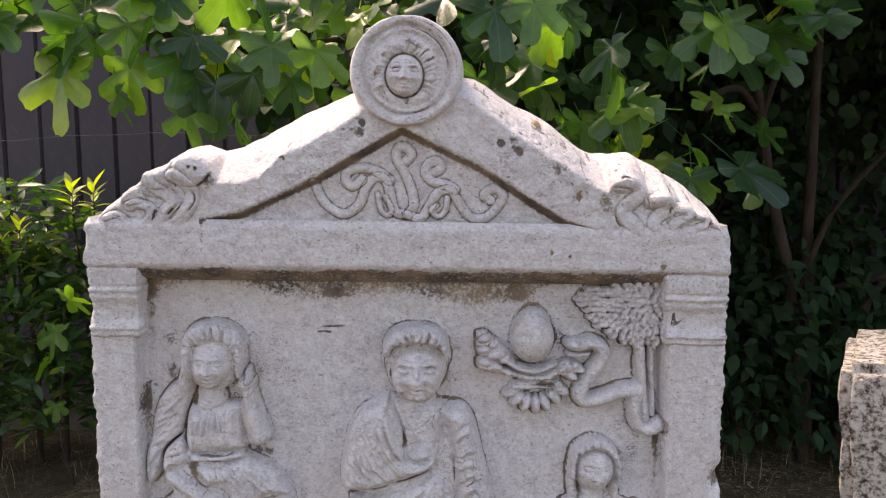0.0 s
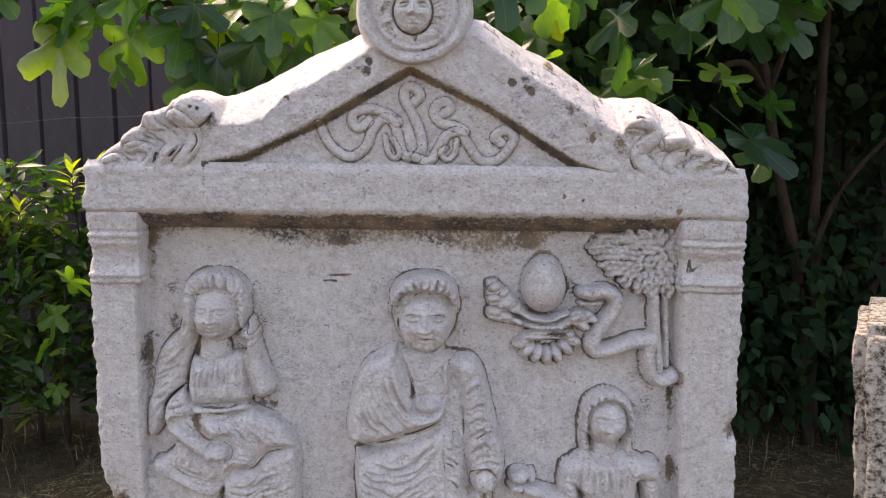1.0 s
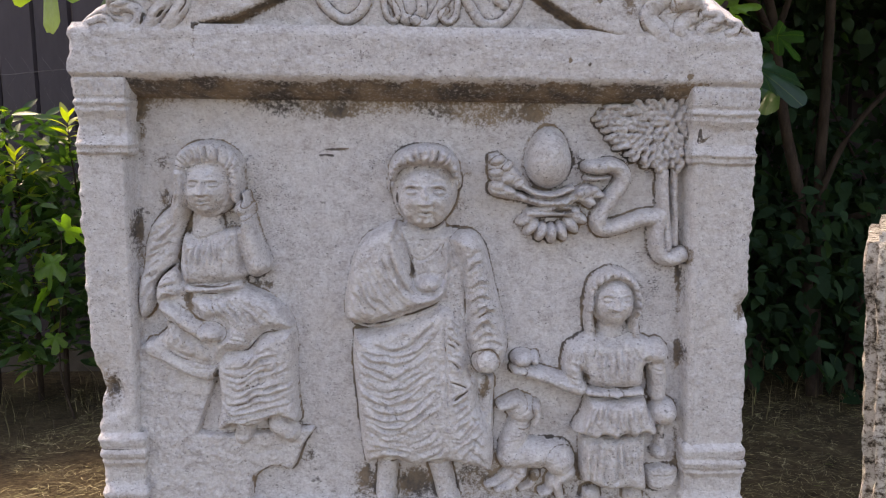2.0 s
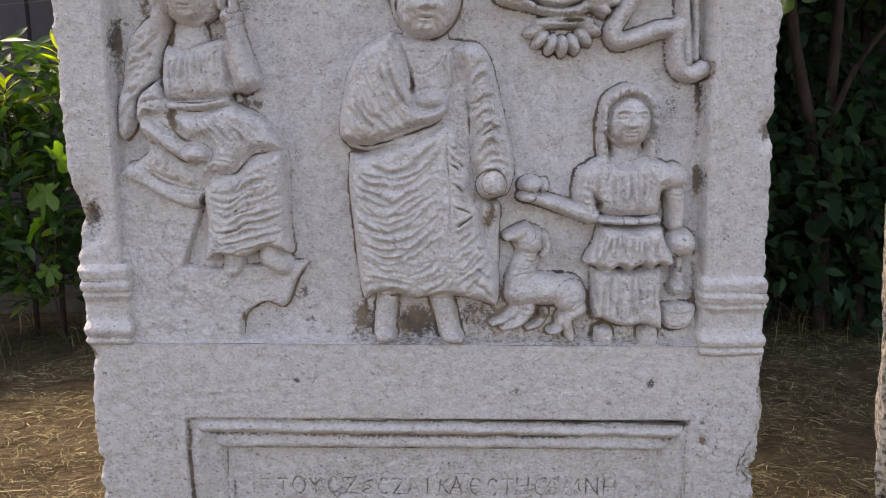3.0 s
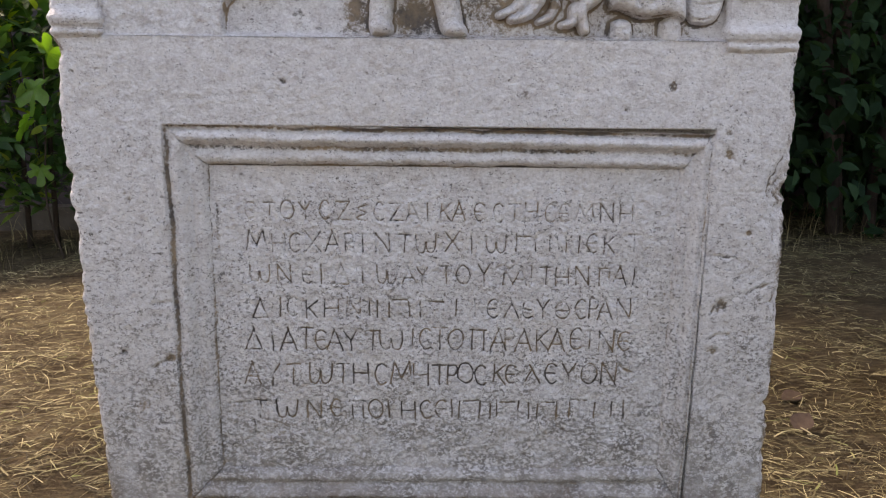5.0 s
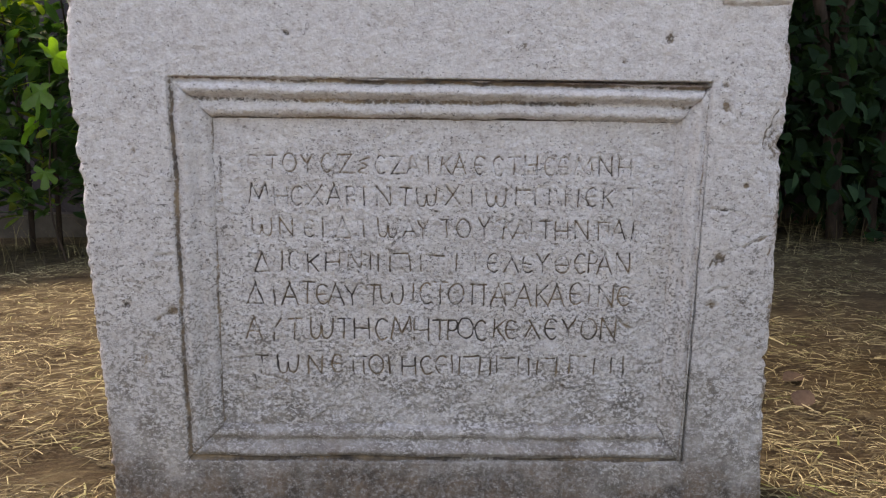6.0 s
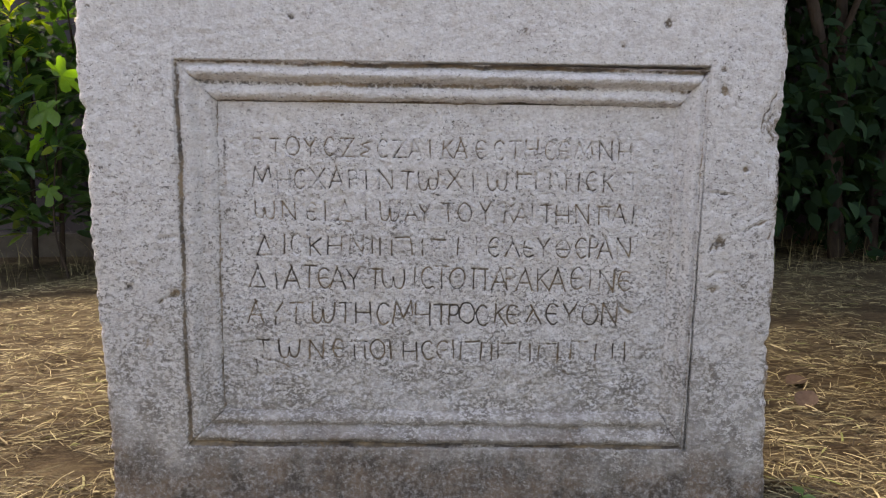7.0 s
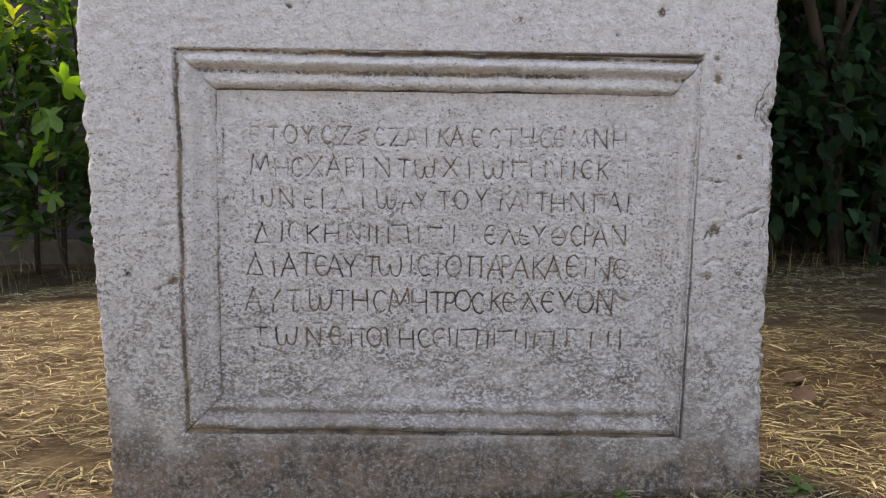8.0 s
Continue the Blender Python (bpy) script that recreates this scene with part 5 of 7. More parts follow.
def build_seated():
    f = Relief(-0.455, -0.185, 0.825, 1.325, 0.0011)
    # veil from the crown down over the shoulder
    d = f.slab((-0.385, 1.267, -0.365, 1.263, -0.366, 1.236, -0.364, 1.213, -0.371, 1.185, -0.380, 1.157, -0.385, 1.127, -0.405, 1.110, -0.417, 1.092, -0.420, 1.063, -0.435, 1.042, -0.446, 1.051, -0.445, 1.091, -0.436, 1.120, -0.432, 1.152, -0.422, 1.180, -0.405, 1.200, -0.388, 1.212, -0.385, 1.240), 0.022, 0.014)
    f.pleats((-0.428, 1.170, -0.410, 1.179, -0.388, 1.192, -0.370, 1.213), (-0.445, 1.053, -0.435, 1.072, -0.422, 1.091, -0.408, 1.111), 11, 0.0038, 0.0056, d, 0.12, seed=2)
    f.pleats((-0.380, 1.258, -0.381, 1.235, -0.387, 1.204), (-0.371, 1.258, -0.371, 1.231, -0.373, 1.194), 3, 0.0030, 0.0030, d, 0.1, seed=3)
    # body behind lap and arm
    f.slab((-0.409, 1.092, -0.377, 1.101, -0.337, 1.092, -0.273, 1.087, -0.237, 1.065, -0.218, 1.031, -0.216, 0.993, -0.257, 0.978, -0.317, 0.975, -0.332, 0.953, -0.360, 0.960, -0.400, 0.977, -0.434, 0.996, -0.420, 1.015, -0.405, 1.030, -0.412, 1.054), 0.025, 0.010)
    # neck and breast
    f.limb((-0.341, 1.205, -0.342, 1.186, -0.343, 1.158), 0.0214, 0.0277, 0.012, 0.022, ditch=0)
    d = f.slab((-0.374, 1.170, -0.355, 1.162, -0.337, 1.165, -0.319, 1.174, -0.294, 1.178, -0.289, 1.149, -0.287, 1.126, -0.282, 1.111, -0.294, 1.099, -0.328, 1.094, -0.372, 1.093, -0.382, 1.114, -0.381, 1.143, -0.378, 1.160), 0.033, 0.020)
    f.pleats((-0.368, 1.164, -0.373, 1.139, -0.372, 1.098), (-0.295, 1.171, -0.292, 1.144, -0.292, 1.103), 11, 0.0034, 0.0050, d, 0.14, seed=4)
    f.groove((-0.375, 1.171, -0.353, 1.161, -0.326, 1.170, -0.303, 1.178), 0.0022, 0.0026, 0.25)
    f.groove((-0.313, 1.135, -0.316, 1.149, -0.309, 1.163, -0.301, 1.167), 0.0020, 0.0030, 0.3)
    # belt
    f.limb((-0.368, 1.089, -0.328, 1.090, -0.294, 1.095), 0.0063, 0.0063, 0.034, k=0.30)
    f.groove((-0.373, 1.094, -0.328, 1.094, -0.294, 1.099), 0.0018, 0.004, 0.55)
    f.groove((-0.360, 1.083, -0.328, 1.082, -0.301, 1.087), 0.0015, 0.003, 0.5)
    # rolled cloth beside the thigh
    d = f.slab((-0.409, 1.019, -0.399, 1.037, -0.380, 1.034, -0.358, 1.020, -0.335, 1.007, -0.329, 0.982, -0.338, 0.976, -0.368, 0.983, -0.391, 0.992, -0.406, 1.005), 0.032, 0.016)
    f.pleats((-0.401, 1.030, -0.394, 1.015, -0.399, 1.001), (-0.340, 1.006, -0.336, 0.992, -0.345, 0.977), 6, 0.0034, 0.0030, d, 0.12, seed=5)
    # lap
    d = f.slab((-0.364, 1.083, -0.328, 1.081, -0.294, 1.094, -0.273, 1.087, -0.246, 1.073, -0.227, 1.054, -0.218, 1.031, -0.238, 1.030, -0.264, 1.023, -0.281, 1.003, -0.294, 0.998, -0.316, 0.996, -0.326, 0.982, -0.336, 0.976, -0.336, 0.994, -0.330, 1.015, -0.315, 1.031, -0.324, 1.047, -0.348, 1.041, -0.357, 1.054, -0.369, 1.072), 0.039, 0.018)
    f.pleats((-0.359, 1.079, -0.351, 1.059, -0.341, 1.044), (-0.333, 1.078, -0.315, 1.055, -0.284, 1.004), 4, 0.0040, 0.0036, d, 0.12, seed=6)
    f.pleats((-0.321, 1.078, -0.297, 1.055, -0.270, 1.020), (-0.280, 1.084, -0.251, 1.065, -0.223, 1.032), 7, 0.0038, 0.0052, d, 0.12, seed=7)
    f.pleats((-0.330, 1.014, -0.307, 1.004, -0.294, 0.999), (-0.316, 1.028, -0.284, 1.026, -0.266, 1.023), 3, 0.0032, 0.0026, d, 0.10, seed=8)
    # robe over the shins
    d = f.slab((-0.319, 0.991, -0.294, 0.997, -0.279, 0.999, -0.265, 1.019, -0.238, 1.027, -0.218, 1.030, -0.215, 0.998, -0.214, 0.954, -0.212, 0.914, -0.211, 0.887, -0.240, 0.896, -0.258, 0.891, -0.278, 0.881, -0.306, 0.884, -0.319, 0.876, -0.334, 0.880, -0.328, 0.913, -0.329, 0.943, -0.331, 0.971), 0.036, 0.014)
    f.pleats((-0.321, 0.977, -0.294, 0.972, -0.271, 0.992, -0.248, 1.001, -0.218, 1.013), (-0.328, 0.916, -0.306, 0.895, -0.273, 0.904, -0.245, 0.907, -0.213, 0.917), 11, 0.0040, 0.0060, d, 0.14, seed=9)
    f.pleats((-0.276, 0.983, -0.269, 0.953, -0.273, 0.909), (-0.245, 0.997, -0.244, 0.958, -0.240, 0.914), 2, 0.0030, 0.0018, d, 0.05, seed=10)
    f.groove((-0.327, 0.899, -0.306, 0.886, -0.278, 0.895, -0.240, 0.905, -0.214, 0.911), 0.0022, 0.0030, 0.5)
    f.groove((-0.329, 0.977, -0.317, 0.995, -0.294, 0.998, -0.281, 1.002, -0.264, 1.022, -0.238, 1.029, -0.217, 1.031), 0.0026, 0.0055, 0.65)
    # sleeve, forearm and hand across the lap
    d = f.slab((-0.386, 1.125, -0.377, 1.101, -0.378, 1.078, -0.396, 1.072, -0.413, 1.062, -0.418, 1.076, -0.412, 1.103, -0.398, 1.115), 0.038, 0.016)
    f.pleats((-0.408, 1.101, -0.395, 1.107, -0.381, 1.105), (-0.415, 1.070, -0.399, 1.077, -0.381, 1.081), 4, 0.0040, 0.0040, d, 0.15, seed=11)
    f.limb((-0.400, 1.061, -0.375, 1.043, -0.345, 1.023), 0.0147, 0.0112, 0.040, 0.046)
    f.ball(-0.334, 1.026, 0.0188, 0.0143, 0.050, turn=-15)
    for k in range(4):
        f.groove((-0.330, 1.036, -0.318, 1.031) if k == 0 else (-0.334 + 0.002 * k, 1.033 - 0.0055 * k, -0.322 + 0.001 * k, 1.031 - 0.0065 * k), 0.0016, 0.0030, 0.5)
    # raised arm, hand at the cheek
    f.limb((-0.289, 1.170, -0.282, 1.142, -0.273, 1.119), 0.0107, 0.0152, 0.030, ditch=0.001)
    f.limb((-0.266, 1.125, -0.275, 1.158, -0.283, 1.192), 0.0165, 0.0116, 0.040, 0.042)
    f.ball(-0.287, 1.206, 0.0147, 0.0152, 0.044)
    f.limb((-0.282, 1.214, -0.284, 1.228), 0.0049, 0.0040, 0.040)
    for a in (0.0, 0.007, 0.014):
        f.groove((-0.3085, 1.206 + a, -0.296, 1.208 + a), 0.0015, 0.0026, 0.3)
    f.groove((-0.292, 1.218, -0.278, 1.193, -0.276, 1.186), 0.0014, 0.0016, 0.1)
    # head: hair rolled back from the brow, strand by strand
    f.ball(-0.338, 1.242, 0.0447, 0.0500, 0.036, k=0.25, ditch=0.001)
    d = f.slab((-0.386, 1.260, -0.382, 1.281, -0.368, 1.295, -0.346, 1.302, -0.322, 1.301, -0.300, 1.289, -0.288, 1.272, -0.286, 1.249, -0.291, 1.221, -0.304, 1.217, -0.307, 1.241, -0.311, 1.254, -0.321, 1.266, -0.338, 1.270, -0.358, 1.266, -0.367, 1.258, -0.370, 1.245, -0.386, 1.242), 0.036, 0.010)
    f.strands((-0.385, 1.256, -0.382, 1.280, -0.368, 1.294, -0.346, 1.301, -0.322, 1.300, -0.300, 1.288, -0.288, 1.270, -0.287, 1.248, -0.292, 1.222), (-0.368, 1.253, -0.363, 1.263, -0.353, 1.267, -0.338, 1.270, -0.323, 1.267, -0.312, 1.257, -0.308, 1.244, -0.307, 1.231, -0.304, 1.219), 19, 0.0030, 0.0050, d, 0.16, seed=12)
    f.groove((-0.384, 1.258, -0.369, 1.263, -0.358, 1.266, -0.338, 1.271, -0.320, 1.268, -0.309, 1.256, -0.305, 1.236, -0.303, 1.218), 0.0020, 0.0030, 0.5)
    oval(f, -0.339, 1.233, 0.0299, 0.0353, 0.052)
    f.limb((-0.377, 1.256, -0.377, 1.226, -0.385, 1.192), 0.0098, 0.0143, 0.042, 0.028)
    f.groove((-0.379, 1.251, -0.378, 1.226, -0.388, 1.194), 0.0022, 0.0032, 0.15)
    f.limb((-0.296, 1.259, -0.295, 1.239, -0.297, 1.219), 0.0089, 0.0071, 0.042, 0.036)
    f.pleats((-0.303, 1.257, -0.291, 1.254), (-0.303, 1.225, -0.291, 1.222), 6, 0.0022, 0.0036, f.h - 0.02, 0.15, seed=13)
    # stained hollows
    for a, b, ru, rv, s in ((-0.314, 1.190, 0.010, 0.020, 0.95), (-0.367, 1.181, 0.005, 0.016, 0.8), (-0.369, 1.078, 0.012, 0.014, 0.95), (-0.273, 1.100, 0.022, 0.010, 0.9), (-0.356, 1.138, 0.016, 0.006, 0.5), (-0.255, 1.088, 0.014, 0.008, 0.7), (-0.332, 0.948, 0.007, 0.03, 0.9), (-0.343, 0.903, 0.006, 0.03, 0.9),
                            (-0.410, 1.035, 0.014, 0.018, 0.8), (-0.425, 1.042, 0.014, 0.014, 0.7), (-0.365, 1.068, 0.010, 0.02, 0.8), (-0.273, 0.879, 0.02, 0.006, 0.8)):
        f.stain(a, b, ru, rv, s)
    f.limb((-0.293, 0.882, -0.295, 0.865), 0.015, 0.015, 0.026)
    f.limb((-0.241, 0.884, -0.226, 0.871), 0.019, 0.018, 0.030)
    for x in (-0.215, -0.224, -0.233):
        f.groove((x, 0.872, x - 0.003, 0.862), 0.0012, 0.002, 0.2)
    f.groove((-0.384, 1.127, -0.405, 1.110, -0.417, 1.092, -0.420, 1.062), 0.0030, 0.0055, 0.7)
    f.groove((-0.374, 1.185, -0.380, 1.157, -0.385, 1.127, -0.377, 1.099), 0.0024, 0.0045, 0.5)
    f.groove((-0.393, 1.054, -0.373, 1.030, -0.349, 1.013, -0.333, 1.007), 0.0022, 0.004, 0.65)
    f.groove((-0.376, 1.068, -0.357, 1.047, -0.341, 1.041), 0.0026, 0.005, 0.9)
    f.groove((-0.408, 1.005, -0.382, 0.987, -0.350, 0.977, -0.331, 0.974), 0.0022, 0.004, 0.65)
    finish(f, "seated_figure", "veiled seated figure carved in relief, hand at cheek", 6, 0.7)


def build_standing():
    f = Relief(-0.155, 0.125, 0.757, 1.325, 0.0011)
    # body under the cloth
    f.slab((-0.069, 1.190, -0.037, 1.180, 0.007, 1.181, 0.046, 1.174, 0.064, 1.148, 0.083, 1.071, 0.089, 0.997, 0.046, 0.959, -0.035, 1.015, -0.120, 1.032, -0.137, 1.046, -0.141, 1.092, -0.119, 1.164), 0.026, 0.022)
    f.limb((-0.028, 1.191, -0.028, 1.169, -0.028, 1.138), 0.0302, 0.0388, 0.014, 0.026, ditch=0)
    # tunic at the throat
    f.groove((-0.052, 1.143, -0.034, 1.134, -0.015, 1.143, 0.000, 1.161), 0.0022, 0.0030, 0.3)
    f.groove((-0.032, 1.133, -0.029, 1.120), 0.0018, 0.0025, 0.2)
    # robe
    d = f.slab((-0.131, 1.028, -0.104, 1.029, -0.063, 1.044, -0.023, 1.060, 0.002, 1.073, 0.024, 1.058, 0.038, 1.022, 0.042, 0.973, 0.054, 0.961, 0.058, 0.915, 0.076, 0.881, 0.078, 0.819, 0.051, 0.821, 0.025, 0.827, -0.008, 0.829, -0.042, 0.824, -0.072, 0.833, -0.097, 0.830, -0.112, 0.824, -0.120, 0.862, -0.125, 0.909, -0.129, 0.946, -0.133, 0.988), 0.040, 0.018, 0.006)
    f.pleats((-0.130, 1.026, -0.102, 1.009, -0.069, 1.001, -0.035, 1.018, 0.001, 1.054), (-0.123, 0.904, -0.096, 0.890, -0.065, 0.887, -0.030, 0.905, 0.008, 0.939), 11, 0.0046, 0.0056, d, 0.10, seed=14)
    f.pleats((-0.129, 1.000, -0.108, 0.971, -0.071, 0.947), (-0.119, 0.905, -0.084, 0.888, -0.042, 0.863), 6, 0.0034, 0.0034, d, 0.10, seed=19)
    f.pleats((-0.067, 1.001, -0.031, 1.025, -0.003, 1.058), (-0.063, 0.905, -0.026, 0.931, 0.007, 0.964), 7, 0.0034, 0.0034, d, 0.10, seed=25)
    f.pleats((-0.119, 0.885, -0.084, 0.875, -0.046, 0.862), (-0.111, 0.836, -0.072, 0.841, -0.038, 0.837), 5, 0.0040, 0.0040, d, 0.12, seed=15)
    f.pleats((-0.042, 0.863, -0.017, 0.876, 0.010, 0.901), (-0.030, 0.828, -0.000, 0.841, 0.025, 0.863), 5, 0.0040, 0.0040, d, 0.12, seed=16)
    f.pleats((0.005, 1.067, 0.020, 1.052, 0.034, 1.030), (0.007, 0.989, 0.023, 0.981, 0.040, 0.967), 9, 0.0034, 0.0042, d, 0.15, seed=17)
    f.pleats((0.010, 0.925, 0.026, 0.935, 0.042, 0.950), (0.020, 0.833, 0.046, 0.855, 0.072, 0.883), 9, 0.0036, 0.0046, d, 0.14, seed=18)
    f.pleats((0.041, 0.910, 0.058, 0.898, 0.073, 0.881), (0.037, 0.863, 0.054, 0.846, 0.074, 0.829), 4, 0.0034, 0.0036, d, 0.12, seed=26)
    f.groove((0.008, 0.961, 0.023, 0.955, 0.041, 0.947), 0.0022, 0.0040, 0.6)
    f.groove((0.014, 0.927, 0.028, 0.937, 0.042, 0.949), 0.0022, 0.0040, 0.5)
    f.groove((0.004, 1.072, 0.003, 1.030, 0.006, 0.981, 0.008, 0.931, 0.012, 0.887), 0.0024, 0.0036, 0.25)
    f.groove((-0.080, 0.912, -0.069, 0.909, -0.063, 0.900), 0.0016, 0.0030, 0.6)
    # wrap over the shoulder and across the chest
    d = f.slab((-0.069, 1.192, -0.092, 1.181, -0.117, 1.164, -0.132, 1.137, -0.141, 1.096, -0.145, 1.062, -0.137, 1.043, -0.105, 1.039, -0.075, 1.048, -0.044, 1.059, -0.014, 1.069, 0.003, 1.083, 0.009, 1.107, 0.012, 1.138, 0.007, 1.167, -0.002, 1.147, 0.002, 1.118, -0.007, 1.097, -0.027, 1.093, -0.040, 1.098, -0.044, 1.120, -0.054, 1.151), 0.046, 0.018, 0.008)
    f.pleats((-0.140, 1.087, -0.123, 1.060, -0.105, 1.042), (-0.073, 1.184, -0.049, 1.120, -0.010, 1.074), 14, 0.0042, 0.0062, d, 0.12, seed=20)
    f.groove((-0.069, 1.191, -0.055, 1.158, -0.046, 1.124, -0.041, 1.096), 0.0028, 0.0050, 0.55)
    f.groove((-0.002, 1.148, 0.004, 1.120, -0.005, 1.096), 0.0020, 0.0030, 0.3)
    f.ball(-0.022, 1.101, 0.0224, 0.0155, 0.046, turn=10, ditch=0.002)
    for k in range(4):
        f.groove((-0.011, 1.112, 0.001, 1.118) if k == 0 else (-0.019 + 0.009 * k, 1.094 + 0.002 * k, -0.015 + 0.009 * k, 1.108 + 0.001 * k), 0.0018, 0.0030, 0.25)
    f.stain(-0.046, 1.124, 0.006, 0.022, 0.8)
    f.groove((-0.137, 1.041, -0.105, 1.038, -0.075, 1.046, -0.044, 1.057, -0.014, 1.068, 0.004, 1.083), 0.0026, 0.0080, 0.75)
    # sleeve with ringed folds
    d = f.slab((0.008, 1.166, 0.024, 1.178, 0.047, 1.175, 0.063, 1.152, 0.072, 1.116, 0.085, 1.071, 0.096, 1.025, 0.096, 0.997, 0.087, 0.974, 0.072, 0.968, 0.054, 0.966, 0.043, 0.977, 0.040, 1.001, 0.035, 1.024, 0.033, 1.061, 0.029, 1.098, 0.021, 1.134), 0.048, 0.022, 0.004)
    f.pleats((0.029, 1.134, 0.044, 1.148, 0.062, 1.144), (0.041, 0.994, 0.063, 1.019, 0.093, 1.010), 11, 0.0044, 0.0058, d, 0.14, seed=21)
    f.pleats((0.011, 1.161, 0.013, 1.125, 0.011, 1.089), (0.022, 1.170, 0.025, 1.134, 0.028, 1.102), 3, 0.0034, 0.0036, d, 0.12, seed=22)
    f.groove((0.026, 1.125, 0.031, 1.089, 0.034, 1.048, 0.038, 1.011), 0.0022, 0.0040, 0.5)
    # hand closed round a scroll
    f.slab((0.042, 0.965, 0.060, 0.962, 0.078, 0.959, 0.078, 0.923, 0.078, 0.872, 0.058, 0.881, 0.052, 0.931), 0.022, 0.008)
    f.groove((0.076, 0.957, 0.072, 0.915, 0.071, 0.881), 0.0020, 0.0030, 0.3)
    f.stain(0.063, 0.940, 0.012, 0.032, 0.9)
    f.ball(0.063, 0.988, 0.0198, 0.0207, 0.058, ditch=0.0026)
    f.ball(0.065, 0.993, 0.0147, 0.0155, 0.010, lift=0.054, k=0.3, ditch=0.002)
    f.groove((0.046, 0.997, 0.056, 1.010, 0.071, 1.009, 0.079, 0.995), 0.0018, 0.0030, 0.35)
    # legs and feet
    f.limb((-0.078, 0.835, -0.081, 0.801, -0.083, 0.775), 0.0161, 0.0153, 0.026, k=0.35, ditch=0)
    f.limb((-0.004, 0.830, 0.004, 0.802, 0.010, 0.775), 0.0173, 0.0161, 0.026, k=0.35, ditch=0)
    f.slab((-0.097, 0.775, -0.084, 0.786, -0.068, 0.779, -0.065, 0.767, -0.072, 0.761, -0.093, 0.761), 0.032, 0.010)
    f.slab((-0.003, 0.775, 0.009, 0.785, 0.023, 0.780, 0.031, 0.769, 0.026, 0.760, 0.001, 0.762), 0.032, 0.010)
    f.groove((-0.112, 0.823, -0.097, 0.828, -0.072, 0.831, -0.042, 0.822, -0.008, 0.827, 0.025, 0.825, 0.051, 0.819, 0.078, 0.818), 0.0028, 0.0055, 0.7)
    # head: short hair combed on to the brow, ears, clipped beard
    f.ball(-0.077, 1.243, 0.0056, 0.0147, 0.022)
    f.ball(0.020, 1.249, 0.0056, 0.0138, 0.022)
    f.ball(-0.028, 1.239, 0.0483, 0.0603, 0.034, k=0.4)
    d = f.slab((-0.079, 1.250, -0.081, 1.265, -0.073, 1.284, -0.056, 1.296, -0.029, 1.302, -0.004, 1.299, 0.013, 1.288, 0.022, 1.271, 0.021, 1.251, 0.012, 1.253, 0.009, 1.260, -0.001, 1.267, -0.029, 1.270, -0.056, 1.267, -0.067, 1.258, -0.070, 1.248), 0.048, 0.012)
    f.strands((-0.079, 1.253, -0.080, 1.266, -0.072, 1.283, -0.056, 1.295, -0.029, 1.301, -0.004, 1.298, 0.013, 1.287, 0.021, 1.271, 0.021, 1.254), (-0.069, 1.250, -0.066, 1.259, -0.056, 1.266, -0.042, 1.269, -0.029, 1.270, -0.015, 1.269, -0.001, 1.267, 0.008, 1.260, 0.011, 1.253), 21, 0.0030, 0.0050, d, 0.16, seed=23)
    oval(f, -0.027, 1.225, 0.0405, 0.0444, 0.054)
    beard = step_up((1.2056 - f.v + 7.0 * (f.u + 0.0245) ** 2) / 0.010) * (f.h > 0.022) * (f.v > 1.165) * (np.abs(f.u + 0.0245) < 0.044)
    f.h = f.h + beard * (0.0016 + 0.0022 * grain(f.u * 1.3, f.v * 0.8, 210, 4))
    f.groove((-0.069, 1.228, -0.062, 1.205, -0.052, 1.194, -0.041, 1.190), 0.0018, 0.0026, 0.35)
    f.groove((0.017, 1.236, 0.013, 1.210, 0.003, 1.197, -0.007, 1.193), 0.0018, 0.0026, 0.30)
    f.groove((-0.072, 1.244, -0.068, 1.222, -0.061, 1.200, -0.046, 1.185, -0.028, 1.179, -0.007, 1.184, 0.011, 1.203, 0.017, 1.227), 0.0026, 0.0050, 0.45)
    for a, b, ru, rv, s in ((0.064, 0.940, 0.008, 0.035, 0.75), (-0.025, 0.832, 0.02, 0.010, 0.6), (-0.042, 0.797, 0.022, 0.03, 0.75), (-0.034, 0.841, 0.014, 0.012, 0.6), (-0.114, 0.805, 0.012, 0.03, 0.6), (0.064, 0.802, 0.03, 0.03, 0.6), (-0.067, 1.222, 0.003, 0.02, 0.7)):
        f.stain(a, b, ru, rv, s)
    finish(f, "standing_figure", "bearded standing figure in a draped cloak, carved in relief", 7, 0.6)


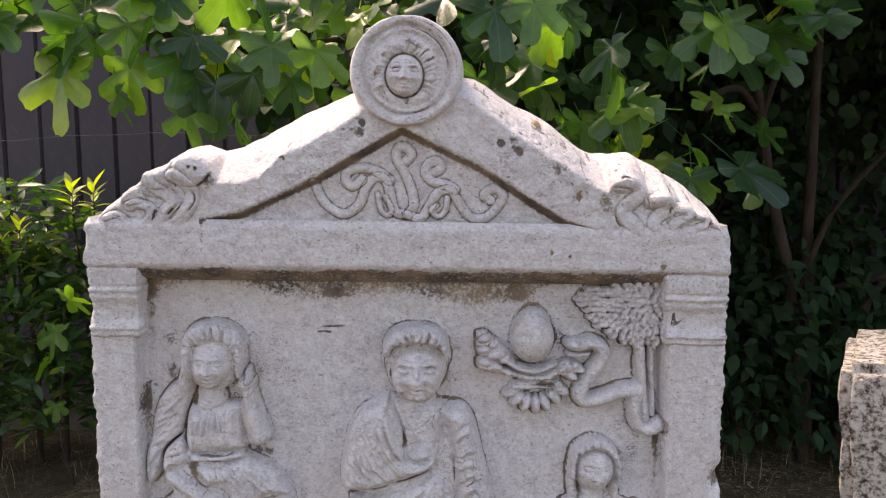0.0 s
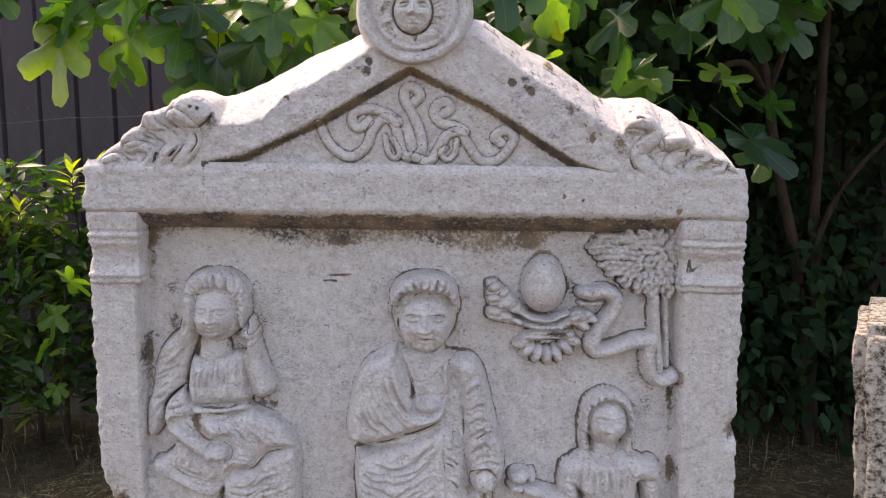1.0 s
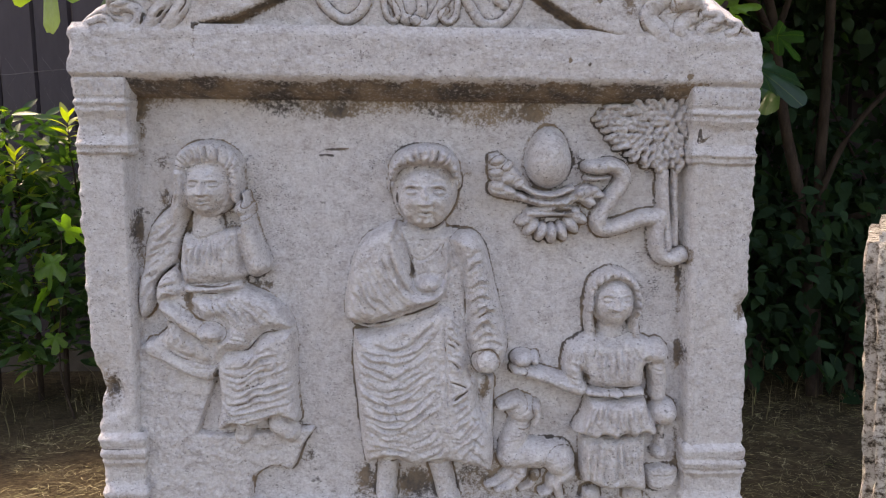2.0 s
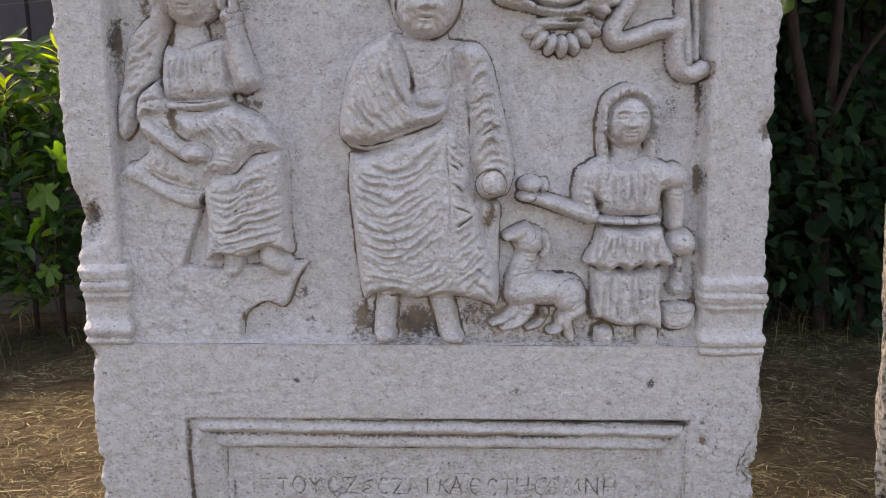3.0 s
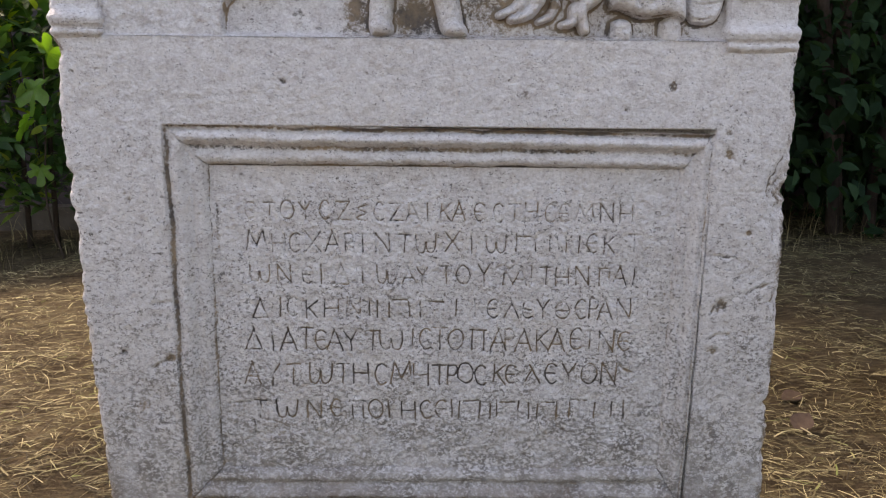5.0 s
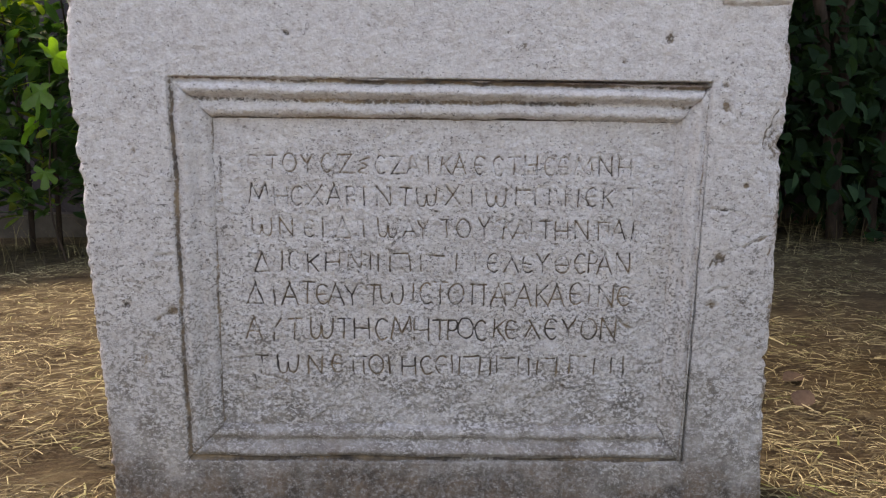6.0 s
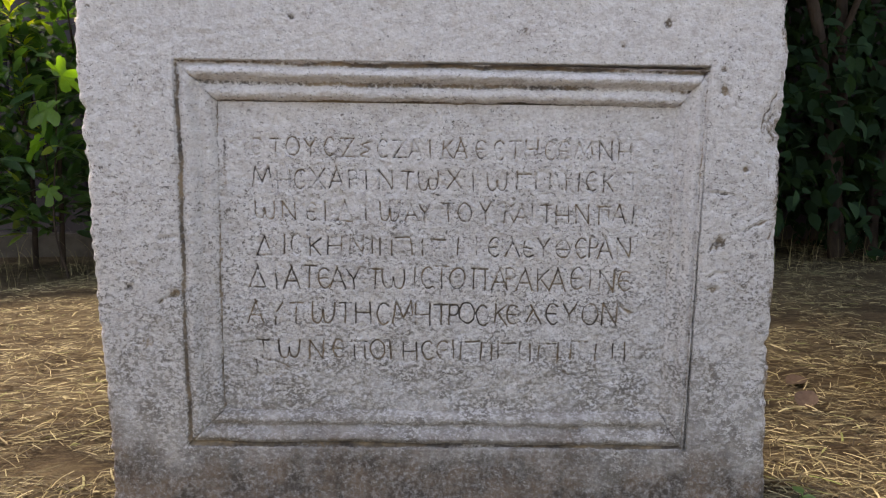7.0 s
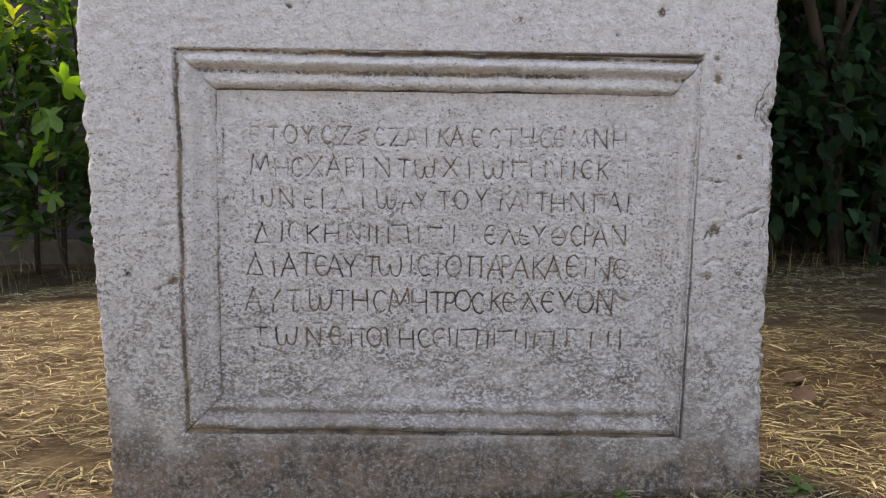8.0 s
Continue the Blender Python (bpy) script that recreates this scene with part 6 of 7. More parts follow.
def build_girl():
    f = Relief(0.075, 0.372, 0.757, 1.150, 0.0011)
    # long hair behind, neck
    f.limb((0.215, 1.073, 0.218, 1.040, 0.223, 1.018), 0.0073, 0.0087, 0.022)
    f.limb((0.287, 1.069, 0.284, 1.040, 0.288, 1.016), 0.0073, 0.0082, 0.024)
    f.limb((0.252, 1.050, 0.253, 1.030, 0.254, 1.006), 0.0194, 0.0291, 0.012, 0.024, ditch=0)
    # tunic
    d = f.slab((0.222, 1.028, 0.198, 1.019, 0.188, 0.998, 0.186, 0.974, 0.205, 0.970, 0.211, 0.959, 0.221, 0.946, 0.255, 0.943, 0.296, 0.946, 0.301, 0.961, 0.305, 0.980, 0.325, 0.976, 0.339, 0.981, 0.331, 1.002, 0.311, 1.017, 0.281, 1.027, 0.251, 1.020), 0.034, 0.020)
    f.pleats((0.222, 1.015, 0.222, 0.986, 0.228, 0.952), (0.288, 1.011, 0.291, 0.987, 0.289, 0.952), 9, 0.0034, 0.0040, d, 0.12, seed=22)
    f.groove((0.278, 1.014, 0.287, 0.997, 0.302, 0.989, 0.316, 0.997), 0.0024, 0.0040, 0.35)
    f.groove((0.203, 1.010, 0.210, 0.986, 0.214, 0.956), 0.0026, 0.0045, 0.5)
    f.groove((0.305, 0.977, 0.303, 0.962, 0.296, 0.947), 0.0028, 0.0055, 0.7)
    f.groove((0.224, 1.019, 0.244, 1.013, 0.266, 1.015, 0.279, 1.021), 0.0018, 0.0020, 0.2)
    # arms
    f.limb((0.196, 1.001, 0.193, 0.976, 0.200, 0.951), 0.0146, 0.0146, 0.036, ditch=0.001)
    f.pleats((0.185, 0.996, 0.196, 0.991, 0.208, 0.993), (0.186, 0.966, 0.198, 0.961, 0.209, 0.966), 4, 0.0032, 0.0028, f.h - 0.02, 0.12, seed=23)
    f.limb((0.204, 0.945, 0.171, 0.955, 0.136, 0.966, 0.109, 0.971), 0.0141, 0.0082, 0.038, 0.034)
    f.ball(0.119, 0.986, 0.0175, 0.0136, 0.036, turn=8)
    f.ball(0.138, 0.986, 0.0078, 0.0107, 0.030)
    f.ball(0.112, 0.971, 0.0116, 0.0078, 0.036)
    f.ball(0.318, 0.999, 0.0184, 0.0204, 0.040, ditch=0.001)
    f.limb((0.320, 0.977, 0.323, 0.957, 0.323, 0.935), 0.0136, 0.0126, 0.034, ditch=0.001)
    f.groove((0.305, 0.978, 0.323, 0.975, 0.338, 0.980), 0.0020, 0.0032, 0.35)
    # belt with its knot
    f.limb((0.217, 0.940, 0.256, 0.938, 0.295, 0.941), 0.0058, 0.0058, 0.037, k=0.30)
    f.ball(0.257, 0.939, 0.0097, 0.0058, 0.046)
    f.groove((0.217, 0.946, 0.255, 0.944, 0.295, 0.946), 0.0016, 0.0035, 0.5)
    f.groove((0.217, 0.933, 0.256, 0.931, 0.296, 0.933), 0.0016, 0.0035, 0.5)
    # short overskirt, then the long skirt
    d = f.slab((0.209, 0.869, 0.230, 0.871, 0.260, 0.869, 0.305, 0.873, 0.308, 0.830, 0.312, 0.784, 0.285, 0.789, 0.255, 0.786, 0.223, 0.797, 0.212, 0.801), 0.032, 0.012)
    f.pleats((0.216, 0.866, 0.214, 0.834, 0.217, 0.800), (0.301, 0.869, 0.305, 0.830, 0.306, 0.791), 10, 0.0036, 0.0052, d, 0.14, seed=24)
    f.groove((0.213, 0.802, 0.234, 0.795, 0.257, 0.789, 0.280, 0.791, 0.310, 0.794), 0.0018, 0.0030, 0.5)
    d = f.slab((0.217, 0.933, 0.256, 0.929, 0.300, 0.933, 0.310, 0.912, 0.324, 0.882, 0.312, 0.873, 0.300, 0.877, 0.291, 0.869, 0.275, 0.875, 0.260, 0.867, 0.245, 0.873, 0.230, 0.867, 0.205, 0.875, 0.196, 0.881, 0.208, 0.906), 0.042, 0.013)
    f.pleats((0.221, 0.928, 0.211, 0.901, 0.203, 0.877), (0.297, 0.928, 0.308, 0.907, 0.318, 0.879), 13, 0.0034, 0.0054, d, 0.12, seed=25)
    f.groove((0.197, 0.877, 0.207, 0.871, 0.230, 0.865, 0.245, 0.870, 0.260, 0.864, 0.275, 0.871, 0.291, 0.866, 0.301, 0.873, 0.313, 0.870, 0.325, 0.878), 0.0024, 0.0055, 0.7)
    # jug in the hand, basket beside the feet
    f.ball(0.332, 0.907, 0.0228, 0.0223, 0.042, turn=-20)
    f.groove((0.314, 0.902, 0.324, 0.892, 0.339, 0.886, 0.353, 0.893), 0.0020, 0.0034, 0.5)
    f.groove((0.314, 0.917, 0.329, 0.915, 0.341, 0.923), 0.0016, 0.0020, 0.2)
    f.limb((0.332, 0.882, 0.332, 0.856), 0.0063, 0.0087, 0.020)
    f.ball(0.332, 0.843, 0.0136, 0.0136, 0.024)
    f.slab((0.313, 0.817, 0.336, 0.821, 0.360, 0.818, 0.361, 0.801, 0.350, 0.782, 0.322, 0.781, 0.314, 0.798), 0.016, 0.008)
    f.groove((0.314, 0.808, 0.337, 0.805, 0.360, 0.809), 0.0018, 0.0030, 0.35)
    f.groove((0.321, 0.788, 0.336, 0.786, 0.349, 0.789), 0.0018, 0.0030, 0.35)
    # shoes
    f.slab((0.216, 0.782, 0.229, 0.787, 0.243, 0.781, 0.245, 0.760, 0.236, 0.754, 0.218, 0.756), 0.020, 0.009)
    f.slab((0.280, 0.783, 0.293, 0.789, 0.307, 0.783, 0.309, 0.760, 0.299, 0.754, 0.282, 0.758), 0.020, 0.009)
    # head
    f.ball(0.251, 1.078, 0.0340, 0.0417, 0.030, k=0.25, ditch=0.001)
    d = f.slab((0.211, 1.059, 0.211, 1.090, 0.217, 1.110, 0.233, 1.122, 0.249, 1.127, 0.269, 1.121, 0.285, 1.106, 0.293, 1.083, 0.292, 1.057, 0.282, 1.055, 0.279, 1.088, 0.265, 1.103, 0.248, 1.108, 0.232, 1.101, 0.223, 1.088, 0.222, 1.059), 0.036, 0.009)
    f.strands((0.211, 1.068, 0.213, 1.094, 0.219, 1.111, 0.233, 1.121, 0.249, 1.126, 0.269, 1.120, 0.284, 1.106, 0.292, 1.083, 0.291, 1.062), (0.222, 1.068, 0.223, 1.088, 0.227, 1.096, 0.233, 1.101, 0.248, 1.108, 0.265, 1.103, 0.274, 1.095, 0.279, 1.087, 0.281, 1.062), 15, 0.0030, 0.0050, d, 0.16, seed=26)
    f.groove((0.222, 1.064, 0.223, 1.088, 0.232, 1.101, 0.248, 1.108, 0.265, 1.103, 0.279, 1.088, 0.281, 1.062), 0.0018, 0.0030, 0.45)
    oval(f, 0.251, 1.075, 0.0286, 0.0335, 0.048)
    f.groove((0.224, 1.059, 0.237, 1.047, 0.253, 1.041, 0.269, 1.047, 0.279, 1.062), 0.0020, 0.0030, 0.35)
    for a, b, ru, rv, s in ((0.269, 1.035, 0.008, 0.012, 0.85), (0.214, 0.961, 0.007, 0.016, 0.7), (0.302, 0.955, 0.008, 0.016, 0.75), (0.311, 0.856, 0.006, 0.02, 0.6), (0.333, 0.869, 0.014, 0.012, 0.7), (0.260, 0.774, 0.014, 0.010, 0.85), (0.208, 0.798, 0.008, 0.014, 0.8), (0.370, 0.815, 0.018, 0.014, 0.7), (0.227, 1.030, 0.004, 0.014, 0.6)):
        f.stain(a, b, ru, rv, s)
    finish(f, "girl_figure", "small standing girl with belted dress and jug, in relief", 8, 0.7)


def build_dog():
    f = Relief(0.055, 0.235, 0.757, 0.94, 0.0011)
    f.limb((0.118, 0.885, 0.109, 0.854, 0.108, 0.834), 0.0184, 0.0233, 0.026, 0.030)
    f.limb((0.115, 0.838, 0.146, 0.838, 0.178, 0.837), 0.0243, 0.0233, 0.030)
    f.ball(0.180, 0.828, 0.0243, 0.0262, 0.036)
    f.limb((0.193, 0.813, 0.177, 0.797, 0.182, 0.771), 0.0116, 0.0068, 0.032)
    f.limb((0.170, 0.797, 0.166, 0.782, 0.153, 0.777), 0.0097, 0.0049, 0.024)
    f.limb((0.107, 0.812, 0.091, 0.797, 0.071, 0.789), 0.0107, 0.0058, 0.020)
    f.limb((0.121, 0.810, 0.109, 0.792, 0.086, 0.783), 0.0116, 0.0058, 0.024)
    f.limb((0.144, 0.803, 0.137, 0.789, 0.122, 0.781), 0.0078, 0.0044, 0.016)
    f.ball(0.121, 0.908, 0.0243, 0.0213, 0.034)
    f.limb((0.114, 0.921, 0.100, 0.917, 0.090, 0.914), 0.0126, 0.0078, 0.032)
    f.limb((0.142, 0.916, 0.144, 0.902, 0.140, 0.889), 0.0068, 0.0053, 0.034)
    f.groove((0.109, 0.886, 0.124, 0.880, 0.141, 0.884), 0.0022, 0.0035, 0.6)
    f.groove((0.089, 0.909, 0.100, 0.906, 0.108, 0.908), 0.0014, 0.0025, 0.4)
    f.groove((0.105, 0.813, 0.132, 0.809, 0.154, 0.813), 0.0024, 0.0045, 0.7)
    f.groove((0.155, 0.849, 0.151, 0.826, 0.160, 0.808), 0.0020, 0.0030, 0.35)
    f.groove((0.114, 0.923, 0.110, 0.917), 0.0014, 0.0022, 0.5)
    f.stain(0.137, 0.802, 0.02, 0.008, 0.8)
    finish(f, "dog_relief", "small seated hound carved in relief", 9, 0.7)


def build_egg():
    f = Relief(0.085, 0.215, 1.205, 1.350, 0.0011)
    f.ball(0.150, 1.278, 0.0345, 0.0401, 0.048, k=0.5)
    f.ball(0.150, 1.285, 0.0310, 0.0436, 0.048, k=0.5)
    f.soften(3)
    outline_dirt_shade(f, 0.7, 11)
    body = f.h > -0.001
    CONTACT.append((f.u[0], f.v[:, 0], (body | np.roll(body, 4, 0) | np.roll(body, -3, 0) | np.roll(body, 4, 1) | np.roll(body, -4, 1)).astype(float)))
    child("egg", f.mesh("egg", panel_depth, MARBLE), STELE, "smooth egg in high relief")
    f = Relief(0.04, 0.245, 1.125, 1.30, 0.0011)
    # leafy bowl
    d = f.slab((0.087, 1.250, 0.107, 1.234, 0.137, 1.226, 0.172, 1.228, 0.193, 1.242, 0.211, 1.246, 0.229, 1.237, 0.221, 1.224, 0.213, 1.210, 0.194, 1.220, 0.178, 1.212, 0.143, 1.211, 0.112, 1.219, 0.093, 1.222, 0.067, 1.229, 0.065, 1.247), 0.026, 0.010)
    f.slab((0.063, 1.287, 0.080, 1.290, 0.097, 1.273, 0.108, 1.264, 0.120, 1.250, 0.127, 1.236, 0.107, 1.235, 0.087, 1.245, 0.065, 1.252), 0.024, 0.010)
    for a, b, turn, size in ((0.076, 1.279, 25, 1.0), (0.090, 1.270, 40, 0.9), (0.074, 1.261, 5, 1.0), (0.091, 1.252, 20, 0.9), (0.077, 1.242, -10, 1.1), (0.094, 1.235, -15, 1.0), (0.111, 1.227, -20, 0.9), (0.108, 1.245, 30, 0.8),
                             (0.196, 1.233, 20, 0.9), (0.212, 1.237, 30, 1.0), (0.211, 1.221, -20, 0.9), (0.223, 1.231, 5, 0.8)):
        f.ball(a, b, 0.0105 * size, 0.0058 * size, 0.012, turn=turn, lift=0.018, ditch=0.0022)
    f.strands((0.092, 1.234, 0.117, 1.224, 0.142, 1.220, 0.167, 1.221, 0.191, 1.231), (0.102, 1.220, 0.122, 1.214, 0.144, 1.210, 0.166, 1.211, 0.188, 1.219), 13, 0.0024, 0.0040, d, 0.35, seed=31)
    f.limb((0.112, 1.242, 0.132, 1.232, 0.157, 1.230, 0.184, 1.240), 0.0050, 0.0050, 0.030, k=0.4, ditch=0.001)
    # palmette under it
    for x, y, turn, h in ((0.119, 1.193, -68, 0.022), (0.128, 1.182, -42, 0.024), (0.142, 1.176, -18, 0.028), (0.157, 1.174, 0, 0.030), (0.172, 1.177, 18, 0.028), (0.186, 1.186, 42, 0.024), (0.196, 1.197, 64, 0.022)):
        f.ball(x, y, 0.0085, 0.0155, h, turn=turn, ditch=0.0026)
    f.limb((0.123, 1.202, 0.158, 1.206, 0.192, 1.205), 0.0080, 0.0080, 0.020)
    f.groove((0.113, 1.209, 0.143, 1.206, 0.178, 1.207, 0.200, 1.215), 0.0026, 0.0060, 0.9)
    f.stain(0.175, 1.209, 0.022, 0.006, 0.9)
    finish(f, "nest", "feathery cup with palmette petals below", 12, 0.8)


def build_serpent():
    f = Relief(0.185, 0.36, 1.105, 1.31, 0.0011)
    f.limb((0.220, 1.269, 0.241, 1.273, 0.257, 1.264, 0.256, 1.246, 0.238, 1.220, 0.225, 1.196, 0.233, 1.181, 0.259, 1.187, 0.289, 1.197, 0.314, 1.198), 0.0120, 0.0130, 0.030)
    f.limb((0.315, 1.203, 0.310, 1.171, 0.317, 1.145, 0.333, 1.139, 0.348, 1.145), 0.0120, 0.0130, 0.032)
    f.ball(0.214, 1.270, 0.0170, 0.0110, 0.034, turn=-8)
    f.limb((0.206, 1.254, 0.220, 1.254, 0.236, 1.256), 0.0045, 0.0030, 0.022)
    f.groove((0.197, 1.265, 0.211, 1.260, 0.233, 1.260), 0.0020, 0.0045, 0.8)
    f.ball(0.219, 1.275, 0.0028, 0.0026, 0.006, lift=0.032, ditch=0.0015)
    finish(f, "serpent_relief", "serpent winding down from a tree, in relief", 13, 0.75)


def build_tree():
    f = Relief(0.205, 0.385, 1.13, 1.372, 0.0011)
    f.limb((0.316, 1.278, 0.318, 1.232, 0.326, 1.155), 0.0085, 0.0100, 0.026)
    f.limb((0.333, 1.278, 0.335, 1.227, 0.339, 1.161), 0.0065, 0.0060, 0.018)
    f.groove((0.326, 1.268, 0.327, 1.217, 0.333, 1.166), 0.0020, 0.0040, 0.5)
    f.slab((0.218, 1.340, 0.224, 1.355, 0.256, 1.362, 0.305, 1.367, 0.366, 1.373, 0.370, 1.333, 0.358, 1.308, 0.343, 1.279, 0.313, 1.269, 0.285, 1.278, 0.259, 1.295, 0.232, 1.316), 0.020, 0.012)
    rnd = random.Random(4)
    crown = f.h.copy()
    f.soil = 0.30
    centre = (0.321, 1.338)
    spots = [(0.216 + 0.0118 * i + 0.0059 * (j % 2), 1.270 + 0.0078 * j) for j in range(13) for i in range(14)]
    for x, y in sorted(spots, key=lambda s: -math.dist(s, centre)):
        x, y = x + rnd.gauss(0, 0.0014), y + rnd.gauss(0, 0.0012)
        i, j = np.searchsorted(f.v[:, 0], y), np.searchsorted(f.u[0], x)
        if i < f.v.shape[0] - 1 and j < f.u.shape[1] - 1 and crown[i, j] > 0.006:
            turn = math.degrees(math.atan2(y - centre[1], x - centre[0])) + rnd.gauss(0, 14)
            near = 1 - math.dist((x, y), centre) / 0.14
            f.ball(x, y, 0.0090, 0.0050, 0.008, turn=turn, lift=0.013 + 0.010 * near, k=0.6, ditch=0.0026)
    # gaps between the leaves darkened in colour, most at the left
    gap = (f.h > 0.004) & (f.h < 0.0150)
    f.dirt_shade = np.maximum(f.dirt_shade, 0.85 * gap * step_up(0.9 - (f.u - 0.24) / 0.09 + 0.5 * grain(f.u, f.v, 30, 2)))
    # shade of a hole beside the crown, painted without depth
    f.dirt_shade = np.maximum(f.dirt_shade, 0.7 * np.exp(-((f.u - 0.350) / 0.010) ** 2 - ((f.v - 1.318) / 0.014) ** 2))
    finish(f, "tree_relief", "small leafy tree carved in relief", 14, 0.8)


build_throne()
build_seated()
build_standing()
build_girl()
build_dog()
build_egg()
build_serpent()
build_tree()

# the field behind the figures, with dirt and shade coloured in round their outlines
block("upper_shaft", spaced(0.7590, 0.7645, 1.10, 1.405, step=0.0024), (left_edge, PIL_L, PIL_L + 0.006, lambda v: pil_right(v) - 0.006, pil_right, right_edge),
      upper_front, 0.0024, "sunk picture field between two flat pilasters", upper_dirt_shade)


# ---- boundary: dark board fence on a low concrete strip, old chain-link wire in front ----
def build_fence():
    fence = root("board_fence", Matrix(), "tall fence of dark purple-brown vertical boards", "fence", kind="structure")
    w, t = 0.226, 0.022
    bm = bmesh.new()
    outline = [(-w / 2, 0.004), (-w / 2, 0), (-w / 2 + 0.014, -t), (w / 2 - 0.014, -t), (w / 2, 0), (w / 2, 0.004)]
    lo = [bm.verts.new((x, y, 0.0)) for x, y in outline]
    hi = [bm.verts.new((x, y, 2.75)) for x, y in outline]
    for i in range(6):
        j = (i + 1) % 6
        bm.faces.new((lo[i], lo[j], hi[j], hi[i]))
    bm.faces.new(hi)
    bm.faces.new(lo[::-1])
    bm.normal_update()
    me = bpy.data.meshes.new("board")
    bm.to_mesh(me)
    bm.free()
    me.materials.append(BOARD)
    rnd = random.Random(5)
    for i in range(-26, 27):
        ob = child("board", me, fence)
        ob.matrix_basis = pose(i * 0.228 - 0.02, 5.0 + rnd.uniform(-0.004, 0.004), 0.0 + rnd.uniform(-0.01, 0.01), 0, rnd.uniform(-0.15, 0.15), 0)
    bm = bmesh.new()
    for z in (0.5, 1.4, 2.3):
        m = Matrix.Translation((0, 5.04, z)) @ Matrix.Diagonal((12.2, 0.04, 0.09, 1))
        bmesh.ops.create_cube(bm, size=1, matrix=m)
    part("rail", bm, BOARD, fence)
    bm = bmesh.new()
    bmesh.ops.create_cube(bm, size=1, matrix=Matrix.Translation((0, 5.012, 1.36)) @ Matrix.Diagonal((12.2, 0.008, 2.7, 1)))
    part("backing_sheet", bm, BOARD, fence)
    kerb = bmesh.new()
    bmesh.ops.create_cube(kerb, size=1, matrix=Matrix.Translation((0, 4.86, -0.06)) @ Matrix.Diagonal((12.4, 0.16, 0.24, 1)))
    bmesh.ops.bevel(kerb, geom=kerb.edges[:], offset=0.012, segments=2, affect="EDGES")
    me = bpy.data.meshes.new("kerb")
    kerb.to_mesh(me)
    kerb.free()
    me.materials.append(CONCRETE)
    tagged(new("kerb", me), "low grey concrete strip along the fence foot", "kerb", kind="structure")


def tube(bm, pts, radii, sides=6):
    """A bent, tapering tube along points."""
    pts = [Vector(p) for p in pts]
    rings = []
    for i, p in enumerate(pts):
        d = (pts[min(i + 1, len(pts) - 1)] - pts[max(i - 1, 0)]).normalized()
        side = d.cross(Vector((0.3, 0.2, 1)) if abs(d.z) < 0.9 else Vector((1, 0.2, 0))).normalized()
        up = side.cross(d)
        rings.append([bm.verts.new(p + radii[i] * (math.cos(k * 2 * math.pi / sides) * side + math.sin(k * 2 * math.pi / sides) * up)) for k in range(sides)])
    for a, b in zip(rings, rings[1:]):
        for k in range(sides):
            bm.faces.new((a[k], a[(k + 1) % sides], b[(k + 1) % sides], b[k]))
    bm.faces.new(rings[0][::-1])
    bm.faces.new(rings[-1])
    return bm


def build_wire():
    net = root("chain_link_net", pose(0, 4.62, 0), "sagging rusty chain-link wire net", "wire net")
    bm = bmesh.new()
    tube(bm, [(-4.2 + 0.3 * i, 0.01 * math.sin(i), 1.72 + 0.02 * math.sin(i * 0.9) + 0.012 * (i % 2)) for i in range(13)], [0.0022] * 13, 4)
    part("top_wire", bm, WIRE, net)
    bm = bmesh.new()
    for i in range(34):
        x0 = -4.2 + 0.105 * i
        pts = [(x0 + (0.052 if j % 2 else 0.0) + 0.008 * math.sin(i * 3 + j), 0.006 * (1 if j % 2 else -1), 1.80 - 0.09 * j) for j in range(20)]
        tube(bm, pts, [0.0007] * 20, 3)
    part("mesh_wires", bm, WIRE, net)


build_fence()
build_wire()


# ---- foliage ----
def leaf_shape(lobes, length, width, cols=9, fold=0.18, droop=0.25, seed=0):
    """Points and triangles of one leaf lying along +x from its stalk, folded on the midrib."""
    rnd = random.Random(seed)
    if lobes == 1:
        xs = np.linspace(0, 1, cols)
        half = width * np.sin(np.pi * xs ** 0.85) ** 0.9 / 2 + 0.0005
        rim_l = [(x * length, h) for x, h in zip(xs, half)]
        pts, tris = [], []
        for x, h in rim_l:
            z = -droop * length * (x / length) ** 2
            pts += [(x, -h, z + fold * h), (x, 0, z), (x, h, z + fold * h)]
        for i in range(cols - 1):
            a = i * 3
            for k in (0, 1):
                tris += [(a + k, a + 3 + k, a + 4 + k), (a + k, a + 4 + k, a + 1 + k)]
        return np.array(pts), np.array(tris)
    # lobed fig leaf: outline in polar form round a point near the stalk
    n = 64
    th = np.linspace(-math.pi * 0.93, math.pi * 0.93, n)
    lobe = np.zeros(n)
    for c, size, sharp in ((0, 1.0, 0.41), (0.95, 0.92, 0.40), (-0.95, 0.92, 0.40), (1.88, 0.68, 0.42), (-1.88, 0.68, 0.42)):
        s = size * rnd.uniform(0.9, 1.08)
        lobe = np.maximum(lobe, s * np.exp(-np.abs((th - c - rnd.uniform(-0.06, 0.06)) / sharp) ** 5.0 * 0.9))
    r = length * 0.66 * np.maximum(lobe, 0.46 + 0.08 * np.cos(th)) * (1 + 0.02 * np.sin(th * 23))
    r *= 1 - 0.55 * np.clip((np.abs(th) - 2.45) / 0.5, 0, 1)
    pts, tris = [], []
    for k, q in enumerate((0.0, 0.4, 0.72, 1.0)):
        for i in range(n):
            x, y = 0.30 * length + q * r[i] * math.cos(th[i]), q * r[i] * math.sin(th[i]) * width / length
            z = fold * abs(y) * 0.6 - droop * length * ((x / length) ** 2) + 0.012 * math.sin(5 * th[i]) * q - 0.35 * fold * q * q * abs(y)
            pts.append((x, y, z))
    for k in range(3):
        for i in range(n - 1):
            a, b = k * n + i, (k + 1) * n + i
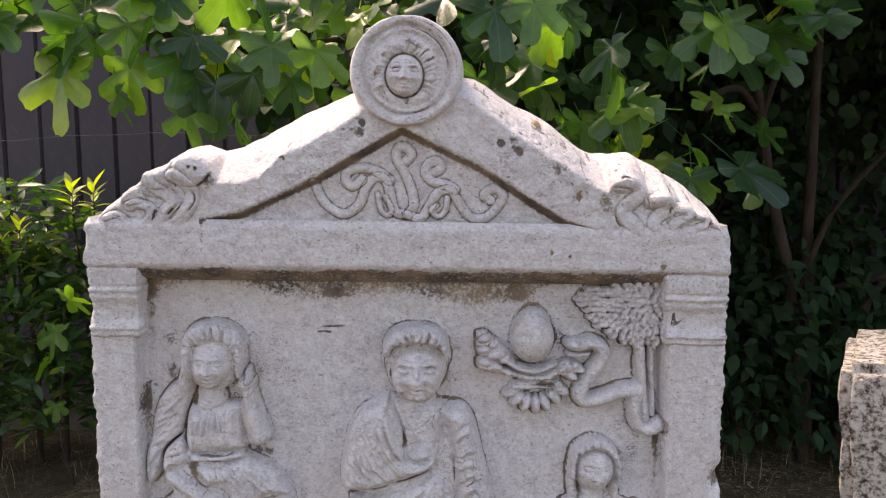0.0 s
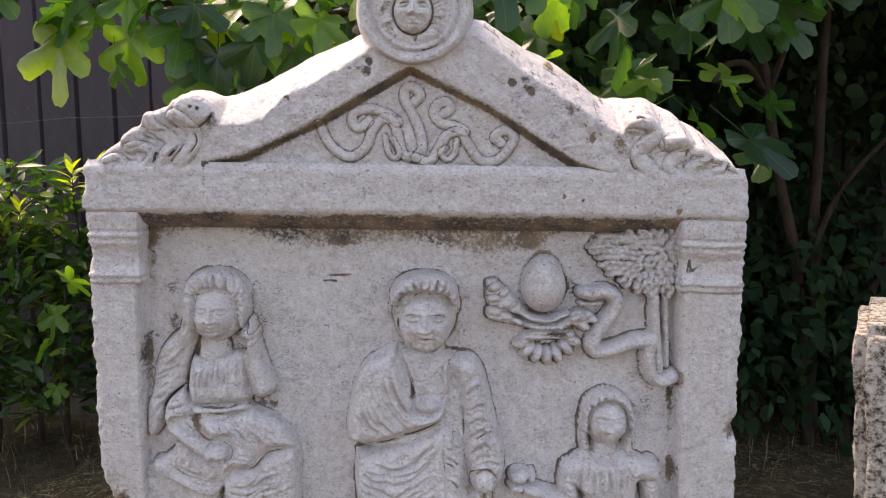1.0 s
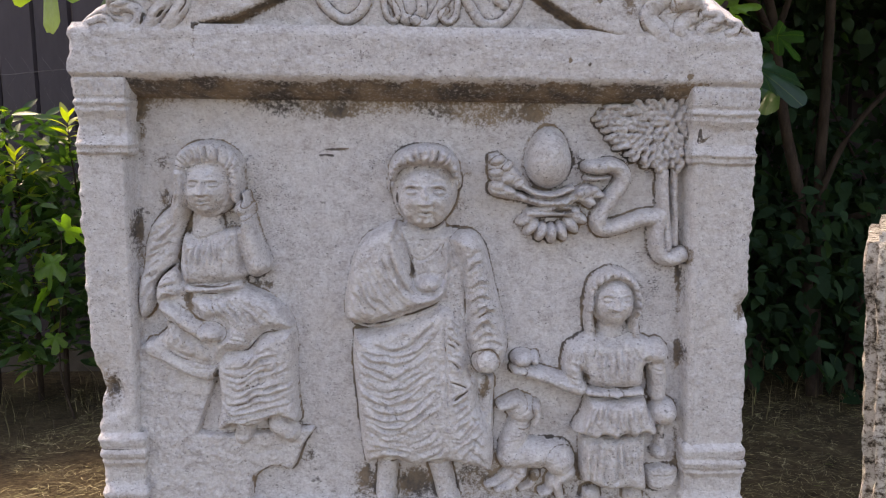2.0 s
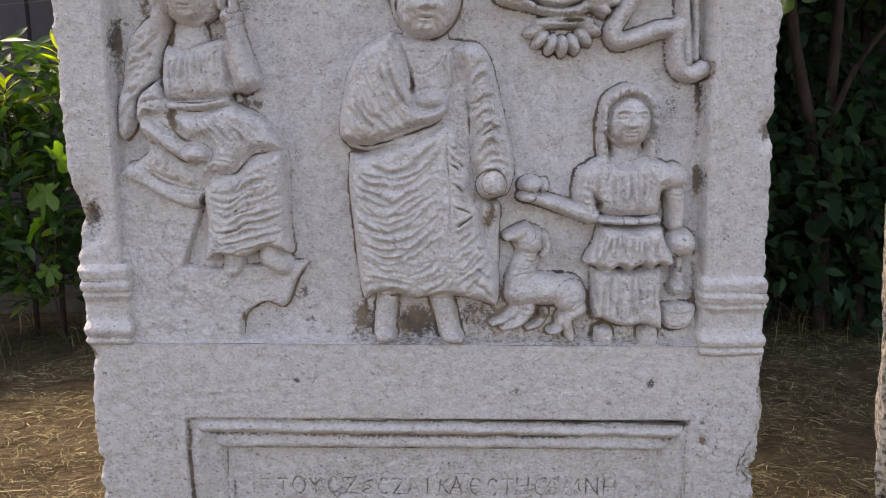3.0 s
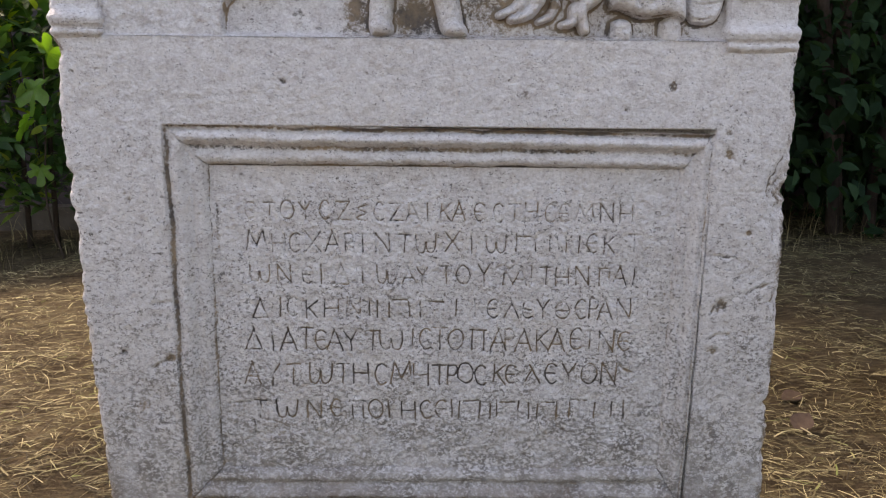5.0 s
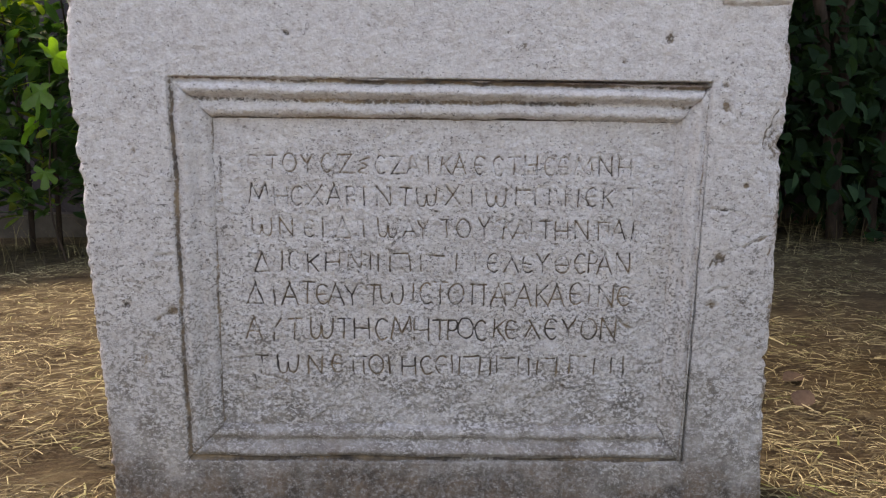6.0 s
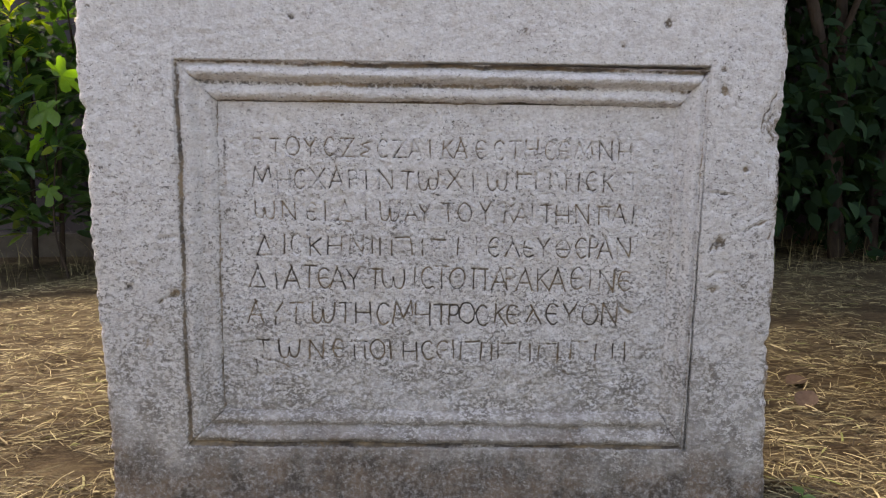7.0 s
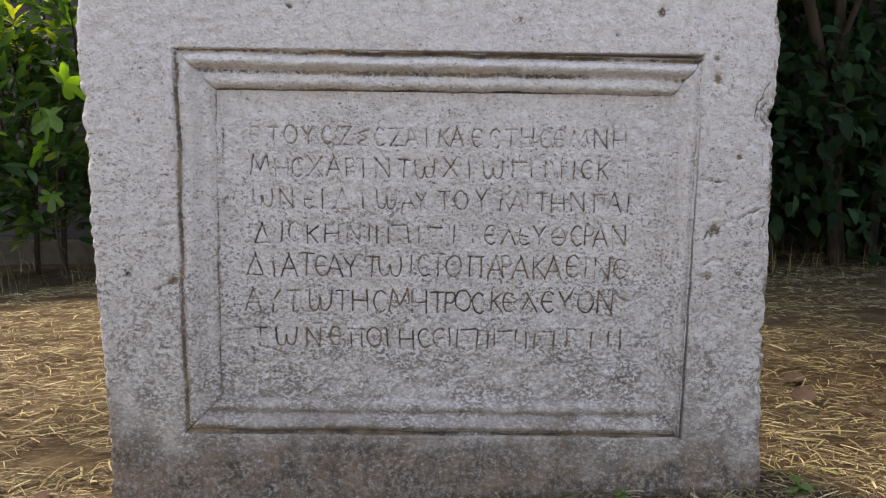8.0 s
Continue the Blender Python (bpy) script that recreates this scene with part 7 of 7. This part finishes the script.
            tris += [(a, b, b + 1), (a, b + 1, a + 1)]
    return np.array(pts), np.array(tris)


def scatter(name, shapes, placings, material):
    """One mesh of many leaves. placings: (which shape, 4x4)."""
    verts, faces, base = [], [], 0
    for which, m in placings:
        p, t = shapes[which]
        m = np.array(m)
        verts.append(p @ m[:3, :3].T + m[:3, 3])
        faces.append(t + base)
        base += len(p)
    return mesh_of(name, np.concatenate(verts), np.concatenate(faces), material)


def aim(at, yaw, pitch, roll, scale=1.0):
    return Matrix.Translation(at) @ Euler((radians(roll), radians(pitch), radians(yaw))).to_matrix().to_4x4() @ Matrix.Diagonal((scale, scale, scale, 1))


def build_fig():
    fig = root("fig_tree", pose(0, 0, 0), "large fig tree with grey-brown stems and broad lobed leaves", "tree")
    rnd = random.Random(11)
    foot = -0.06
    wood = []
    stems = [
        ((1.95, 3.95, foot), (1.85, 3.9, 0.8), (1.62, 3.8, 1.6), (1.50, 3.7, 2.0), (1.1, 3.3, 2.6), (0.4, 3.0, 2.9)),
        ((1.98, 3.98, foot), (1.92, 3.92, 0.9), (1.88, 3.85, 1.8), (1.9, 3.75, 2.6), (2.1, 3.5, 3.3)),
        ((2.15, 4.0, foot), (2.2, 3.95, 0.7), (2.5, 3.85, 1.3), (3.0, 3.8, 1.9), (3.6, 3.7, 2.6)),
        ((1.7, 4.1, foot), (1.5, 4.1, 0.8), (1.2, 4.05, 1.5), (0.5, 3.9, 2.2), (-0.3, 3.6, 2.6), (-1.1, 3.2, 2.5)),
        ((2.3, 4.15, foot), (2.6, 4.2, 1.0), (2.75, 4.2, 2.0), (2.8, 4.1, 3.0)),
    ]
    for k, pts in enumerate(stems):
        line = smooth_line(pts, 6)
        n = len(line)
        line = line + 0.012 * np.stack([grain(line[:, 2], line[:, 0], 4, k + j) for j in range(3)], 1)
        ob = part("stem", tube(bmesh.new(), line, [0.026 * (1 - 0.72 * i / n) + 0.006 for i in range(n)], 9), BARK, fig)
        wood.append((ob, line))
    branches = [
        ((1.52, 3.72, 1.98), (1.62, 3.6, 2.3), (1.75, 3.3, 2.7)),
        ((1.58, 3.78, 1.72), (1.64, 3.7, 2.0), (1.70, 3.55, 2.35)),
        ((1.55, 3.75, 1.8), (1.3, 3.3, 1.85), (1.05, 2.85, 1.80), (0.92, 2.62, 1.72)),
        ((0.2, 3.75, 2.35), (-0.1, 3.2, 2.1), (-0.45, 2.9, 1.98), (-0.8, 2.7, 1.95), (-1.15, 2.6, 1.98)),
        ((0.8, 3.1, 2.75), (0.7, 2.8, 2.4), (0.6, 2.65, 2.12)),
        ((0.9, 3.2, 2.7), (1.2, 2.9, 2.35), (1.32, 2.7, 2.12)),
        ((-0.45, 2.9, 1.98), (-0.35, 2.8, 2.15), (-0.2, 2.65, 2.2)),
        ((-0.8, 2.7, 1.95), (-1.2, 2.75, 2.15), (-1.45, 2.7, 2.2)),
        ((2.05, 3.95, 0.9), (2.5, 3.7, 1.1), (2.9, 3.5, 1.5)),
        ((1.86, 3.9, 0.9), (2.0, 3.8, 1.35), (2.35, 3.75, 1.75)),
    ]
    for k, pts in enumerate(branches):
        line = smooth_line(pts, 6)
        n = len(line)
        ob = part("branch", tube(bmesh.new(), line, [0.016 * (1 - 0.7 * i / n) + 0.003 for i in range(n)], 7), BARK, fig)
        wood.append((ob, line))
    shapes = [leaf_shape(5, 0.25, 0.25, fold=0.22, droop=d, seed=s) for s, d in ((1, 0.10), (2, 0.28), (3, 0.45), (4, 0.2))]
    big = []
    for k, (p, t) in enumerate(shapes):
        # a short stalk belongs to each leaf
        stalk = np.array([(-0.07, 0, 0.015), (-0.07, 0.003, 0.015), (0.07, 0.002, 0.001), (0.07, -0.002, 0.001), (-0.07, 0.0015, 0.019), (0.07, 0, 0.004)])
        tri = np.array([(0, 2, 1), (0, 3, 2), (1, 2, 5), (1, 5, 4), (0, 4, 5), (0, 5, 3)])
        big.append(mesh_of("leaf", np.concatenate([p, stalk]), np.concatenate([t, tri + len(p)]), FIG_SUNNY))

    def hang(x, y, z, yaw, pitch, roll, scale, k=0):
        bearer = min(wood, key=lambda w: np.min(np.sum((w[1] - (x, y, z)) ** 2, 1)))[0]
        ob = child("leaf", big[k], bearer)
        ob.matrix_basis = aim((x, y, z), yaw, pitch, roll, 0.95 * scale)

    # leaves that stand out singly
    hang(-1.14, 2.55, 1.92, -120, 68, -10, 1.12, 1)
    hang(-0.95, 2.55, 1.92, -80, 72, 25, 0.90, 2)
    hang(-0.99, 2.55, 1.82, -95, 80, 40, 0.63, 2)
    hang(-1.18, 2.55, 2.02, 178, 18, -35, 0.99, 0)
    hang(-1.08, 2.55, 1.99, 172, 22, -20, 0.90, 3)
    hang(-1.08, 2.55, 1.94, -165, 35, -35, 0.77, 0)
    hang(-0.79, 2.55, 1.94, -70, 60, -30, 0.90, 1)
    hang(-0.85, 2.55, 2.00, -140, 45, 20, 0.81, 3)
    hang(-0.73, 2.55, 2.00, -90, 55, -10, 0.85, 0)
    hang(-0.77, 2.55, 1.78, -85, 80, 20, 0.77, 2)
    hang(-0.67, 2.55, 1.87, -100, 78, -25, 0.99, 1)
    hang(-0.62, 2.55, 1.76, -110, 82, 55, 0.81, 2)
    hang(-0.74, 2.55, 1.88, -60, 65, -40, 0.81, 0)
    hang(-0.50, 2.55, 1.98, -80, 62, 15, 0.90, 3)
    hang(-0.55, 2.55, 1.90, -95, 75, -30, 0.85, 2)
    hang(-0.43, 2.55, 1.87, -100, 70, 35, 0.81, 1)
    hang(-0.36, 2.55, 1.96, -70, 60, -20, 0.90, 0)
    hang(-1.29, 2.55, 2.04, 176, 25, -25, 0.90, 3)
    hang(0.05, 2.60, 2.12, -90, 40, 10, 1.0, 0)
    hang(0.20, 2.60, 2.10, -70, 55, 0, 1.0, 1)
    hang(0.35, 2.62, 2.12, -100, 60, -15, 0.95, 3)
    hang(0.24, 2.90, 1.86, -110, 50, 20, 0.95, 0)
    hang(0.94, 2.62, 1.70, 60, -35, 25, 0.75, 0)
    hang(0.78, 2.64, 1.72, 165, -10, -30, 0.95, 3)
    hang(0.96, 2.60, 1.58, -35, 35, 15, 1.25, 0)
    hang(0.86, 2.60, 1.56, -85, 70, -10, 0.9, 1)
    hang(0.93, 2.60, 2.06, -95, 65, 15, 1.15, 0)
    hang(1.12, 2.62, 2.12, -35, 40, -15, 1.15, 3)
    hang(0.62, 2.62, 1.98, -140, 55, 15, 0.95, 1)
    hang(0.62, 2.66, 1.90, -60, 65, -35, 0.9, 2)
    hang(0.40, 2.70, 1.68, -120, 55, 25, 0.9, 1)
    tips = [((-1.5, -0.15), (2.45, 3.1), (2.08, 2.42), 56), ((-0.3, 1.5), (2.5, 3.2), (2.0, 2.5), 62), ((0.1, 0.75), (2.8, 3.4), (1.62, 2.0), 20),
            ((-0.75, -0.1), (2.65, 3.1), (1.84, 2.05), 18), ((0.65, 1.25), (2.75, 3.3), (1.5, 2.0), 14), ((-1.55, -0.4), (2.35, 2.8), (2.02, 2.3), 34), ((1.7, 2.7), (3.0, 3.5), (1.5, 2.5), 9)]
    for (x0, x1), (y0, y1), (z0, z1), n in tips:
        for _ in range(n):
            hang(rnd.uniform(x0, x1), rnd.uniform(y0, y1), rnd.uniform(z0, z1), rnd.gauss(-95, 65), rnd.uniform(5, 75), rnd.uniform(-45, 45), rnd.uniform(0.65, 1.1), rnd.randrange(4))
    # the rest of the crown; its unseen top, made thick, shades the right
    small = [leaf_shape(5, 0.20, 0.20, fold=0.22, droop=d, seed=s) for s, d in ((5, 0.2), (6, 0.4))]
    small = [(p[:64 * 4:1], t) for p, t in small]
    light = [leaf_shape(1, 0.17, 0.12, 6, 0.2, 0.25, 1), leaf_shape(1, 0.14, 0.11, 6, 0.2, 0.4, 2)]
    placings = []

    def fill(n, xr, yr, zr, low=0.75, up=1.2):
        for _ in range(n):
            at = (rnd.uniform(*xr), rnd.uniform(*yr), rnd.uniform(*zr))
            # high crown left open at its near left so sun reaches the ground
            if grain(at[0] * 1.0, at[2] + at[1], 1.9, 3) < -0.35 or (at[2] > 2.5 and at[0] < 0.5 and at[1] < 3.9):
                continue
            placings.append((rnd.randrange(2), aim(at, rnd.uniform(0, 360), rnd.uniform(-10, 80), rnd.uniform(-60, 60), rnd.uniform(low, up))))

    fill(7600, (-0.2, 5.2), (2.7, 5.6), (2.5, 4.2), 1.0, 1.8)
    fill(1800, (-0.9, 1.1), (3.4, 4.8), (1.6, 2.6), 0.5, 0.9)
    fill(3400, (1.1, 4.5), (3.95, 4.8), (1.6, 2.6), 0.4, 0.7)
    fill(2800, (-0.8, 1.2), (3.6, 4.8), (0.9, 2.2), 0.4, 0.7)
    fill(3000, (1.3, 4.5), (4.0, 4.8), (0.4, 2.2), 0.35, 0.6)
    child("crown", scatter("crown", light, placings, FIG_SHADED), fig, "dense crown with a shade-darkened green", "stuff")


build_fig()


def build_thicket():
    """Dark evergreen undergrowth behind the stone."""
    shrub = root("dark_shrub", pose(0, 0, 0), "dense dark green shrub in deep shade", "shrub")
    rnd = random.Random(21)
    shapes = [leaf_shape(1, 0.085, 0.048, 6, 0.2, 0.2, 1), leaf_shape(1, 0.070, 0.042, 6, 0.2, 0.35, 2)]
    placings = []
    for _ in range(17000):
        x = rnd.uniform(-1.2, 4.8)
        y = 3.62 + 1.05 * rnd.random() ** 0.8 + 0.12 * math.sin(x * 3)
        z = -0.06 + (1.25 if y < 3.95 else 1.7) * rnd.random() ** 0.9 * (0.8 + 0.2 * math.sin(x * 4.1))
        if grain(x, z, 2.2, 8) < -0.45:
            continue
        placings.append((rnd.randrange(2), aim((x, y, z), rnd.gauss(-90, 70), rnd.uniform(-20, 70), rnd.uniform(-50, 50), rnd.uniform(0.8, 1.35))))
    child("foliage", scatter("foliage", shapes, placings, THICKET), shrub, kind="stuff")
    for i in range(16):
        x = -1.2 + 0.37 * i
        bm = tube(bmesh.new(), [(x, 4.35, -0.1), (x + rnd.uniform(-0.1, 0.1), 4.3, 0.5), (x + rnd.uniform(-0.25, 0.25), 4.25, 1.0), (x + rnd.uniform(-0.4, 0.4), 4.2, 1.5)], [0.018, 0.015, 0.01, 0.005], 6)
        part("stem", bm, BARK, shrub)


def build_laurel():
    laurel = root("laurel_bush", pose(0.14, -0.12, 0.12), "glossy green laurel bush with yellow young shoots", "bush")
    rnd = random.Random(31)
    shapes = [leaf_shape(1, 0.135, 0.040, 7, 0.25, 0.12, 1), leaf_shape(1, 0.115, 0.036, 7, 0.25, 0.3, 2)]
    old = []
    centres = [(-2.75, 4.15, 0.95, 0.42), (-2.45, 4.2, 0.62, 0.45), (-2.25, 4.3, 0.45, 0.42), (-2.9, 4.1, 0.45, 0.5), (-2.62, 4.25, 1.12, 0.27), (-2.15, 4.35, 0.85, 0.20), (-2.2, 4.35, 0.2, 0.3), (-2.05, 4.32, 1.02, 0.22), (-2.30, 4.25, 1.16, 0.24)]
    for cx, cy, cz, r in centres:
        for _ in range(int(380 * (r / 0.4) ** 2)):
            d = Vector((rnd.gauss(0, 1), rnd.gauss(0, 1), rnd.gauss(0, 1))).normalized() * r * rnd.uniform(0.55, 1.0)
            at = Vector((cx, cy, cz)) + d
            if at.z < 0:
                continue
            yaw = math.degrees(math.atan2(d.y, d.x)) + rnd.gauss(0, 35)
            old.append((rnd.randrange(2), aim(at, yaw, rnd.uniform(-60, 25), rnd.uniform(-60, 60), rnd.uniform(0.75, 1.2))))
    for sx, sy, sz in ((-1.99, 4.22, 1.29), (-1.88, 4.22, 1.29), (-2.25, 4.18, 1.10), (-2.33, 4.15, 1.02), (-2.20, 4.2, 0.98), (-2.72, 4.05, 1.42), (-2.80, 4.1, 1.35), (-2.38, 4.2, 0.92), (-2.14, 4.2, 0.55), (-2.2, 4.15, 0.72)):
        leaves = [(rnd.randrange(2), aim((sx, sy, sz - 0.012 * i + 0.03), i * 137.5, -62 + i * 5, rnd.uniform(-20, 20), rnd.uniform(0.65, 0.95))) for i in range(11)]
        shoot = child("young_shoot", scatter("young_shoot", shapes, leaves, YOUNG), laurel, "yellow-green young leaves", "stuff")
        part("twig", tube(bmesh.new(), [(sx, sy + 0.05, sz - 0.35), (sx, sy, sz - 0.1), (sx, sy, sz + 0.03)], [0.005, 0.004, 0.002], 5), BARK, shoot)
    child("foliage", scatter("foliage", shapes, old, LAUREL), laurel, "glossy dark green leaves", "stuff")
    for x, y in ((-2.5, 4.3), (-2.3, 4.35), (-2.75, 4.25), (-2.18, 4.4)):
        part("stem", tube(bmesh.new(), [(x, y, -0.26), (x + 0.03, y - 0.02, 0.4), (x - 0.04, y - 0.04, 0.95)], [0.016, 0.012, 0.006], 7), BARK, laurel)


def build_sprout():
    """A young shoot with broad pale leaves at the bush's edge."""
    x, y = -1.86, 3.88
    sprout = root("sprout", pose(x, y, float(ground_height(x, y)) - 0.02), "young green shoot with broad lobed leaves", "plant")
    part("stem", tube(bmesh.new(), smooth_line(((0.02, 0.05, 0.0), (-0.03, 0.03, 0.30), (0.02, 0.0, 0.68), (0.05, -0.02, 0.98)), 4), [0.006 - 0.0003 * i for i in range(13)], 6), BARK, sprout)
    for k, (lx, lz, yaw, pitch, roll, size) in enumerate(((0.03, 0.99, -15, -10, -55, 0.75), (0.02, 0.90, -110, 58, 10, 0.85), (-0.02, 0.72, -150, 40, 25, 0.55), (-0.02, 0.50, -60, 55, -15, 0.45))):
        p, t = leaf_shape(5, 0.25, 0.25, fold=0.2, droop=0.2 + 0.05 * k, seed=20 + k)
        child("leaf", mesh_of("leaf", p, t, SPROUT), sprout).matrix_basis = aim((lx, -0.02, lz), yaw, pitch, roll, size)


build_thicket()
build_laurel()
build_sprout()


# ---- granite block beside the stone ----
def build_block():
    x0, x1, y0, y1, h = 0.872, 1.42, 1.60, 2.02, 1.118
    bm = bmesh.new()
    bmesh.ops.create_cube(bm, size=1, matrix=Matrix.Translation(((x0 + x1) / 2, (y0 + y1) / 2, h / 2 - 0.08)) @ Matrix.Diagonal((x1 - x0, y1 - y0, h + 0.16, 1)))
    bmesh.ops.bevel(bm, geom=bm.edges[:], offset=0.022, segments=2, affect="EDGES")
    bmesh.ops.triangulate(bm, faces=bm.faces[:])
    for _ in range(6):
        long = [e for e in bm.edges if e.calc_length() > 0.03]
        if not long:
            break
        bmesh.ops.subdivide_edges(bm, edges=long, cuts=1)
        bmesh.ops.triangulate(bm, faces=bm.faces[:])
    for v in bm.verts:
        p = v.co
        d = noise.noise(p * 9) * 0.010 + noise.noise(p * 28) * 0.006 + noise.noise(p * 70) * 0.003
        v.co = p + Vector((d, d * 0.8, d * 0.7 + 0.05 * (p.x - x0) * (p.z > 1)))
    me = bpy.data.meshes.new("granite_block")
    bm.to_mesh(me)
    bm.free()
    me.materials.append(GRANITE)
    for p in me.polygons:
        p.use_smooth = True
    ob = new("granite_block", me)
    ob.matrix_world = pose(x0 + 0.036, y0, 0, 0, -2, -30) @ pose(-x0, -y0, 0)
    tagged(ob, "upright rough-hewn speckled granite block standing on the soil", "stone block")


build_block()


# ---- straw, weeds and fallen leaves on the soil ----
def build_straw():
    rng = np.random.default_rng(7)
    n = 115000
    x = rng.uniform(-3.2, 3.2, n)
    y = 1.05 + 3.4 * rng.random(n) ** 1.8
    keep = (np.abs(x) < 0.62 * y + 0.25) & ~((np.abs(x + 0.01) < 0.47) & (y > 1.2) & (y < 1.37)) & (grain(x, y, 2.6, 2) + 0.6 * grain(x, y, 8, 3) > -0.75 + 0.5 * (y > 3.6))
    x, y = x[keep], y[keep]
    n = len(x)
    z = ground_height(x, y)
    length = rng.uniform(0.008, 0.050, n) * (1 + 1.6 * (rng.random(n) > 0.95))
    width = rng.uniform(0.0004, 0.0011, n) * (1 + 0.9 * (rng.random(n) > 0.93))
    yaw = rng.normal(0.1, 1.3, n)
    tilt = rng.normal(0, 0.10, n)
    bend = rng.normal(0, 0.10, n)
    s = np.linspace(-0.5, 0.5, 4)
    a = yaw[:, None] + bend[:, None] * s
    px = x[:, None] + np.cos(a) * s * length[:, None]
    py = y[:, None] + np.sin(a) * s * length[:, None]
    pz = z[:, None] + 0.004 + rng.uniform(0, 0.010, n)[:, None] + np.sin(tilt)[:, None] * s * length[:, None] + 0.0012 * np.cos(s * 3)
    nx, ny = -np.sin(a) * width[:, None], np.cos(a) * width[:, None]
    v = np.stack([np.stack([px + nx, py + ny, pz], -1), np.stack([px, py, pz + width[:, None]], -1), np.stack([px - nx, py - ny, pz], -1)], 2)
    idx = np.arange(n)[:, None, None] * 12 + (np.arange(3)[:, None] * 3)[None] + np.arange(2)[None, None]
    quads = np.stack([idx, idx + 3, idx + 4, idx + 1], -1).reshape(-1, 4)
    ob = new("straw", mesh_of("straw", v.reshape(-1, 3), quads, STRAW))
    tagged(ob, "loose dry straw and mown grass on the soil", "straw", kind="stuff")


def build_grass():
    rng = random.Random(9)
    verts, faces = [], []

    def blade(x, y, h, lean, yaw, w):
        z = float(ground_height(x, y)) - 0.01
        base = len(verts)
        for i in range(5):
            t = i / 4
            r = lean * t * t * h
            half = w * (1 - t * 0.9)
            cx, cy = x + r * math.cos(yaw), y + r * math.sin(yaw)
            zz = z + h * t * (1 - 0.3 * lean * t)
            verts.append((cx - half * math.sin(yaw), cy + half * math.cos(yaw), zz))
            verts.append((cx + half * math.sin(yaw), cy - half * math.cos(yaw), zz))
        for i in range(4):
            a = base + 2 * i
            faces.append((a, a + 1, a + 3, a + 2))

    for _ in range(900):
        x = rng.uniform(-3, 3)
        y = rng.uniform(3.5, 4.6)
        blade(x, y, rng.uniform(0.05, 0.28), rng.uniform(0.1, 0.9), rng.uniform(0, 6.3), rng.uniform(0.0012, 0.0025))
    for _ in range(130):
        x = rng.choice((rng.uniform(-0.5, 0.5), rng.uniform(0.30, 0.62), rng.uniform(0.3, 0.62)))
        y = rng.uniform(1.14, 1.19) if x < 0.47 else rng.uniform(1.12, 1.4)
        blade(x, y, rng.uniform(0.012, 0.05), rng.uniform(0.2, 1.2), rng.uniform(0, 6.3), rng.uniform(0.0006, 0.0014))
    tagged(new("grass", mesh_of("grass", verts, faces, STRAW)), "thin dry and green grass blades in tufts", "grass", kind="stuff")


def build_weed(x, y, seed):
    rng = random.Random(seed)
    p, t = leaf_shape(1, 0.024, 0.017, 5, 0.2, 0.3, 1)
    me = mesh_of("leaf", p, t, WEED)
    weed = root("weed", pose(x, y, float(ground_height(x, y)) - 0.004), "small green weed at the foot of the stone", "weed", "weeds")
    for i in range(7):
        child("leaf", me, weed).matrix_basis = aim((0, 0, 0.008 + 0.003 * i), i * 137.5 + rng.uniform(-20, 20), rng.uniform(-30, 5), rng.uniform(-20, 20), rng.uniform(0.6, 1.1))
    part("stem", tube(bmesh.new(), [(0, 0, -0.01), (0.001, 0, 0.015), (0, 0.001, 0.030)], [0.0012, 0.001, 0.0006], 5), WEED, weed)


def build_dead_leaf(x, y, yaw, size, tilt):
    p, t = leaf_shape(1, 0.075, 0.062, 7, 0.35, -0.15, 3)
    rim = mesh_of("fallen_leaf", np.concatenate([p, p - (0, 0, 0.0012)]), np.concatenate([t, t[:, ::-1] + len(p)]), DEAD)
    ob = new("fallen_leaf", rim)
    ob.matrix_world = aim((x, y, float(ground_height(x, y)) + 0.010), yaw, tilt, 12, size)
    tagged(ob, "curled reddish-brown fallen leaf lying on straw", "leaf", group="fallen leaves")


build_straw()
build_grass()
for i, (wx, wy) in enumerate(((0.515, 1.19), (0.245, 1.165))):
    build_weed(wx, wy, i)
build_dead_leaf(0.715, 1.63, 40, 0.75, -18)
build_dead_leaf(-0.53, 1.33, 150, 0.6, -10)
build_dead_leaf(0.76, 1.80, 10, 0.7, 0)
build_dead_leaf(-0.62, 1.2, 70, 0.7, 5)
# a small snail shell, simplified to a rounded lump
bm = bmesh.new()
bmesh.ops.create_icosphere(bm, subdivisions=3, radius=0.0075)
for v in bm.verts:
    v.co = v.co * (1 + 0.12 * noise.noise(v.co * 120))
    v.co.x *= 1.25
me = bpy.data.meshes.new("pebble")
bm.to_mesh(me)
bm.free()
me.materials.append(TAN)
ob = new("pebble", me)
ob.matrix_world = pose(0.160, 1.190, 1.600, 0, 30, 0)
tagged(ob, "small tan snail shell lying on the sloping stone top", "pebble")
